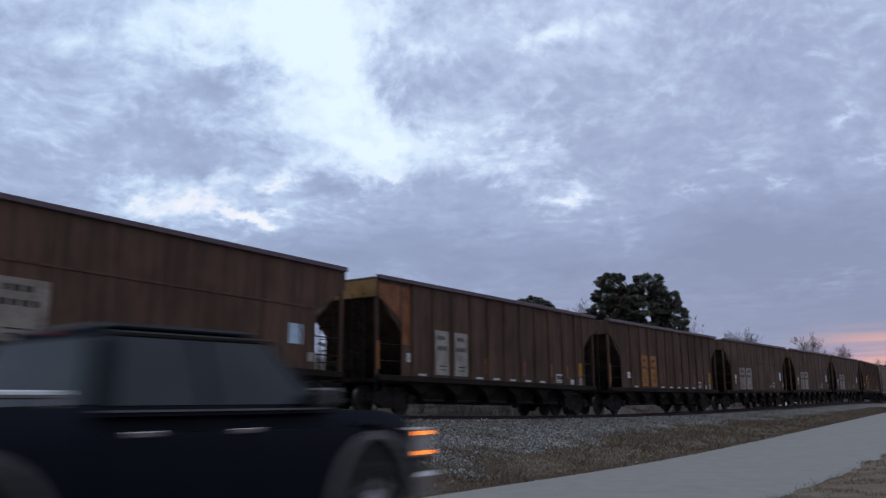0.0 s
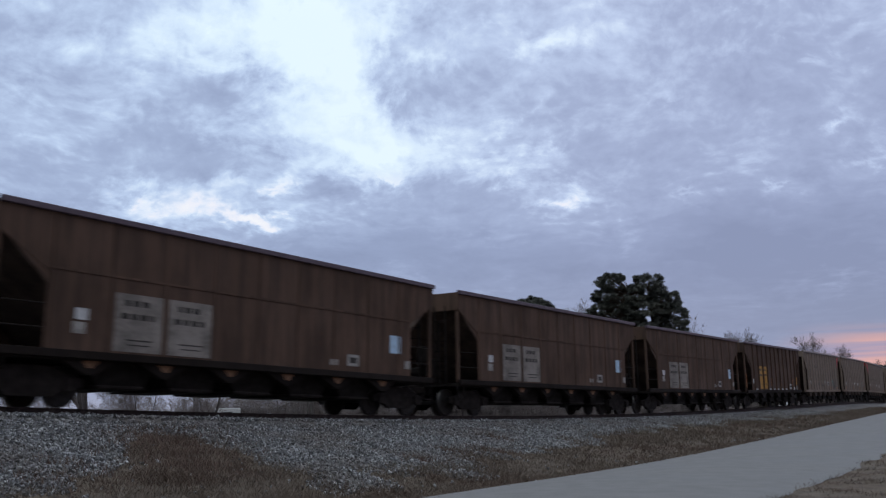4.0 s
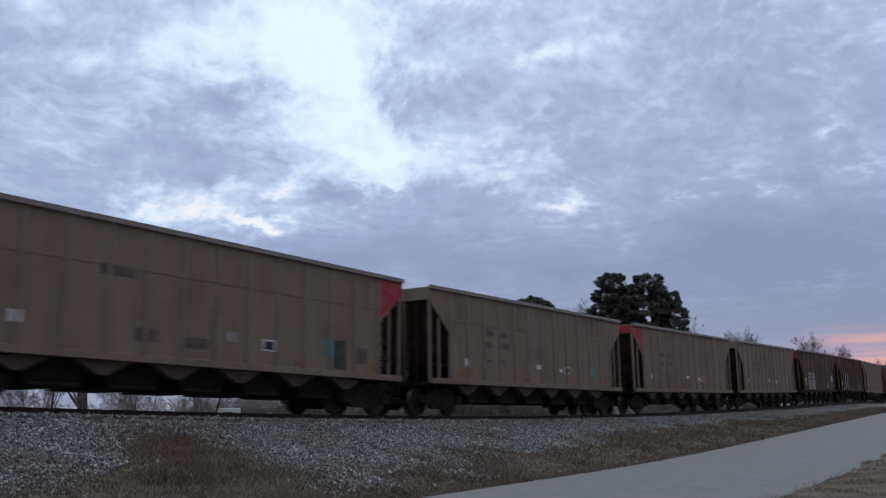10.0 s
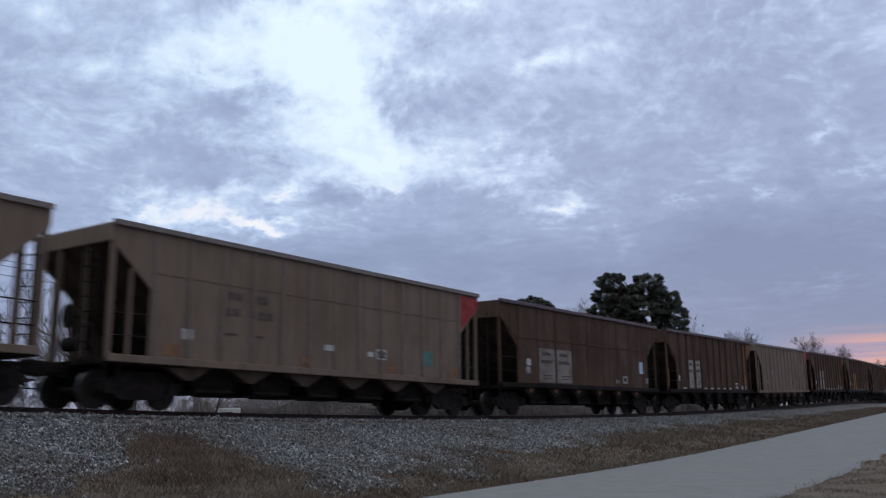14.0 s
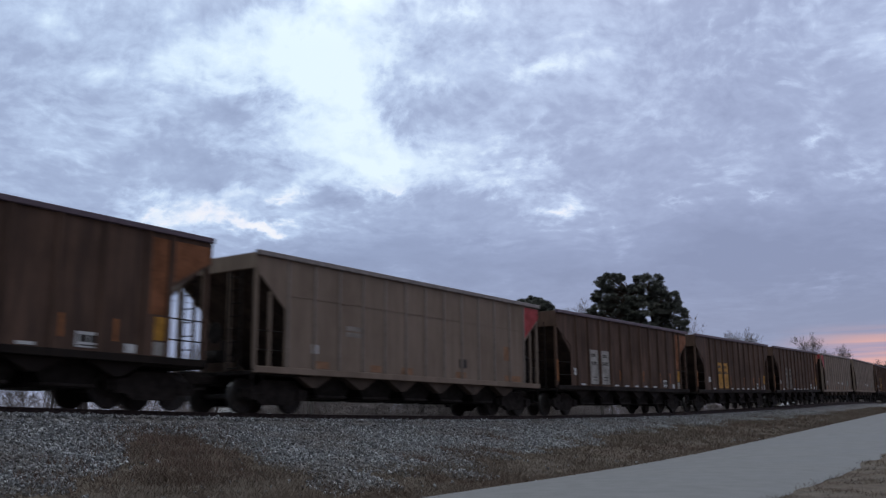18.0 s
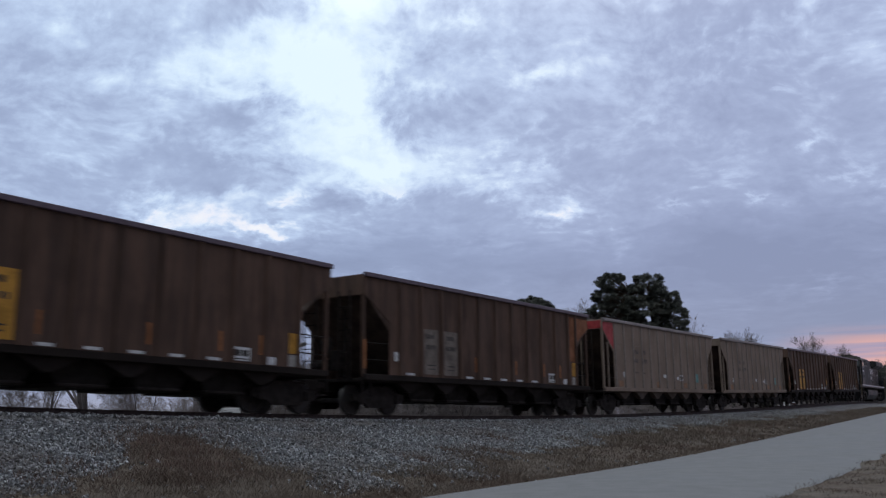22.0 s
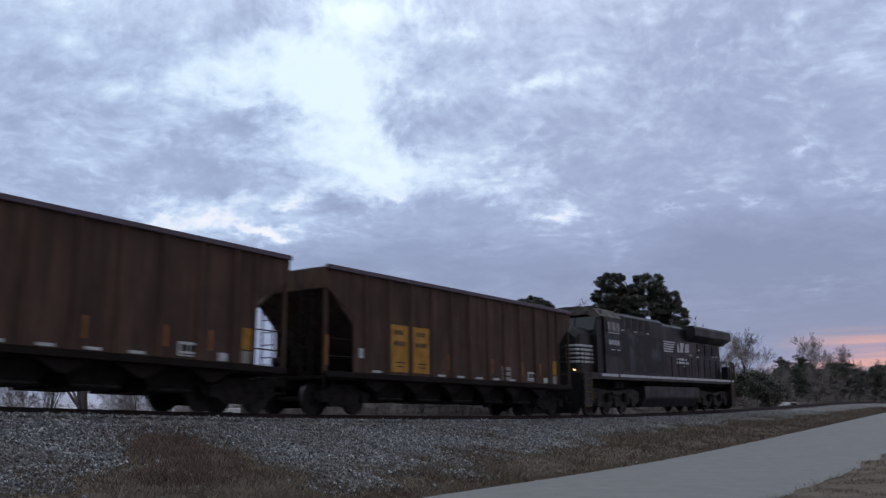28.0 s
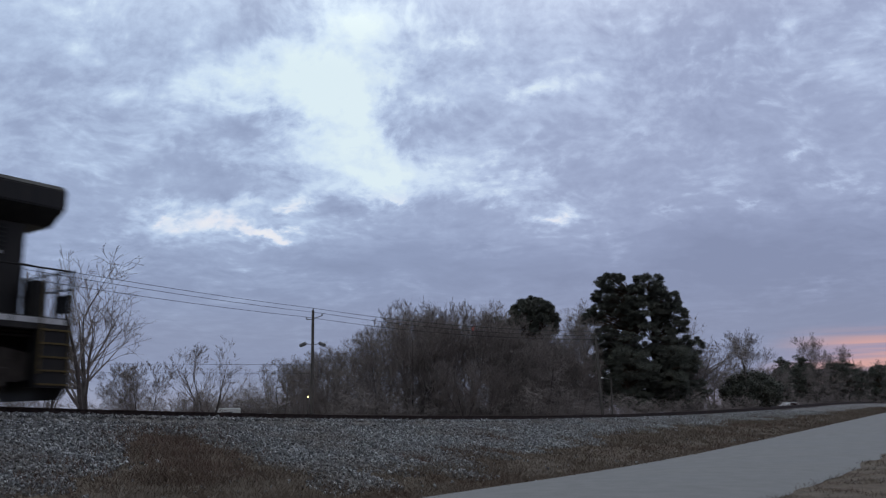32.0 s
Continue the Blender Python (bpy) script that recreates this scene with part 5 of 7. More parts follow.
SPOKE = mesh_of(boxes((0.05, 0.262, -0.125, 0.125, -0.035, 0.035), bevel=0.012), ALLOY, "spoke")
pickup = build_pickup()
for _ob in pickup.children_recursive:
    if _ob.name.startswith(("wheel_flare", "wheel_well")) or not _ob.name.startswith(("wheel", "tyre", "spoke")):
        for _v in _ob.data.vertices:
            _v.co.z *= 1.05


# ---------------------------------------------------------------- trees and brush behind the track
def bark_material(name, a, b):
    k = Nodes(name)
    p = k.coords("Object")
    n, f = k.noise(k.mapped(p, (1, 1, 0.2)), 9, 4), k.noise(p, 0.6, 3)
    isl = k.add("ShaderNodeNewGeometry").outputs["Random Per Island"]
    c = k.mix(k.range(n, 0.35, 0.65), a, b)
    c = k.mix(k.math("MULTIPLY", isl, 0.5), c, tuple(v * 0.55 for v in a))
    k.bump(n, 0.5, 0.02)
    return k.done(c, 0.9, 0, 0.15)


BARK = bark_material("grey_brown_bark", (0.145, 0.126, 0.120), (0.088, 0.077, 0.073))
TWIG = bark_material("brown_twigs", (0.270, 0.233, 0.222), (0.188, 0.162, 0.155))
PINEBARK = bark_material("pine_bark", (0.105, 0.072, 0.052), (0.060, 0.044, 0.034))


def needle_material():
    k = Nodes("pine_needles")
    isl = k.add("ShaderNodeNewGeometry").outputs["Random Per Island"]
    n = k.noise(k.coords("Object"), 0.5, 3)
    c = k.mix(isl, (0.052, 0.057, 0.047), (0.112, 0.115, 0.094))
    c = k.mix(k.math("MULTIPLY", k.range(n, 0.5, 0.75), 0.4), c, (0.090, 0.074, 0.054))
    return k.done(c, 0.75, 0, 0.25)


NEEDLE = needle_material()


class Bag:
    """Collects vertices and faces for one mesh."""

    def __init__(self):
        self.v, self.f = [], []

    def limb(self, a, b, ra, rb, sides):
        d = (b - a)
        if d.length < 1e-5:
            return
        d.normalize()
        u = d.orthogonal().normalized()
        w = d.cross(u)
        o = len(self.v)
        for p, r in ((a, ra), (b, rb)):
            for i in range(sides):
                t = 2 * math.pi * i / sides
                self.v.append(tuple(p + u * (r * math.cos(t)) + w * (r * math.sin(t))))
        for i in range(sides):
            j = (i + 1) % sides
            self.f.append((o + i, o + j, o + sides + j, o + sides + i))

    def tri(self, a, b, c):
        o = len(self.v)
        self.v += [tuple(a), tuple(b), tuple(c)]
        self.f.append((o, o + 1, o + 2))

    def mesh(self, name, material):
        me = bpy.data.meshes.new(name)
        me.from_pydata(self.v, [], self.f)
        me.materials.append(material)
        return me


def grow(rng, trunk, twigs, p, d, length, r, level, spec):
    """One branch and its children."""
    segs = 7 if level == 0 else 4
    bag = trunk if level == 0 else twigs
    sides = (8, 5, 4, 3, 3)[level]
    pts = [p.copy()]
    for i in range(segs):
        wob = spec["wob"] * (0.5 if level == 0 else 1)
        d = (d + Vector((rng.uniform(-wob, wob), rng.uniform(-wob, wob), rng.uniform(-wob, wob) + (spec["rise"] if level else 0.05)))).normalized()
        q = pts[-1] + d * (length / segs)
        ra, rb = r * (1 - 0.90 * i / segs), r * (1 - 0.90 * (i + 1) / segs)
        bag.limb(pts[-1], q, max(ra, spec["least"]), max(rb, spec["least"]), sides)
        pts.append(q)
    if level >= spec["levels"]:
        for _t in range(spec["spray"]):
            f = rng.uniform(0.1, 1.0)
            q = pts[0].lerp(pts[-1], f)
            s = (d * 1.3 + Vector((rng.uniform(-1, 1), rng.uniform(-1, 1), rng.uniform(-0.5, 0.8)))).normalized() * length * rng.uniform(0.6, 1.4)
            w = s.orthogonal().normalized() * spec["least"] * 1.0
            twigs.tri(q - w, q + w, q + s)
        return
    n = spec["kids"][level]
    for j in range(n):
        f = rng.uniform(spec["from"] if level == 0 else 0.25, 1.0)
        k = min(segs - 1, int(f * segs))
        q = pts[k].lerp(pts[k + 1], f * segs - k)
        ax = d.orthogonal().normalized()
        ax.rotate(Matrix.Rotation(rng.uniform(0, 2 * math.pi), 3, d))
        lean = radians(rng.uniform(*spec["lean"]))
        nd = (d * math.cos(lean) + ax * math.sin(lean)).normalized()
        grow(rng, trunk, twigs, q, nd, length * rng.uniform(*spec["share"]) * (1.15 - 0.45 * f), r * (1 - 0.62 * f) * rng.uniform(0.45, 0.65), level + 1, spec)


def bare_tree(seed, height, **over):
    """Meshes of a leafless tree: trunk and branches."""
    rng = random.Random(seed)
    spec = dict(wob=0.16, rise=0.10, least=0.011, levels=4, kids=(9, 5, 5, 3), lean=(22, 58), share=(0.40, 0.68), stems=1, splay=0.0, thick=0.021, spray=2)
    spec["from"] = 0.22
    spec.update(over)
    trunk, twigs = Bag(), Bag()
    for i in range(spec["stems"]):
        a = rng.uniform(0, 6.28)
        d = Vector((math.cos(a) * spec["splay"], math.sin(a) * spec["splay"], 1)).normalized()
        grow(rng, trunk, twigs, Vector((math.cos(a) * 0.2 * (spec["stems"] > 1), math.sin(a) * 0.2 * (spec["stems"] > 1), -0.3)), d, height * 0.80, height * spec["thick"] * rng.uniform(0.8, 1.1), 0, spec)
    return trunk.mesh("trunk", BARK), twigs.mesh("branch_crown", TWIG)


TREES = {}


def plant(kind, x, y, scale, turn, label, name="tree", group="bare winter trees", drop=0.0, wide=1.0):
    """A copy of a tree kind on the ground behind the track."""
    p = Vector((x, y))
    z = ground_z(p.dot(ALONG), p.dot(AWAY)) - drop
    t = thing(name, Matrix.Translation((x, y, z)) @ Matrix.Rotation(radians(turn), 4, "Z") @ Matrix.Diagonal((scale * wide, scale * wide, scale, 1)), label, "tree", group)
    for nm, me in TREES[kind]:
        part(nm, me, None, t)
    return t


def named(pair):
    return [("trunk", pair[0]), ("branch_crown", pair[1])]


TREES["spreading"] = named(bare_tree(11, 10.0, stems=4, splay=0.42, kids=(8, 5, 5, 3), lean=(22, 58), share=(0.46, 0.70), thick=0.016))
TREES["open"] = named(bare_tree(19, 10.0, stems=3, splay=0.20, kids=(7, 5, 3, 2), lean=(26, 60), share=(0.46, 0.72), thick=0.022, spray=2, wob=0.17, rise=0.05))
TREES["fan"] = named(bare_tree(27, 10.0, stems=3, splay=0.42, kids=(6, 5, 4, 2), lean=(18, 52), share=(0.44, 0.68), thick=0.018, spray=2, wob=0.12))
TREES["round"] = named(bare_tree(23, 10.0, kids=(14, 6, 5, 4), lean=(24, 56), share=(0.44, 0.66), least=0.009))
TREES["upright"] = named(bare_tree(31, 10.0, kids=(12, 6, 4, 3), lean=(15, 38), share=(0.36, 0.56), rise=0.16, **{"wob": 0.10}))
TREES["ragged"] = named(bare_tree(47, 10.0, kids=(10, 6, 5, 3), lean=(30, 70), share=(0.40, 0.66), rise=0.06, stems=2, splay=0.25))
TREES["bushy"] = named(bare_tree(59, 10.0, kids=(14, 6, 5, 2), lean=(20, 60), share=(0.35, 0.6), stems=5, splay=0.5, thick=0.012))


def needles(bag, rng, c, r, flat=0.6, n=46):
    """A tuft of needle sprays round c."""
    for _ in range(n):
        d = Vector((rng.gauss(0, 1), rng.gauss(0, 1), rng.gauss(0, 1) * flat))
        if d.length < 0.1:
            continue
        d.normalize()
        a = c + Vector((d.x * r, d.y * r, d.z * r * flat)) * rng.uniform(0.25, 1.0)
        s = Vector((rng.uniform(-1, 1), rng.uniform(-1, 1), rng.uniform(-0.4, 0.9))).normalized() * r * rng.uniform(0.28, 0.5)
        w = d.cross(s)
        if w.length < 1e-4:
            continue
        w = w.normalized() * r * rng.uniform(0.07, 0.14)
        bag.tri(a - w, a + w, a + s)


def pine(seed, height, crown_from, reach, shape, count, tuft, trunks=1, bend=0.02):
    """A pine: bare trunk, limbs and tufts of needles; shape gives the crown's half width along its height."""
    rng = random.Random(seed)
    trunk, limbs, crown = Bag(), Bag(), Bag()
    for s in range(trunks):
        base = Vector((rng.uniform(-1, 1) * (trunks > 1) * 0.9, rng.uniform(-1, 1) * (trunks > 1), -0.3))
        lean = Vector((rng.uniform(-bend, bend) * 3, rng.uniform(-bend, bend) * 3, 1))
        hh = height * (1 if s == 0 else rng.uniform(0.86, 0.97))
        def axis(f, base=base, lean=lean, hh=hh):
            return base + lean * (hh * f) + Vector((0.25 * math.sin(f * 5 + seed), 0.2 * math.cos(f * 4 + s), 0))
        for i in range(10):
            trunk.limb(axis(i / 10), axis((i + 1) / 10), height * 0.017 * (1 - 0.085 * i), height * 0.017 * (1 - 0.085 * (i + 1)), 8)
        for j in range(count // trunks):
            f = crown_from + (1 - crown_from) * (j + rng.random()) / (count / trunks)
            g = (f - crown_from) / (1 - crown_from)
            w = reach * shape(g) * rng.uniform(0.55, 1.08)
            a = rng.uniform(0, 6.283)
            st = axis(f)
            d = Vector((math.cos(a), math.sin(a), rng.uniform(-0.05, 0.42)))
            tip = st + d * w
            mid = st.lerp(tip, 0.55) + Vector((0, 0, -0.06 * w))
            limbs.limb(st, mid, 0.07, 0.045, 4)
            limbs.limb(mid, tip, 0.045, 0.02, 3)
            m = max(2, int(w / tuft * 1.5))
            for q in range(m):
                h = 0.42 + 0.58 * (q + rng.random()) / m
                c = (st.lerp(mid, h / 0.55) if h < 0.55 else mid.lerp(tip, (h - 0.55) / 0.45)) + Vector((rng.uniform(-1, 1), rng.uniform(-1, 1), rng.uniform(-0.2, 0.5))) * tuft * 0.55
                needles(crown, rng, c, tuft * rng.uniform(0.7, 1.25))
    return [("trunk", trunk.mesh("trunk", PINEBARK)), ("limb_frame", limbs.mesh("limb_frame", PINEBARK)), ("crown", crown.mesh("crown", NEEDLE))]


def lobed_pine(seed, height, stems, lobes, clumps, size, cap=-1.0):
    """A pine whose crown is a pile of flat needle clumps in several lobes; cap keeps clumps to the upper shell."""
    rng = random.Random(seed)
    trunk, limbs, crown = Bag(), Bag(), Bag()
    for s, base in enumerate(stems):
        for i in range(10):
            a, b = (base + Vector((0.02 * q * q * (s * 2 - 1) * 0.5, 0, height * 0.9 * q / 10 - 0.3)) for q in (i, i + 1))
            trunk.limb(a, b, 0.34 * (1 - 0.085 * i), 0.34 * (1 - 0.085 * (i + 1)), 8)
    weights = [rx * rz for _x, _z, rx, rz in lobes]
    for _ in range(clumps):
        cx, cz, rx, rz = rng.choices(lobes, weights)[0]
        d = Vector((rng.gauss(0, 1), rng.gauss(0, 1), rng.gauss(0, 1))).normalized()
        if d.z < cap:
            d.z = abs(d.z)
        d *= rng.uniform(0.45, 1.0) ** 0.5 if cap < -0.5 else rng.uniform(0.82, 1.0)
        c = Vector((cx + d.x * rx, d.y * rx * 0.9, cz + d.z * rz))
        r = size * rng.uniform(0.55, 1.15)
        near = min(stems, key=lambda q: abs(q.x - c.x))
        st = near + Vector((0, 0, max(1.5, min(height * 0.86, c.z - 0.4 - rng.random() * 1.8 - (2.0 if cap > -0.5 else 0)))))
        mid = st.lerp(c, 0.55) + Vector((0, 0, -0.15))
        limbs.limb(st, mid, 0.085, 0.05, 4)
        limbs.limb(mid, c, 0.05, 0.02, 3)
        for _k in range(300):
            q = Vector((rng.gauss(0, 1), rng.gauss(0, 1), rng.gauss(0, 1))).normalized()
            p = c + Vector((q.x * r, q.y * r, q.z * r * 0.72)) * rng.uniform(0.25, 1.1)
            s = (q + Vector((rng.uniform(-1, 1), rng.uniform(-1, 1), rng.uniform(-0.2, 0.9)))).normalized() * rng.uniform(0.14, 0.30)
            w = s.orthogonal().normalized() * rng.uniform(0.025, 0.05)
            crown.tri(p - w, p + w, p + s)
    return [("trunk", trunk.mesh("trunk", PINEBARK)), ("limb_frame", limbs.mesh("limb_frame", PINEBARK)), ("crown", crown.mesh("crown", NEEDLE))]


GREAT = [(-3.7, 18.7, 1.9, 1.5), (1.0, 18.2, 2.3, 1.7), (-4.2, 16.6, 1.9, 1.5), (-1.4, 16.4, 2.4, 1.9), (3.2, 16.5, 2.0, 1.5), (4.4, 14.4, 1.5, 1.3), (-4.8, 14.5, 2.2, 1.4), (-6.6, 13.6, 1.1, 0.7), (-4.6, 10.6, 1.9, 1.9), (-4.6, 7.0, 2.0, 2.2), (0.2, 14.4, 3.5, 2.3), (4.5, 12.6, 1.7, 1.2),
         (-0.5, 10.8, 5.2, 2.4), (5.5, 9.6, 2.1, 1.5), (0.9, 7.1, 6.0, 2.8), (1.3, 3.0, 6.8, 2.9)]
TREES["great_pine"] = lobed_pine(3, 20.0, [Vector((-0.9, 0, 0)), Vector((1.4, 0.6, 0))], GREAT, 1450, 0.45)
TREES["round_pine"] = lobed_pine(8, 15.5, [Vector((0, 0, 0))], [(0, 11.5, 3.1, 3.0), (0.2, 10.7, 2.9, 2.9), (-3.3, 10.6, 1.0, 0.8), (2.4, 7.2, 1.7, 1.5), (-1.2, 7.0, 1.6, 1.2)], 400, 0.34, -0.25)
TREES["dark_pine"] = lobed_pine(14, 12.0, [Vector((0, 0, 0))], [(0, 9.8, 2.3, 1.7), (0.8, 7.6, 2.9, 1.5), (-1.0, 5.4, 3.0, 1.6), (0.2, 2.8, 2.8, 1.8)], 130, 0.9)
TREES["small_pine"] = pine(9, 12.0, 0.30, 2.6, lambda g: 0.7 + 0.35 * math.sin(g * 3) - 0.25 * g, 80, 0.75)


WOODS = [
    ("open", -21.6, 57, 10.9, 1.0), ("round", -26.0, 62, 6.6, 0.9), ("bushy", -19.4, 60, 4.8), ("bushy", -28.9, 66, 5.3), ("fan", -21.3, 85, 7.2, 1.2), ("bushy", -22.0, 80, 3.6),
    ("upright", -21.8, 118, 7.3), ("upright", -19.3, 120, 8.0), ("ragged", -18.1, 105, 7.0), ("round", -17.6, 112, 8.2), ("round", -15.7, 115, 8.9), ("ragged", -14.2, 110, 8.8), ("ragged", -12.3, 112, 9.3), ("round", -11.2, 106, 8.6), ("bushy", -11.9, 100, 6.6), ("bushy", -16.0, 104, 6.4),
    ("upright", -10.4, 118, 8.9), ("round", -4.4, 98, 12.5), ("ragged", -5.5, 94, 9.5), ("round", -2.3, 104, 12.2), ("upright", 0.9, 100, 13.6), ("round", 2.9, 98, 11.2),
    ("ragged", -0.9, 92, 8.7), ("bushy", -3.1, 90, 6.4), ("upright", 5.5, 108, 12.5), ("ragged", 6.0, 96, 9.5), ("bushy", 4.0, 90, 5.7), ("round_pine", 10.0, 104, 14.6),
    ("small_pine", 6.8, 104, 11.9), ("small_pine", 8.4, 100, 9.2), ("great_pine", 22.1, 104, 16.75, 1.12), ("small_pine", 16.1, 98, 6.6), ("small_pine", 26.9, 110, 9.8), ("round", 16.3, 112, 14.2),
    ("open", 29.4, 112, 11.3, 1.25), ("upright", 15.1, 116, 13.2), ("round", 48.6, 150, 13.6, 0.95), ("ragged", 45.5, 150, 8.0), ("small_pine", 59.5, 165, 10.5),
    ("small_pine", 64.9, 170, 11.1), ("small_pine", 59.8, 160, 8.6), ("round", 68.1, 172, 14.6, 0.8), ("round", 76.0, 180, 13.0, 0.7), ("ragged", 79.4, 180, 9.4), ("round", 85.6, 185, 10.7)]
WOODS += [
    ("small_pine", 76.4, 178, 10.4), ("ragged", 72.0, 175, 10.3), ("small_pine", 79.7, 175, 8.6), ("bushy", 82.1, 170, 8.8), ("ragged", 92.6, 180, 11.4), ("bushy", 51.7, 150, 8.2),
    ("bushy", 1.8, 88, 6.2), ("bushy", 7.9, 92, 5.8), ("bushy", 12.9, 96, 6.5), ("bushy", 29.9, 112, 6.5), ("bushy", -6.5, 92, 6.5),
    ("bushy", -9.5, 95, 5.0), ("ragged", 10.0, 95, 7.6), ("bushy", -13.7, 92, 4.4)]
WOODS += [
    ("dark_pine", 58.6, 163, 9.2), ("dark_pine", 60.8, 166, 10.2), ("dark_pine", 63.2, 164, 9.6), ("dark_pine", 65.9, 167, 9.2), ("dark_pine", 68.6, 165, 10.0), ("dark_pine", 71.2, 166, 9.4), ("dark_pine", 74.2, 168, 9.0), ("dark_pine", 77.5, 168, 9.6),
    ("dark_pine", 17.6, 108, 8.5), ("dark_pine", 26.2, 108, 8.2, 1.2), ("dark_pine", 7.5, 106, 11.4), ("dark_pine", 12.3, 108, 8.6), ("dark_pine", 9.4, 107, 9.4), ("dark_pine", 11.2, 101, 7.6), ("ragged", 11.6, 100, 9.6), ("ragged", 8.9, 100, 9.8), ("round", 13.6, 103, 11.4), ("dark_pine", 22.0, 102, 7.0, 1.2), ("dark_pine", 15.0, 106, 7.0),
    ("dark_pine", 62.5, 168, 9.2), ("dark_pine", 70.3, 174, 9.0), ("dark_pine", 58.0, 164, 8.2), ("dark_pine", 80.5, 178, 8.8), ("dark_pine", 87.0, 184, 8.4), ("dark_pine", -1.5, 112, 13.4, 0.7),
    ("round", -6.4, 90, 8.6), ("spreading", -3.0, 92, 11.6, 0.85), ("spreading", 2.0, 94, 11.8, 0.85), ("round", -1.6, 90, 9.6), ("spreading", 6.2, 95, 9.8), ("ragged", 9.8, 93, 8.0), ("ragged", 14.0, 96, 7.6), ("dark_pine", 19.6, 100, 8.6, 1.35), ("dark_pine", 24.6, 101, 8.8, 1.35),
    ("round", -8.6, 96, 7.6), ("round", -6.8, 100, 10.2), ("round", 0.4, 96, 11.2), ("ragged", 2.2, 94, 9.6), ("round", 4.6, 100, 11.6), ("ragged", -3.4, 96, 10.2), ("round", 8.6, 98, 9.4), ("ragged", 12.8, 99, 8.6),
    ("ragged", 27.4, 106, 8.6), ("ragged", 32.2, 114, 7.6), ("ragged", 43.0, 145, 7.4), ("round", 63.0, 160, 8.6), ("ragged", 67.0, 164, 8.8),
    ("round", 73.5, 168, 9.0), ("ragged", 86.0, 176, 10.2), ("round", 95.0, 188, 10.8), ("ragged", 100.0, 192, 10.0), ("round", 56.0, 158, 8.4), ("ragged", 90.0, 178, 9.2)]
NATURAL = {"dark_pine": 12.0, "great_pine": 20.0, "round_pine": 14.9, "small_pine": 12.0, "open": 10.2, "fan": 9.8, "spreading": 10.2, "round": 10.6, "upright": 10.6, "ragged": 10.0, "bushy": 9.6}
WORDS = {"dark_pine": "dense dark green pine among bare trees", "great_pine": "tall dark green pine with layered crown", "round_pine": "pine with a round dense dark crown", "small_pine": "small dark green pine", "open": "bare winter tree with long open branches", "fan": "small bare winter tree forking low into a fan", "spreading": "bare many-stemmed winter tree spreading wide",
         "round": "bare winter tree with a rounded twiggy crown", "upright": "bare winter tree with upright branches", "ragged": "bare ragged winter tree", "bushy": "low bare bushy thicket tree"}
for _i, (_k, _x, _y, _h, *_w) in enumerate(WOODS):
    _g = ground_z(Vector((_x, _y)).dot(ALONG), Vector((_x, _y)).dot(AWAY))
    plant(_k, _x, _y, (_h - _g) / NATURAL[_k], 0 if _k in ("great_pine", "round_pine") else _i * 67, WORDS[_k], "pine_tree" if "pine" in _k else "tree", "pines" if "pine" in _k else "bare winter trees", wide=_w[0] if _w else 1.0)


def thicket_stuff(seed, spots, count, high):
    """A tangle of thin crooked stems along strips of ground."""
    rng = random.Random(seed)
    bag = Bag()
    for _ in range(count):
        (x0, y0), (x1, y1), wide = spots[rng.randrange(len(spots))]
        f = rng.random()
        x, y = x0 + (x1 - x0) * f + rng.uniform(-wide, wide), y0 + (y1 - y0) * f + rng.uniform(-wide, wide)
        p = Vector((x, y))
        z = ground_z(p.dot(ALONG), p.dot(AWAY))
        h = high * (0.25 + 0.75 * rng.random() ** 1.4) * (0.8 + 0.7 * noise.noise((x * 0.22, y * 0.22, seed)))
        a = Vector((x, y, z - 0.1))
        d = Vector((rng.gauss(0, 0.35), rng.gauss(0, 0.35), 1)).normalized()
        thick = 0.010 + 0.0045 * h
        for i in range(3):
            b = a + d * h * 0.27
            bag.limb(a, b, thick * (1 - 0.25 * i), thick * (0.75 - 0.25 * i), 3)
            for _k in range(3):
                e = a.lerp(b, rng.random())
                t = e + Vector((rng.gauss(0, 0.5), rng.gauss(0, 0.5), rng.uniform(-0.05, 0.75))) * h * 0.30
                bag.limb(e, t, 0.018, 0.010, 3)
                for _j in range(7):
                    g = e.lerp(t, rng.uniform(0.1, 1.0))
                    s = Vector((rng.gauss(0, 0.6), rng.gauss(0, 0.6), rng.uniform(-0.2, 0.8))) * h * rng.uniform(0.10, 0.22)
                    w = s.orthogonal().normalized() * 0.017
                    bag.tri(g - w, g + w, g + s)
            a = b
            d = (d + Vector((rng.gauss(0, 0.45), rng.gauss(0, 0.45), 0.1))).normalized()
    return bag.mesh("thicket", TWIG)


NEAR_STRIP = [((-9, 88), (12, 92), 3.0), ((-4, 96), (14, 100), 4.0)]
tagged(new("thicket", thicket_stuff(1, NEAR_STRIP, 1000, 5.4)), "dense brown leafless thicket behind the track", "thicket", kind="stuff")
tagged(new("thicket", thicket_stuff(5, [((12, 91), (34, 106), 2.5), ((32, 116), (58, 158), 5)], 700, 3.2)), "low brown brush under the pines", "thicket", kind="stuff")
tagged(new("thicket", thicket_stuff(2, [((-34, 125), (-4, 125), 6), ((-30, 110), (-12, 104), 4)], 900, 6.5)), "grey-brown leafless brush beyond the field", "thicket", kind="stuff")
tagged(new("thicket", thicket_stuff(3, [((52, 160), (105, 186), 7), ((95, 185), (150, 260), 10)], 2600, 9.0)), "distant leafless wood along the line", "thicket", kind="stuff")
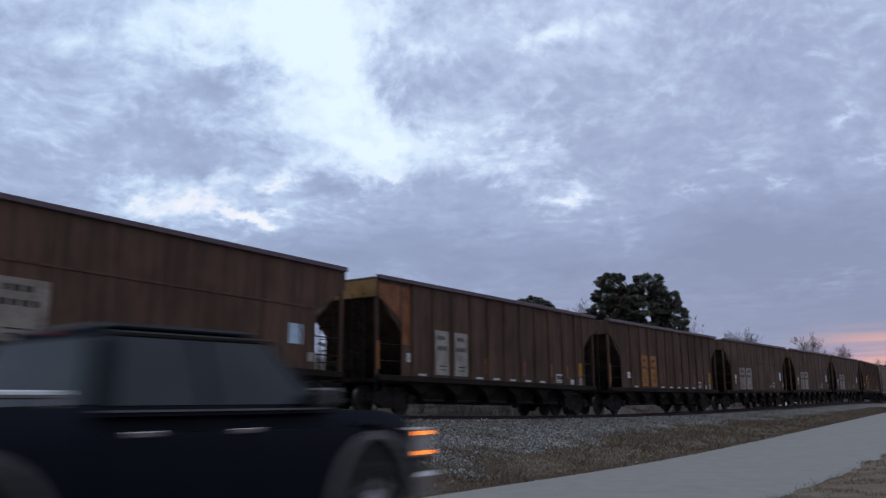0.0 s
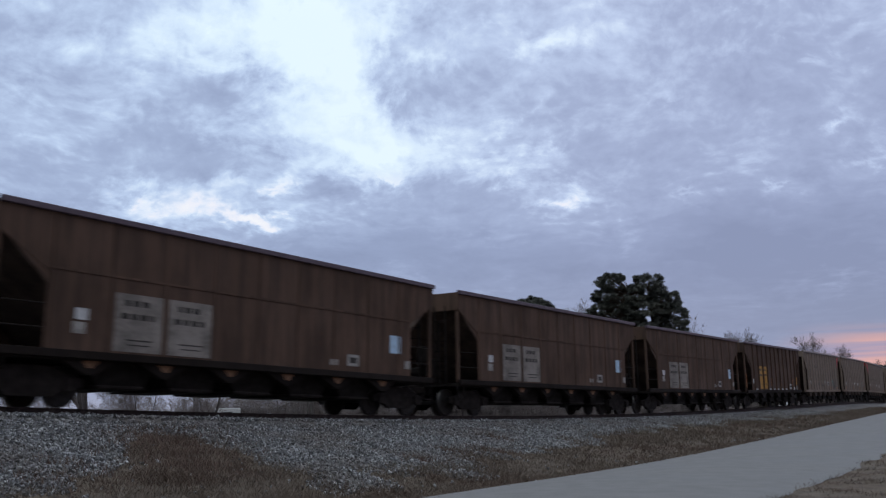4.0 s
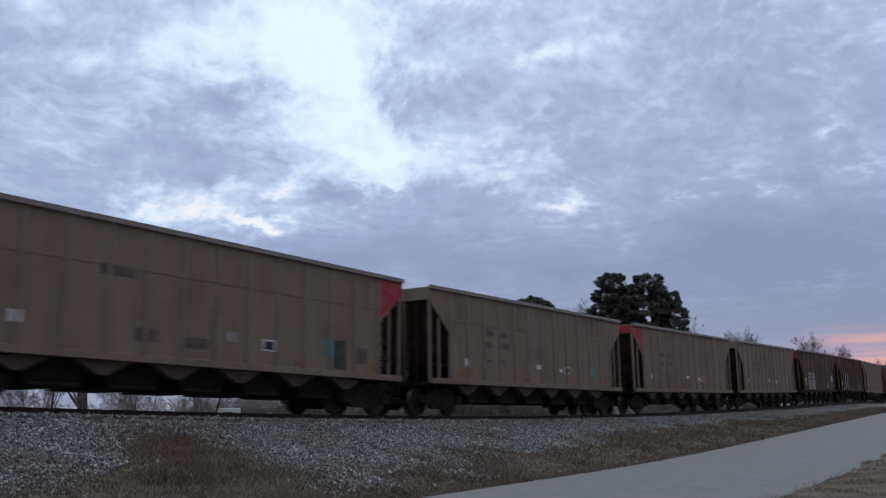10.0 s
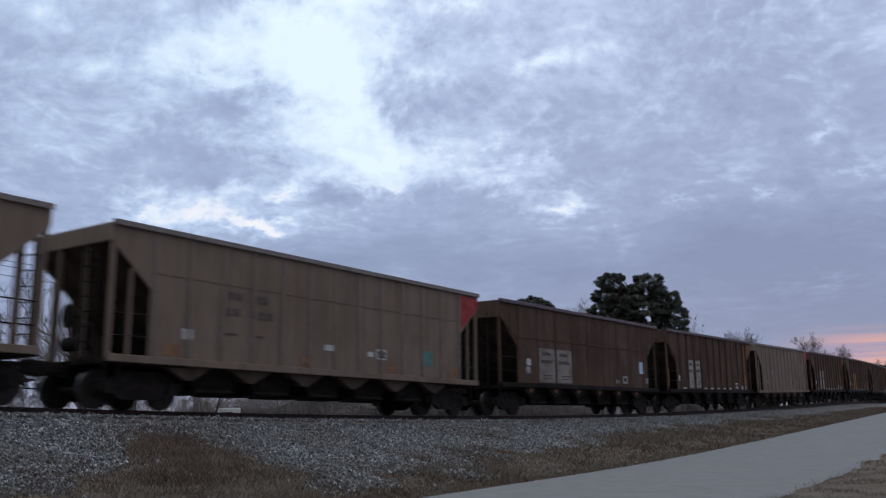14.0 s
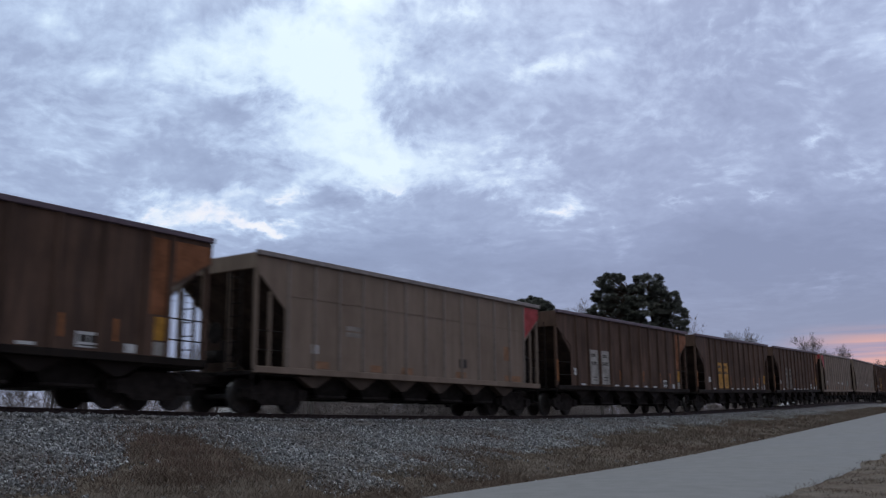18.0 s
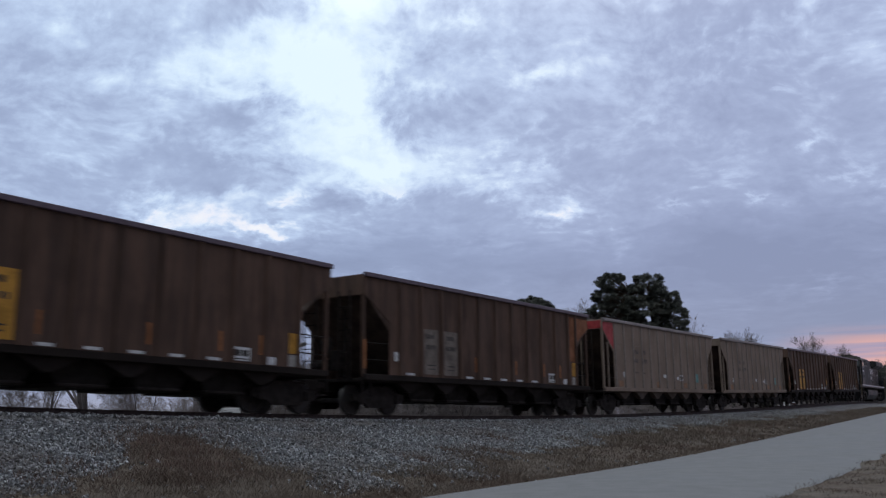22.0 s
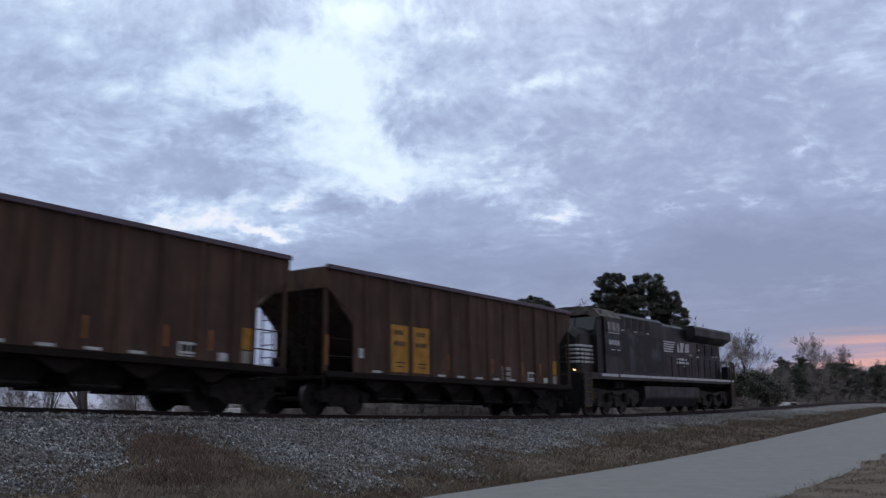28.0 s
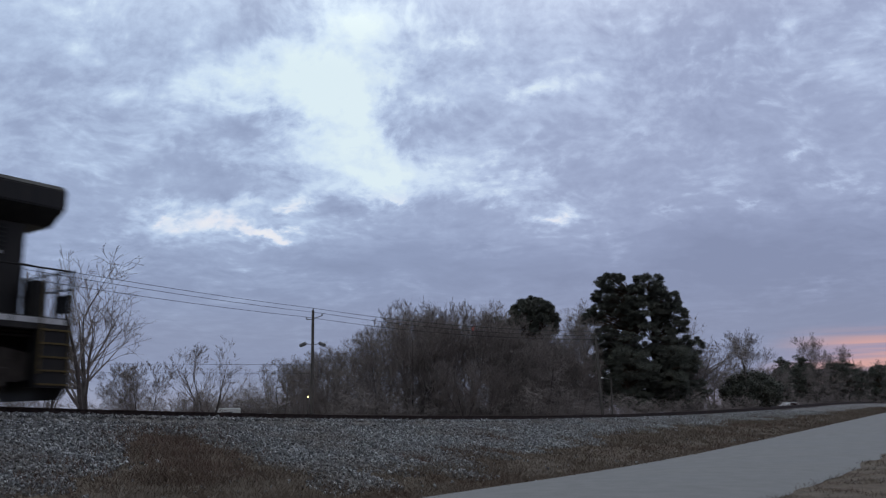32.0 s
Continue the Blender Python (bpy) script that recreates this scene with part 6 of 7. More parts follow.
tagged(new("thicket", thicket_stuff(4, [((-34, 64), (-16, 62), 3)], 160, 3.2)), "low scrub at the field edge", "thicket", kind="stuff")
tagged(new("thicket", thicket_stuff(5, [((-140, 200), (0, 230), 14), ((0, 230), (160, 300), 14)], 1700, 9.0)), "far leafless wood on the skyline", "thicket", kind="stuff")


def evergreen_bush():
    rng = random.Random(5)
    crown, stems = Bag(), Bag()
    for _ in range(420):
        d = Vector((rng.gauss(0, 1), rng.gauss(0, 1), rng.gauss(0, 1))).normalized()
        c = Vector((d.x * 3.1, d.y * 3.1, 2.2 + d.z * 2.0)) * rng.uniform(0.75, 1.0)
        if c.z > 0.1:
            needles(crown, rng, c, 0.62, 0.8, 40)
    for _ in range(9):
        a = rng.uniform(0, 6.28)
        stems.limb(Vector((0, 0, -0.2)), Vector((math.cos(a) * 1.6, math.sin(a) * 1.6, 2.6)), 0.10, 0.04, 5)
    t = thing("evergreen_bush", None, "large rounded dark evergreen bush", "bush")
    part("stems", stems.mesh("stems", PINEBARK), None, t)
    part("crown", crown.mesh("crown", NEEDLE), None, t)
    x, y = 36.4, 112
    t.matrix_basis = Matrix.Translation((x, y, ground_z(Vector((x, y)).dot(ALONG), Vector((x, y)).dot(AWAY)))) @ Matrix.Scale(1.12, 4)


evergreen_bush()


# ---------------------------------------------------------------- poles, wires and small things beyond the track
POLEWOOD = bark_material("weathered_pole_wood", (0.150, 0.136, 0.126), (0.096, 0.086, 0.080))
WIRE = plain("dark_cable", (0.03, 0.03, 0.033), 0.6, 0, 0.2)
LAMPGREY = plain("grey_lamp_metal", (0.20, 0.20, 0.21), 0.5, 0.5, 0.3)


def utility_pole(x, y, top, label, arms=True, floods=False, lean=0.0):
    g = ground_z(Vector((x, y)).dot(ALONG), Vector((x, y)).dot(AWAY))
    h = top - g
    pole = thing("utility_pole", Matrix.Translation((x, y, g)) @ Matrix.Rotation(radians(lean), 4, "Y"), label, "utility pole", "poles along the line")
    bm = bmesh.new()
    tube(bm, (0, 0, -0.5), (0, 0, h), 0.16, 10, 0.11)
    part("shaft", bm, POLEWOOD, pole)
    if arms:
        bm = bmesh.new()
        tube(bm, (0, 0, h - 0.7), (0.75, 0.05, h - 0.45), 0.035, 6)
        tube(bm, (0, 0, h - 0.75), (-0.55, 0.05, h - 0.75), 0.04, 6)
        part("bracket", bm, LAMPGREY, pole)
        for dx, dz in ((0.75, -0.45), (-0.55, -0.75), (0.0, 0.0)):
            bm = bmesh.new()
            lathe(bm, [(0.03, 0.0), (0.07, 0.04), (0.04, 0.09), (0.07, 0.13), (0.03, 0.2)], (dx, 0.05, h + dz), 8, "z")
            part("insulator", bm, LAMPGREY, pole)
    if floods:
        for s in (-1, 1):
            bm = bmesh.new()
            tube(bm, (0, 0, h - 2.9), (s * 0.75, -0.1, h - 2.75), 0.03, 6)
            part("lamp_arm", bm, LAMPGREY, pole)
            bm = bmesh.new()
            box(bm, -0.30, 0.30, -0.28, 0.12, -0.15, 0.15, 0.07, Matrix.Translation((s * 0.80, 0, h - 2.86)) @ Matrix.Rotation(radians(s * 22), 4, "Y"))
            part("flood_lamp", bm, LAMPGREY, pole, "grey floodlight head")
    return pole


utility_pole(-11.0, 78, 10.15, "wooden utility pole with two floodlight heads", True, True)
utility_pole(14.3, 86, 8.2, "wooden utility pole at the edge of the woods", True, False, -2.5)
utility_pole(-36.0, 31.4, 10.9, "wooden utility pole beside the line")
utility_pole(35.4, 110, 6.7, "thin leaning wooden pole", False, False, -3)


def lamp_post():
    x, y = 15.9, 90
    g = ground_z(Vector((x, y)).dot(ALONG), Vector((x, y)).dot(AWAY))
    t = thing("lamp_post", Matrix.Translation((x, y, g)), "grey lamp post with a short arm", "lamp post")
    bm = bmesh.new()
    tube(bm, (0, 0, -0.3), (0, 0, 4.6 - g), 0.09, 8, 0.07)
    part("post", bm, POLEWOOD, t)
    bm = bmesh.new()
    tube(bm, (0, 0, 4.5 - g), (-0.75, -0.1, 4.65 - g), 0.03, 6)
    part("arm", bm, LAMPGREY, t)
    bm = bmesh.new()
    lathe(bm, [(0.05, 0.12), (0.16, 0.08), (0.20, 0.0), (0.12, -0.08)], (-0.9, -0.1, 4.62 - g), 12, "z")
    part("lamp_head", bm, WHITE, t, "pale lamp head")


lamp_post()


def wires():
    w = thing("overhead_wires", label="three sagging overhead cables between poles", category="cable", kind="structure")
    ends = [((-36.0, 31.4), 10.9), ((-11.0, 78), 10.15), ((14.5, 88), 8.75), ((46, 137), 10.6)]
    for dx, dz in ((0.75, -0.25), (-0.55, -0.55), (0.0, 0.2)):
        for (a, za), (b, zb) in zip(ends, ends[1:]):
            bm = bmesh.new()
            last = None
            for i in range(17):
                f = i / 16
                p = Vector((a[0] + (b[0] - a[0]) * f + dx, a[1] + (b[1] - a[1]) * f + 0.05, za + (zb - za) * f + dz - 0.5 * 4 * f * (1 - f)))
                if last is not None:
                    tube(bm, last, p, 0.020, 4)
                last = p
            part("cable", bm, WIRE, w)
    for z, y in ((5.6, 78), (4.9, 78)):
        bm = bmesh.new()
        tube(bm, (-34, 74, z + 0.2), (-11.0, 78, z), 0.014, 4)
        part("cable", bm, WIRE, w)


wires()


def far_things():
    """A white trailer, a pale shed roof, parked cars and small lamps seen under the train."""
    def at(x, y): return ground_z(Vector((x, y)).dot(ALONG), Vector((x, y)).dot(AWAY))
    x, y = -23.0, 100
    t = thing("white_trailer", Matrix.Translation((x, y, at(x, y))) @ Matrix.Rotation(0.2, 4, "Z"), "small white box trailer in the field", "trailer")
    part("box", boxes((-1.3, 1.3, -0.9, 0.9, 0.55, 2.0), bevel=0.05), WHITE, t)
    part("window", boxes((-0.6, 0.5, -0.92, -0.89, 1.1, 1.6)), GLASS_DARK, t)
    bm = bmesh.new()
    for s in (-1, 1):
        lathe(bm, [(0.30, s * 0.85), (0.30, s * 0.70)], (0, 0, 0.30), 14)
    part("wheels", bm, RUBBER, t)
    part("drawbar", boxes((1.3, 2.2, -0.06, 0.06, 0.5, 0.6)), GRIME, t)
    x, y = -19.5, 102
    t = thing("storage_tank", Matrix.Translation((x, y, at(x, y))), "small pale rounded tank in the field", "tank")
    bm = bmesh.new()
    lathe(bm, [(0.1, -0.75), (0.5, -0.65), (0.55, 0.65), (0.1, 0.75)], (0, 0, 0.85), 16, "x")
    part("vessel", bm, WHITE, t)
    part("cradle", boxes((-0.5, -0.35, -0.4, 0.4, 0, 0.5), (0.35, 0.5, -0.4, 0.4, 0, 0.5)), GRIME, t)
    for x, y in ((54.8, 150), (84.0, 178)):
        c = thing("parked_car", Matrix.Translation((x, y, at(x, y))) @ Matrix.Rotation(0.5, 4, "Z"), "distant pale parked car among trees", "car", "parked cars")
        bm = bmesh.new()
        prism(bm, [(-2.2, 0.35), (-2.2, 0.95), (-1.5, 1.0), (-0.9, 1.45), (0.6, 1.45), (1.2, 1.0), (2.1, 0.85), (2.2, 0.35)], -0.85, 0.85, "y", 0.05)
        part("body", bm, WHITE, c)
        part("side_window", boxes((-1.0, 0.7, -0.865, -0.855, 1.02, 1.36)), CARGLASS, c)
        for q in (-1.35, 1.35):
            bm = bmesh.new()
            lathe(bm, [(0.32, -0.88), (0.32, 0.88)], (q, 0, 0.32), 14)
            part("wheel", bm, RUBBER, c)
    x, y = -11.25, 77.4
    t = thing("yard_lamp", Matrix.Translation((x, y, at(x, y))), "small lit yellow lamp on a post", "lamp")
    bm = bmesh.new()
    tube(bm, (0, 0, 0), (0, 0, 2.85 - at(x, y)), 0.05, 8)
    part("post", bm, POLEWOOD, t)
    bm = bmesh.new()
    bmesh.ops.create_icosphere(bm, subdivisions=2, radius=0.075, matrix=Matrix.Translation((0, 0, 2.95 - at(x, y))))
    part("bulb", bm, YARDLIGHT, t)
    x, y = 3.0, 96
    t = thing("beacon_mast", Matrix.Translation((x, y, at(x, y))), "thin mast with a dim red beacon", "mast")
    bm = bmesh.new()
    tube(bm, (0, 0, 0), (0, 0, 10.0 - at(x, y)), 0.06, 6, 0.03)
    part("mast", bm, LAMPGREY, t)
    bm = bmesh.new()
    bmesh.ops.create_icosphere(bm, subdivisions=2, radius=0.22, matrix=Matrix.Translation((0, 0, 10.1 - at(x, y))))
    part("beacon", bm, BEACON, t)


YARDLIGHT = glow("lit_yard_lamp", (1.0, 0.72, 0.28), 3.0)
BEACON = glow("dim_red_beacon", (0.8, 0.05, 0.04), 0.25)
far_things()


# ---------------------------------------------------------------- dry grass
def grass_material():
    k = Nodes("dry_grass_blades")
    isl = k.add("ShaderNodeNewGeometry").outputs["Random Per Island"]
    n = k.noise(k.coords("Object"), 0.45, 3)
    c = k.mix(isl, (0.128, 0.100, 0.078), (0.190, 0.152, 0.122))
    c = k.mix(k.math("MULTIPLY", k.range(n, 0.46, 0.66), 0.75), c, (0.125, 0.086, 0.066))
    return k.done(c, 0.9, 0, 0.15)


GRASS = grass_material()


def dry_grass():
    rng = random.Random(8)
    bag = Bag()
    made = 0
    while made < 34000:
        far_off = rng.random() < 0.10
        u = 60 + 110 * rng.random() if far_off else 4 + 75 * rng.random() ** 1.6
        rl, tl = road_left(u), track_lat(u)
        if far_off or rng.random() < 0.86:
            f = rng.random() ** 1.3
            lat = rl - 0.02 + f * (tl - 2.4 - rl)
            g = (lat - rl) / (tl - 1.9 - rl)
            over = over_edge(u, g, lat)
            if over > 0.05 and rng.random() > 0.05:
                continue
        else:
            lat = rl - ROAD_W - rng.random() * 3.0
            if noise.noise((u * 0.8, lat * 0.8, 5)) < -0.05:
                continue
        made += 1
        p = ALONG * u + AWAY * lat
        z = ground_z(u, lat)
        tall = 0.06 + 0.09 * max(0, noise.noise((u * 0.5, lat * 0.5, 9)) + 0.3) if lat > rl + 0.5 else 0.05
        near = u < 20
        for _ in range(9 if near else 5):
            h = tall * rng.uniform(0.5, 2.2)
            a = Vector((p.x + rng.gauss(0, 0.09), p.y + rng.gauss(0, 0.09), z - 0.01))
            w = Vector((rng.uniform(-1, 1), rng.uniform(-1, 1), 0)).normalized() * (rng.uniform(0.003, 0.007) if near else rng.uniform(0.006, 0.013) * (3.0 if far_off else 1.0))
            bag.tri(a - w, a + w, a + Vector((rng.gauss(0, 0.7) * h, rng.gauss(0, 0.7) * h, h * rng.uniform(0.4, 1.0))))
    return bag.mesh("dry_grass", GRASS)


def weed_material():
    k = Nodes("reddish_dead_weeds")
    isl = k.add("ShaderNodeNewGeometry").outputs["Random Per Island"]
    return k.done(k.mix(isl, (0.112, 0.078, 0.064), (0.205, 0.142, 0.115)), 0.9, 0, 0.15)


def dead_weeds():
    """Taller reddish stalks in the patch that has grown up the bank, and a few clumps beside it."""
    rng = random.Random(15)
    bag = Bag()
    for _ in range(1700):
        f = rng.uniform(0.30, 0.88)
        u = 10.7 + 4.4 * (f - 0.55) + rng.gauss(0, 0.75)
        if rng.random() < 0.25:
            u, f = rng.choice(((15.5, 0.36), (17.8, 0.45), (8.2, 0.50), (7.2, 0.44), (22.0, 0.62), (19.2, 0.42)))
            u, f = u + rng.gauss(0, 0.22), f + rng.gauss(0, 0.04)
        rl, tl = road_left(u), track_lat(u)
        lat = rl + f * (tl - 1.9 - rl)
        p = ALONG * u + AWAY * lat
        z = max(ground_z(u, lat), ballast_top(u, lat)) - 0.02
        for _k in range(5):
            h = rng.uniform(0.05, 0.16)
            a = Vector((p.x + rng.uniform(-0.08, 0.08), p.y + rng.uniform(-0.08, 0.08), z))
            w = Vector((rng.uniform(-1, 1), rng.uniform(-1, 1), 0)).normalized() * rng.uniform(0.005, 0.011)
            bag.tri(a - w, a + w, a + Vector((rng.uniform(-0.8, 0.8) * h, rng.uniform(-0.8, 0.8) * h, h)))
    return bag.mesh("dead_weeds", weed_material())


tagged(new("dead_weeds", dead_weeds()), "reddish brown dead weeds on the ballast bank", "weeds", kind="stuff")
tagged(new("dry_grass", dry_grass()), "short dry brown winter grass on the bank", "grass", kind="stuff")


# ---------------------------------------------------------------- sky
DECK = 150.0
BRIGHT = [(-0.154, 0.465, 0.187, 0.111, -1, 0.25), (-0.247, 0.342, 0.095, 0.046, -1, 0.05), (-0.116, 0.556, 0.164, 0.093, -1, 0.22), (0.015, 0.518, 0.072, 0.028, 9, 0.12),
          (-0.137, 0.403, 0.122, 0.108, -1, 0.2), (-0.111, 0.346, 0.101, 0.093, -16, 0.22), (-0.08, 0.298, 0.113, 0.055, -1, 0.22), (-0.231, 0.459, 0.149, 0.09, -16, 0.15),
          (-0.314, 0.44, 0.129, 0.069, -1, 0.06), (-0.177, 0.328, 0.095, 0.059, -1, 0.12), (-0.007, 0.312, 0.126, 0.059, -1, 0.11), (0.036, 0.285, 0.125, 0.036, -1, 0.07),
          (-0.219, 0.225, 0.081, 0.024, -7, 0.28), (-0.285, 0.241, 0.093, 0.032, 14, 0.14), (-0.335, 0.256, 0.069, 0.029, -1, 0.12), (-0.183, 0.265, 0.094, 0.029, 19, 0.16),
          (-0.255, 0.269, 0.081, 0.026, 9, 0.08), (-0.368, 0.233, 0.075, 0.035, -1, 0.06)]
WISPS = [(-0.411, 0.435, 0.077, 0.048, -1, 0.09), (-0.49, 0.376, 0.076, 0.034, -1, 0.04), (-0.359, 0.354, 0.057, 0.027, -1, 0.05), (0.142, 0.432, 0.071, 0.026, 11, 0.17),
          (-0.019, 0.407, 0.048, 0.027, -1, 0.1), (0.064, 0.331, 0.038, 0.018, -1, 0.1), (0.135, 0.244, 0.053, 0.024, 14, 0.13), (0.074, 0.268, 0.044, 0.018, -1, 0.11),
          (-0.067, 0.27, 0.044, 0.018, 9, 0.1), (0.456, 0.333, 0.038, 0.021, 24, 0.11), (0.378, 0.249, 0.044, 0.019, 24, 0.09), (0.279, 0.253, 0.05, 0.013, -1, 0.08),
          (0.476, 0.292, 0.056, 0.018, 7, 0.09), (0.432, 0.151, 0.122, 0.012, 12, 0.1), (0.112, 0.304, 0.031, 0.018, -1, 0.08), (0.354, 0.424, 0.077, 0.041, -1, 0.04)]
DARK = [(-0.331, 0.31, 0.189, 0.082, -9, -0.045), (-0.432, 0.264, 0.156, 0.07, -1, -0.03), (-0.245, 0.39, 0.089, 0.03, -1, -0.1), (-0.162, 0.377, 0.07, 0.019, -1, -0.09),
          (0.145, 0.346, 0.209, 0.073, -1, -0.05), (0.431, 0.429, 0.205, 0.13, -1, -0.05), (0.022, 0.188, 0.401, 0.068, -1, -0.07), (-0.201, 0.253, 0.053, 0.029, -1, -0.11),
          (-0.114, 0.249, 0.069, 0.029, -1, -0.11), (0.011, 0.254, 0.106, 0.029, -1, -0.06), (-0.051, 0.429, 0.051, 0.082, -1, -0.08), (-0.035, 0.355, 0.051, 0.07, -1, -0.08),
          (-0.259, 0.523, 0.17, 0.064, -1, -0.06), (0.342, 0.528, 0.326, 0.085, -1, -0.04), (0.337, 0.197, 0.259, 0.105, -1, -0.11), (-0.113, 0.196, 0.185, 0.037, -1, -0.05),
          (0.263, 0.299, 0.157, 0.059, -1, -0.02)]


def cloud_material():
    """Evening overcast: grey-blue cloud with a bright gap, paler and pinker low in the west."""
    k = Nodes("evening_clouds")
    p = k.coords("Object")
    q = k.mapped(p, (1 / DECK, 1 / DECK, 0))
    x, y, z = k.split(q)
    m = k.add("ShaderNodeVectorMath", operation="LENGTH")
    k.put(m.inputs[0], q)
    far = k.math("MAXIMUM", m.outputs["Value"], 0.02)
    az = k.math("ARCTAN2", x, y)
    out = k.math("LOGARITHM", far, math.e)
    cv = k.add("ShaderNodeCombineXYZ")
    k.put(cv.inputs[0], k.math("MULTIPLY", az, 3.0))
    k.put(cv.inputs[1], out)
    c = cv.outputs[0]
    warp = k.add("ShaderNodeTexNoise")
    k.put(warp.inputs["Vector"], c)
    warp.inputs["Scale"].default_value, warp.inputs["Detail"].default_value = 1.7, 3
    wv = k.add("ShaderNodeVectorMath", operation="MULTIPLY_ADD")
    k.put(wv.inputs[0], warp.outputs["Color"])
    wv.inputs[1].default_value = (0.26, 0.20, 0)
    k.put(wv.inputs[2], c)
    w = wv.outputs[0]
    big = k.noise(k.mapped(w, loc=(3.1, 1.7, 0)), 1.25, 3, 0.5)
    puff = k.noise(k.mapped(w, loc=(0.4, 5.2, 0)), 3.0, 5, 0.52)
    wisp = k.noise(k.mapped(w, (0.9, 1.35, 1), (7, 3, 0)), 9.0, 5, 0.52)
    sm = k.add("ShaderNodeTexVoronoi", feature="SMOOTH_F1")
    k.put(sm.inputs["Vector"], k.mapped(wv.outputs[0], (0.8, 1.5, 1), (2, 9, 0)))
    sm.inputs["Scale"].default_value, sm.inputs["Smoothness"].default_value = 7.0, 0.6
    cell = k.range(sm.outputs["Distance"], 0.15, 0.65, 1.0, 0.0)
    # the cloud masses, gaps and lit rims, by where they stand: (across, up, half width, half height, tilt, gain)
    ahead = k.math("MAXIMUM", y, 0.05)
    fv = k.add("ShaderNodeCombineXYZ")
    k.put(fv.inputs[0], k.math("DIVIDE", x, ahead))
    k.put(fv.inputs[1], k.math("DIVIDE", 1.0, ahead))
    frill = k.add("ShaderNodeTexNoise")
    k.put(frill.inputs["Vector"], w)
    frill.inputs["Scale"].default_value, frill.inputs["Detail"].default_value, frill.inputs["Roughness"].default_value = 6.5, 5, 0.62
    ruffled = k.add("ShaderNodeVectorMath", operation="MULTIPLY_ADD")
    k.put(ruffled.inputs[0], frill.outputs["Color"])
    ruffled.inputs[1].default_value = (0.15, 0.085, 0)
    ruffled.inputs[2].default_value = (-0.075, -0.0425, 0)
    shifted = k.add("ShaderNodeVectorMath", operation="ADD")
    k.put(shifted.inputs[0], fv.outputs[0])
    k.put(shifted.inputs[1], ruffled.outputs[0])
    fs = shifted.outputs[0]

    def masses(rows, total, strength):
        for u0, v0, a, b, tilt, gain in rows:
            m = k.add("ShaderNodeMapping", vector_type="TEXTURE")
            k.put(m.inputs[0], fs)
            m.inputs[1].default_value, m.inputs[2].default_value, m.inputs[3].default_value = (u0, v0, 0), (0, 0, radians(tilt)), (a, b, 1)
            g = k.add("ShaderNodeTexGradient", gradient_type="QUADRATIC_SPHERE")
            k.put(g.inputs[0], m.outputs[0])
            total = k.math("MULTIPLY_ADD", g.outputs["Fac"], gain * strength, total)
        return total
    placed = masses(WISPS, masses(DARK, masses(BRIGHT, 0.0, 1.75), 1.2), 1.5)
    lit = k.math("ADD", 0.535, placed)
    rim = k.range(placed, 0.02, 0.22)
    lit = k.math("ADD", lit, k.math("MULTIPLY", k.math("SUBTRACT", puff, 0.5), 0.18))
    lit = k.math("ADD", lit, k.math("MULTIPLY", k.math("SUBTRACT", wisp, 0.5), 0.17))
    lit = k.math("ADD", lit, k.math("MULTIPLY", k.math("SUBTRACT", big, 0.5), 0.10))
    lit = k.math("ADD", lit, k.math("MULTIPLY", k.math("MULTIPLY", k.math("SUBTRACT", wisp, 0.5), rim), 0.25))
    crumb = k.noise(k.mapped(w, (0.9, 1.2, 1), (1, 6, 0)), 24.0, 4, 0.55)
    fringe = k.math("MULTIPLY", k.range(placed, -0.10, 0.05), k.range(placed, 0.42, 0.22))
    lit = k.math("ADD", lit, k.math("MULTIPLY", k.math("SUBTRACT", crumb, 0.5), k.math("MULTIPLY_ADD", fringe, 0.20, 0.035)))
    lit = k.math("ADD", lit, k.math("MULTIPLY", k.math("MULTIPLY", k.range(crumb, 0.56, 0.72), k.range(puff, 0.50, 0.62)), 0.03))
    lit = k.math("ADD", lit, k.math("MULTIPLY", k.math("SUBTRACT", cell, 0.5), -0.03))
    spark = k.noise(k.mapped(w, (0.7, 1.5, 1), (4, 8, 0)), 11.0, 3, 0.5)
    lit = k.math("ADD", lit, k.math("MULTIPLY", k.math("MULTIPLY", k.range(spark, 0.46, 0.76), k.range(puff, 0.42, 0.66)), 0.10))
    veil = k.math("MULTIPLY", k.range(az, -0.12, -0.40), k.range(out, 0.2, 1.3, 1.0, 0.2))
    lit = k.math("ADD", lit, k.math("MULTIPLY", veil, 0.11))
    lit = k.math("ADD", lit, k.math("MULTIPLY", k.math("MULTIPLY", k.range(az, 0.10, 0.42), k.range(out, 1.15, 1.6)), -0.10))
    lit = k.math("ADD", lit, k.math("MULTIPLY", k.math("MULTIPLY", k.range(az, -0.20, 0.02), k.range(az, 0.34, 0.18)), k.math("MULTIPLY", k.range(out, 1.2, 0.85), 0.055)))
    lit = k.math("SUBTRACT", lit, k.math("MULTIPLY", k.range(out, 1.35, 1.9), 0.13))
    ramp = k.add("ShaderNodeValToRGB")
    els = ramp.color_ramp.elements
    stops = [(0.28, (0.258, 0.314, 0.474)), (0.42, (0.308, 0.375, 0.556)), (0.52, (0.374, 0.456, 0.655)), (0.62, (0.506, 0.622, 0.84)), (0.74, (0.67, 0.81, 0.98)), (0.92, (0.80, 0.94, 1.0))]
    while len(els) < len(stops):
        els.new(0.5)
    for e, (pos, col) in zip(els, stops):
        e.position, e.color = pos, (*col, 1)
    k.put(ramp.inputs[0], lit)
    side = k.math("DIVIDE", x, far)
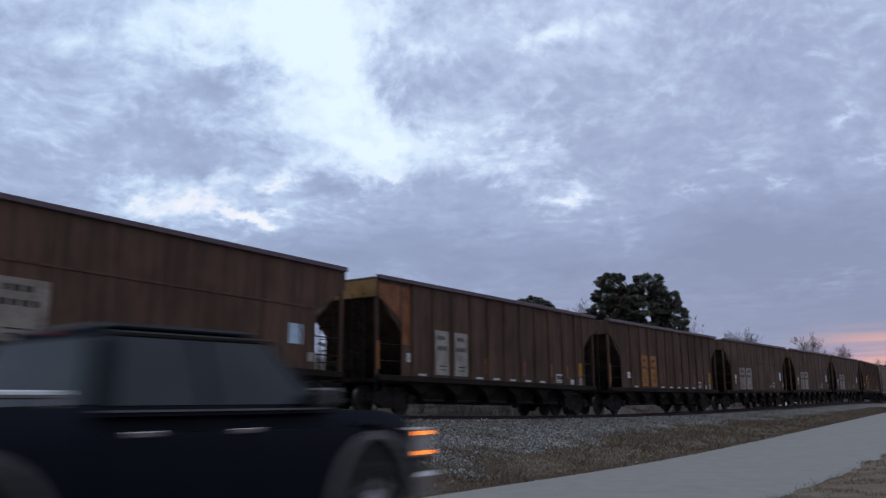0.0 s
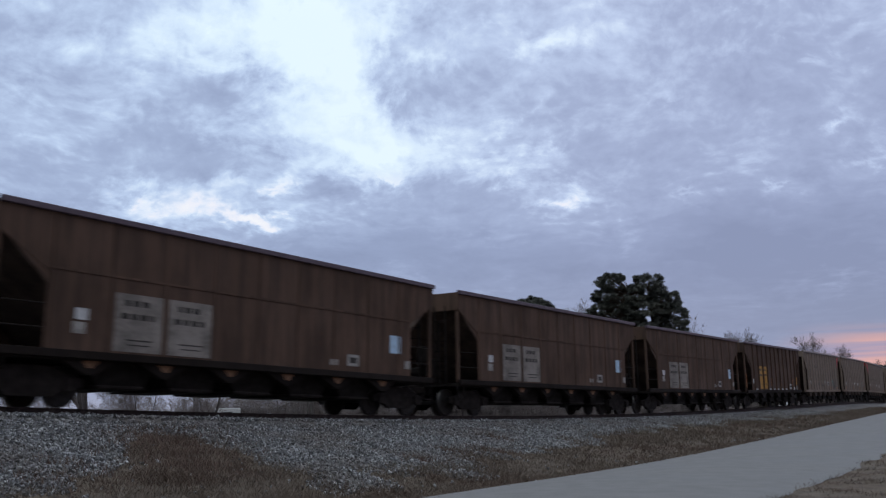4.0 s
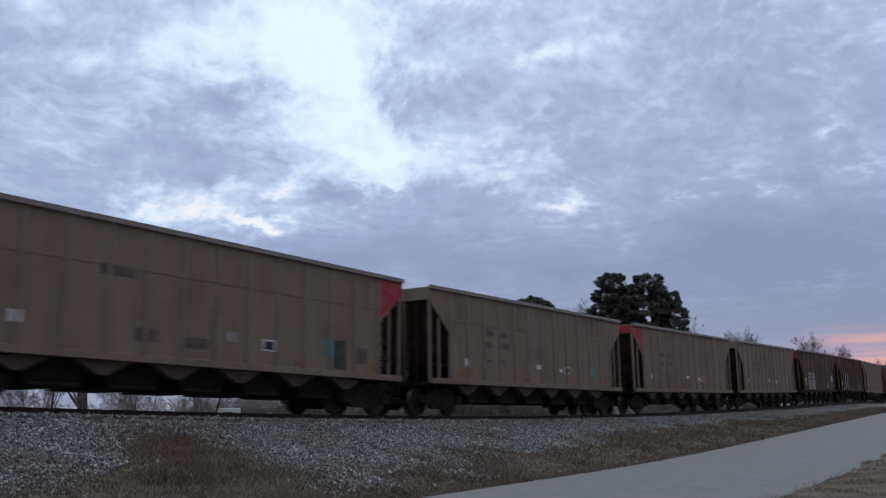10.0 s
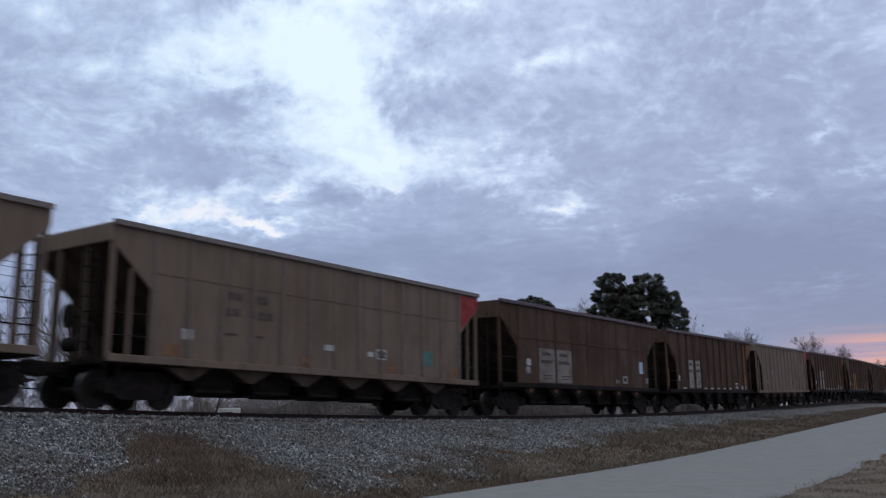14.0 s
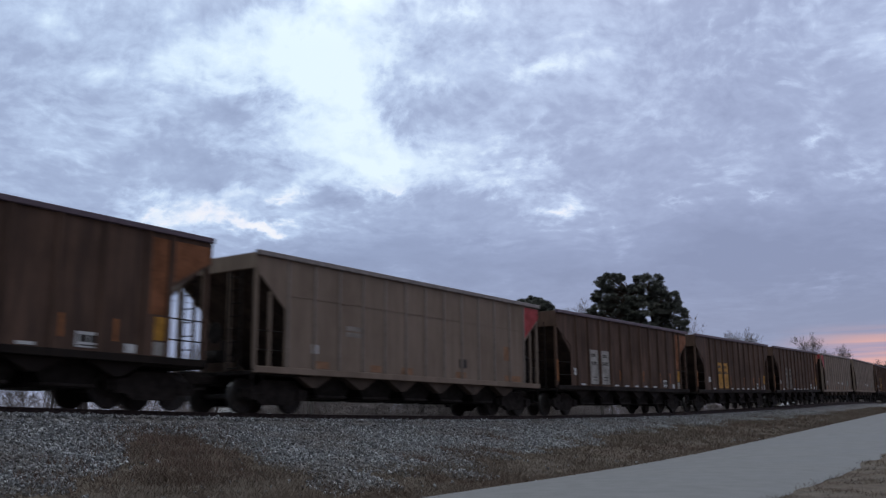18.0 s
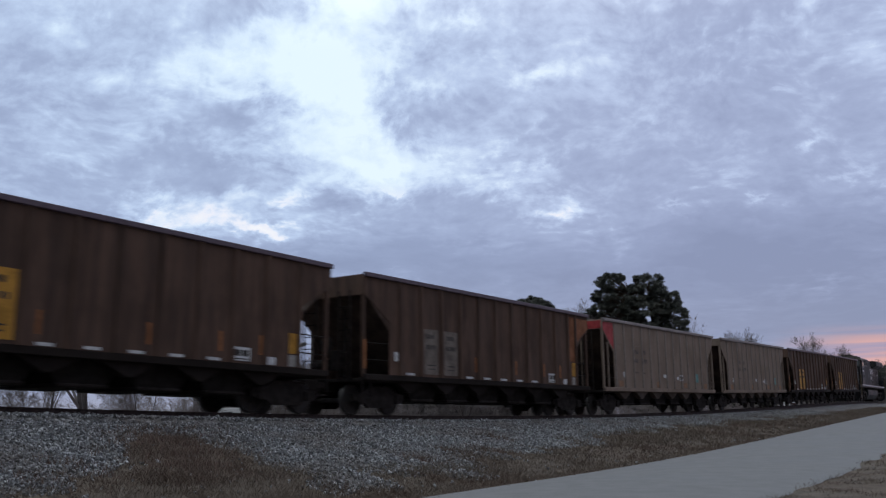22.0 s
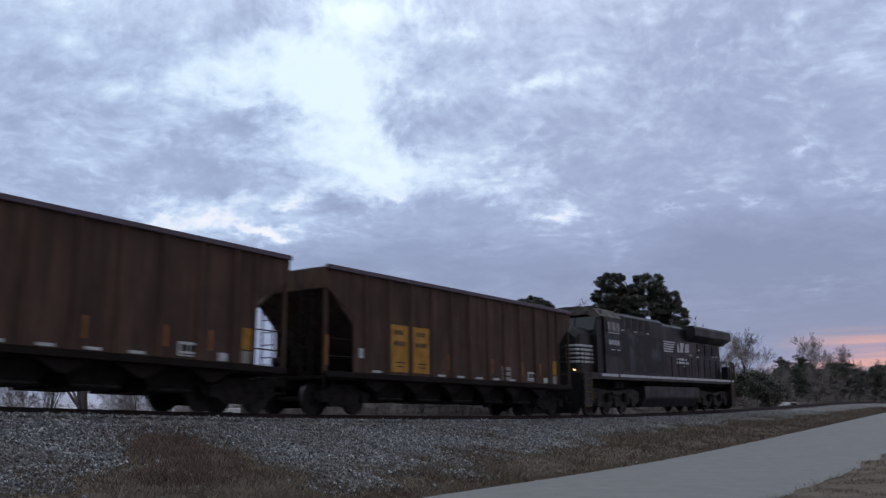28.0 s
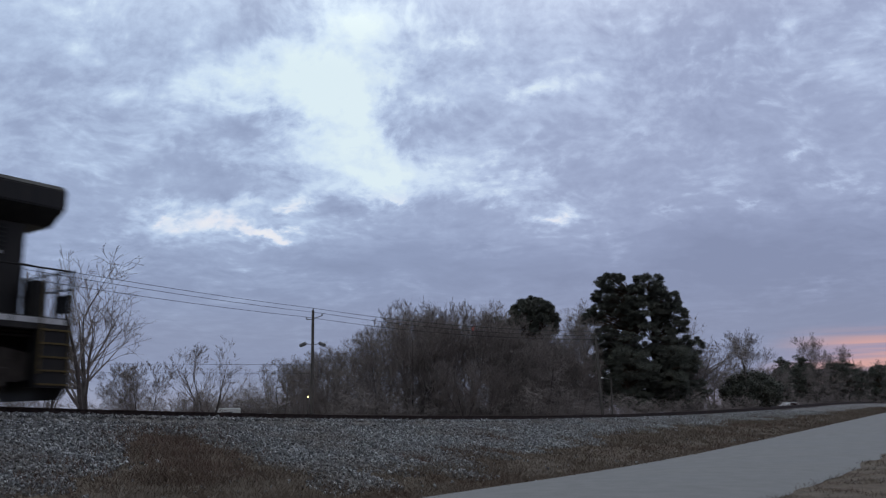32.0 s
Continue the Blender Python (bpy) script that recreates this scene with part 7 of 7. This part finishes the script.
    hue = k.mix(k.range(az, -0.25, 0.30), k.mix(1.0, ramp.outputs[0], (0.99, 1.0, 1.01), "MULTIPLY"), k.mix(1.0, ramp.outputs[0], (1.02, 0.985, 1.0), "MULTIPLY"))
    warm = k.mix(k.math("MULTIPLY", k.math("MULTIPLY", k.range(out, 1.25, 1.42), rim), k.range(lit, 0.60, 0.80, 0.0, 0.50)), hue, (1.0, 0.90, 0.94))
    col = k.mix(k.math("MULTIPLY", k.range(far, 4.5, 10.0), 0.5), warm, (0.278, 0.308, 0.435))
    # the low western band of afterglow
    sv = k.add("ShaderNodeCombineXYZ")
    k.put(sv.inputs[0], k.math("MULTIPLY", az, 1.2))
    k.put(sv.inputs[1], k.math("MULTIPLY", out, 3.2))
    streak = k.noise(k.mapped(sv.outputs[0], rot=(0, 0, 0.22)), 2.6, 4, 0.5)
    low = k.math("MULTIPLY", k.range(far, 9.5, 13.0), k.range(k.math("ADD", side, k.math("MULTIPLY", out, 0.06)), 0.47, 0.58))
    pink = k.mix(k.range(streak, 0.40, 0.58), (0.40, 0.34, 0.47), (0.74, 0.42, 0.39))
    col = k.mix(low, col, pink)
    col = k.mix(k.math("MULTIPLY", k.range(far, 14.0, 26.0), 0.6), col, k.mix(k.range(side, 0.0, 0.45), (0.42, 0.43, 0.54), (0.46, 0.37, 0.44)))
    # the sky behind and overhead is dimmer than the west at this hour
    back = k.range(k.math("DIVIDE", y, far), -0.7, 0.75, 0.0, 1.0)
    near = k.range(far, 0.3, 1.7, 0.0, 1.0)
    back = k.math("MULTIPLY", back, k.math("ADD", 0.45, k.math("MULTIPLY", near, 0.55)))
    col = k.mix(back, k.mix(1.0, col, (0.64, 0.635, 0.60), "MULTIPLY"), col)
    # an overcast sky is brightest towards the zenith
    col = k.mix(k.range(far, 2.2, 0.3), col, k.mix(1.0, col, (2.32, 2.10, 1.74), "MULTIPLY"))
    em = k.add("ShaderNodeEmission")
    k.put(em.inputs[0], col)
    em.inputs[1].default_value = 1.0
    k.l.new(em.outputs[0], k.out.inputs[0])
    k.n.remove(k.bsdf)
    return k.mat


def cloud_deck():
    verts, faces = [(0, 0, DECK)], []
    rings, sides = [60, 150, 300, 450, 600, 800, 1100, 1500, 2000, 2600, 3300, 4000, 4600], 48
    for r in rings:
        zz = DECK * (1 - (r / 4500) ** 2.0)
        for i in range(sides):
            t = 2 * math.pi * i / sides
            verts.append((r * math.cos(t), r * math.sin(t), zz))
    for i in range(sides):
        faces.append((0, 1 + (i + 1) % sides, 1 + i))
    for k in range(len(rings) - 1):
        for i in range(sides):
            a, b = 1 + k * sides, 1 + (k + 1) * sides
            faces.append((a + i, a + (i + 1) % sides, b + (i + 1) % sides, b + i))
    me = bpy.data.meshes.new("cloud_backdrop")
    me.from_pydata(verts, [], faces)
    me.materials.append(cloud_material())
    return tagged(new("cloud_backdrop", me), "grey-blue evening clouds with bright gaps", "sky", kind="structure")


cloud_backdrop = cloud_deck()


# ---------------------------------------------------------------- what moves
def times():
    return [0.0, 0.1] + [0.8 * i for i in range(1, 40)] + [31.9, 32.0]


def spin(ob, rate, first, last):
    """Turns a wheel about its axle, row by row, while its car is in sight. rate: radians a second."""
    at = ob.location.copy()
    a, b = round(first * FPS), round(last * FPS)
    rows = [0] if a > 0 else []
    rows += range(a, max(a, b) + 1)
    rows += [32 * FPS] if b < 32 * FPS else []
    rows = sorted(set(rows))
    turn, before, out = 0.0, rows[0], []
    for n in rows:
        turn += rate / FPS * (n - before) if n - before <= 1 else 0.3
        before = n
        out.append((n / FPS, Matrix.Translation(at) @ Matrix.Rotation(turn, 4, "Y")))
    walk(ob, out)


def motions():
    """Keys the train, the pickup and the drifting clouds."""
    for car, mid, _look, _orange in CARS:
        walk(car, [(t, on_track(train_u(mid, t))) for t in times()])
    walk(locomotive, [(t, on_track(train_u(LOCO_MID, t), 6.9)) for t in times()])
    walk(pickup, [(t, on_road(t)) for t in times()])
    for ob in pickup.children:
        if ob.name.startswith("wheel") and "flare" not in ob.name and "well" not in ob.name:
            spin(ob, 19.2 / TYRE_R, 0.0, 32.0)
    for car, mid, radius, reach in [(c, m, 0.457, 7.4) for c, m, _a, _b in CARS] + [(locomotive, LOCO_MID, 0.52, 10.5)]:
        first = 20 - (124 + reach - mid * UNIT) / SPEED
        last = 20 - (8 - reach - mid * UNIT) / SPEED
        for ob in car.children_recursive:
            if ob.name.startswith("wheelset"):
                spin(ob, SPEED / radius * (-1), max(0.0, first), min(32.0, last))
    walk(cloud_backdrop, [(t, Matrix.Translation((0, 1.93 * (t - 0.0), 0))) for t in (0.0, 0.1, 8.0, 16.0, 24.0, 31.9, 32.0)])


motions()
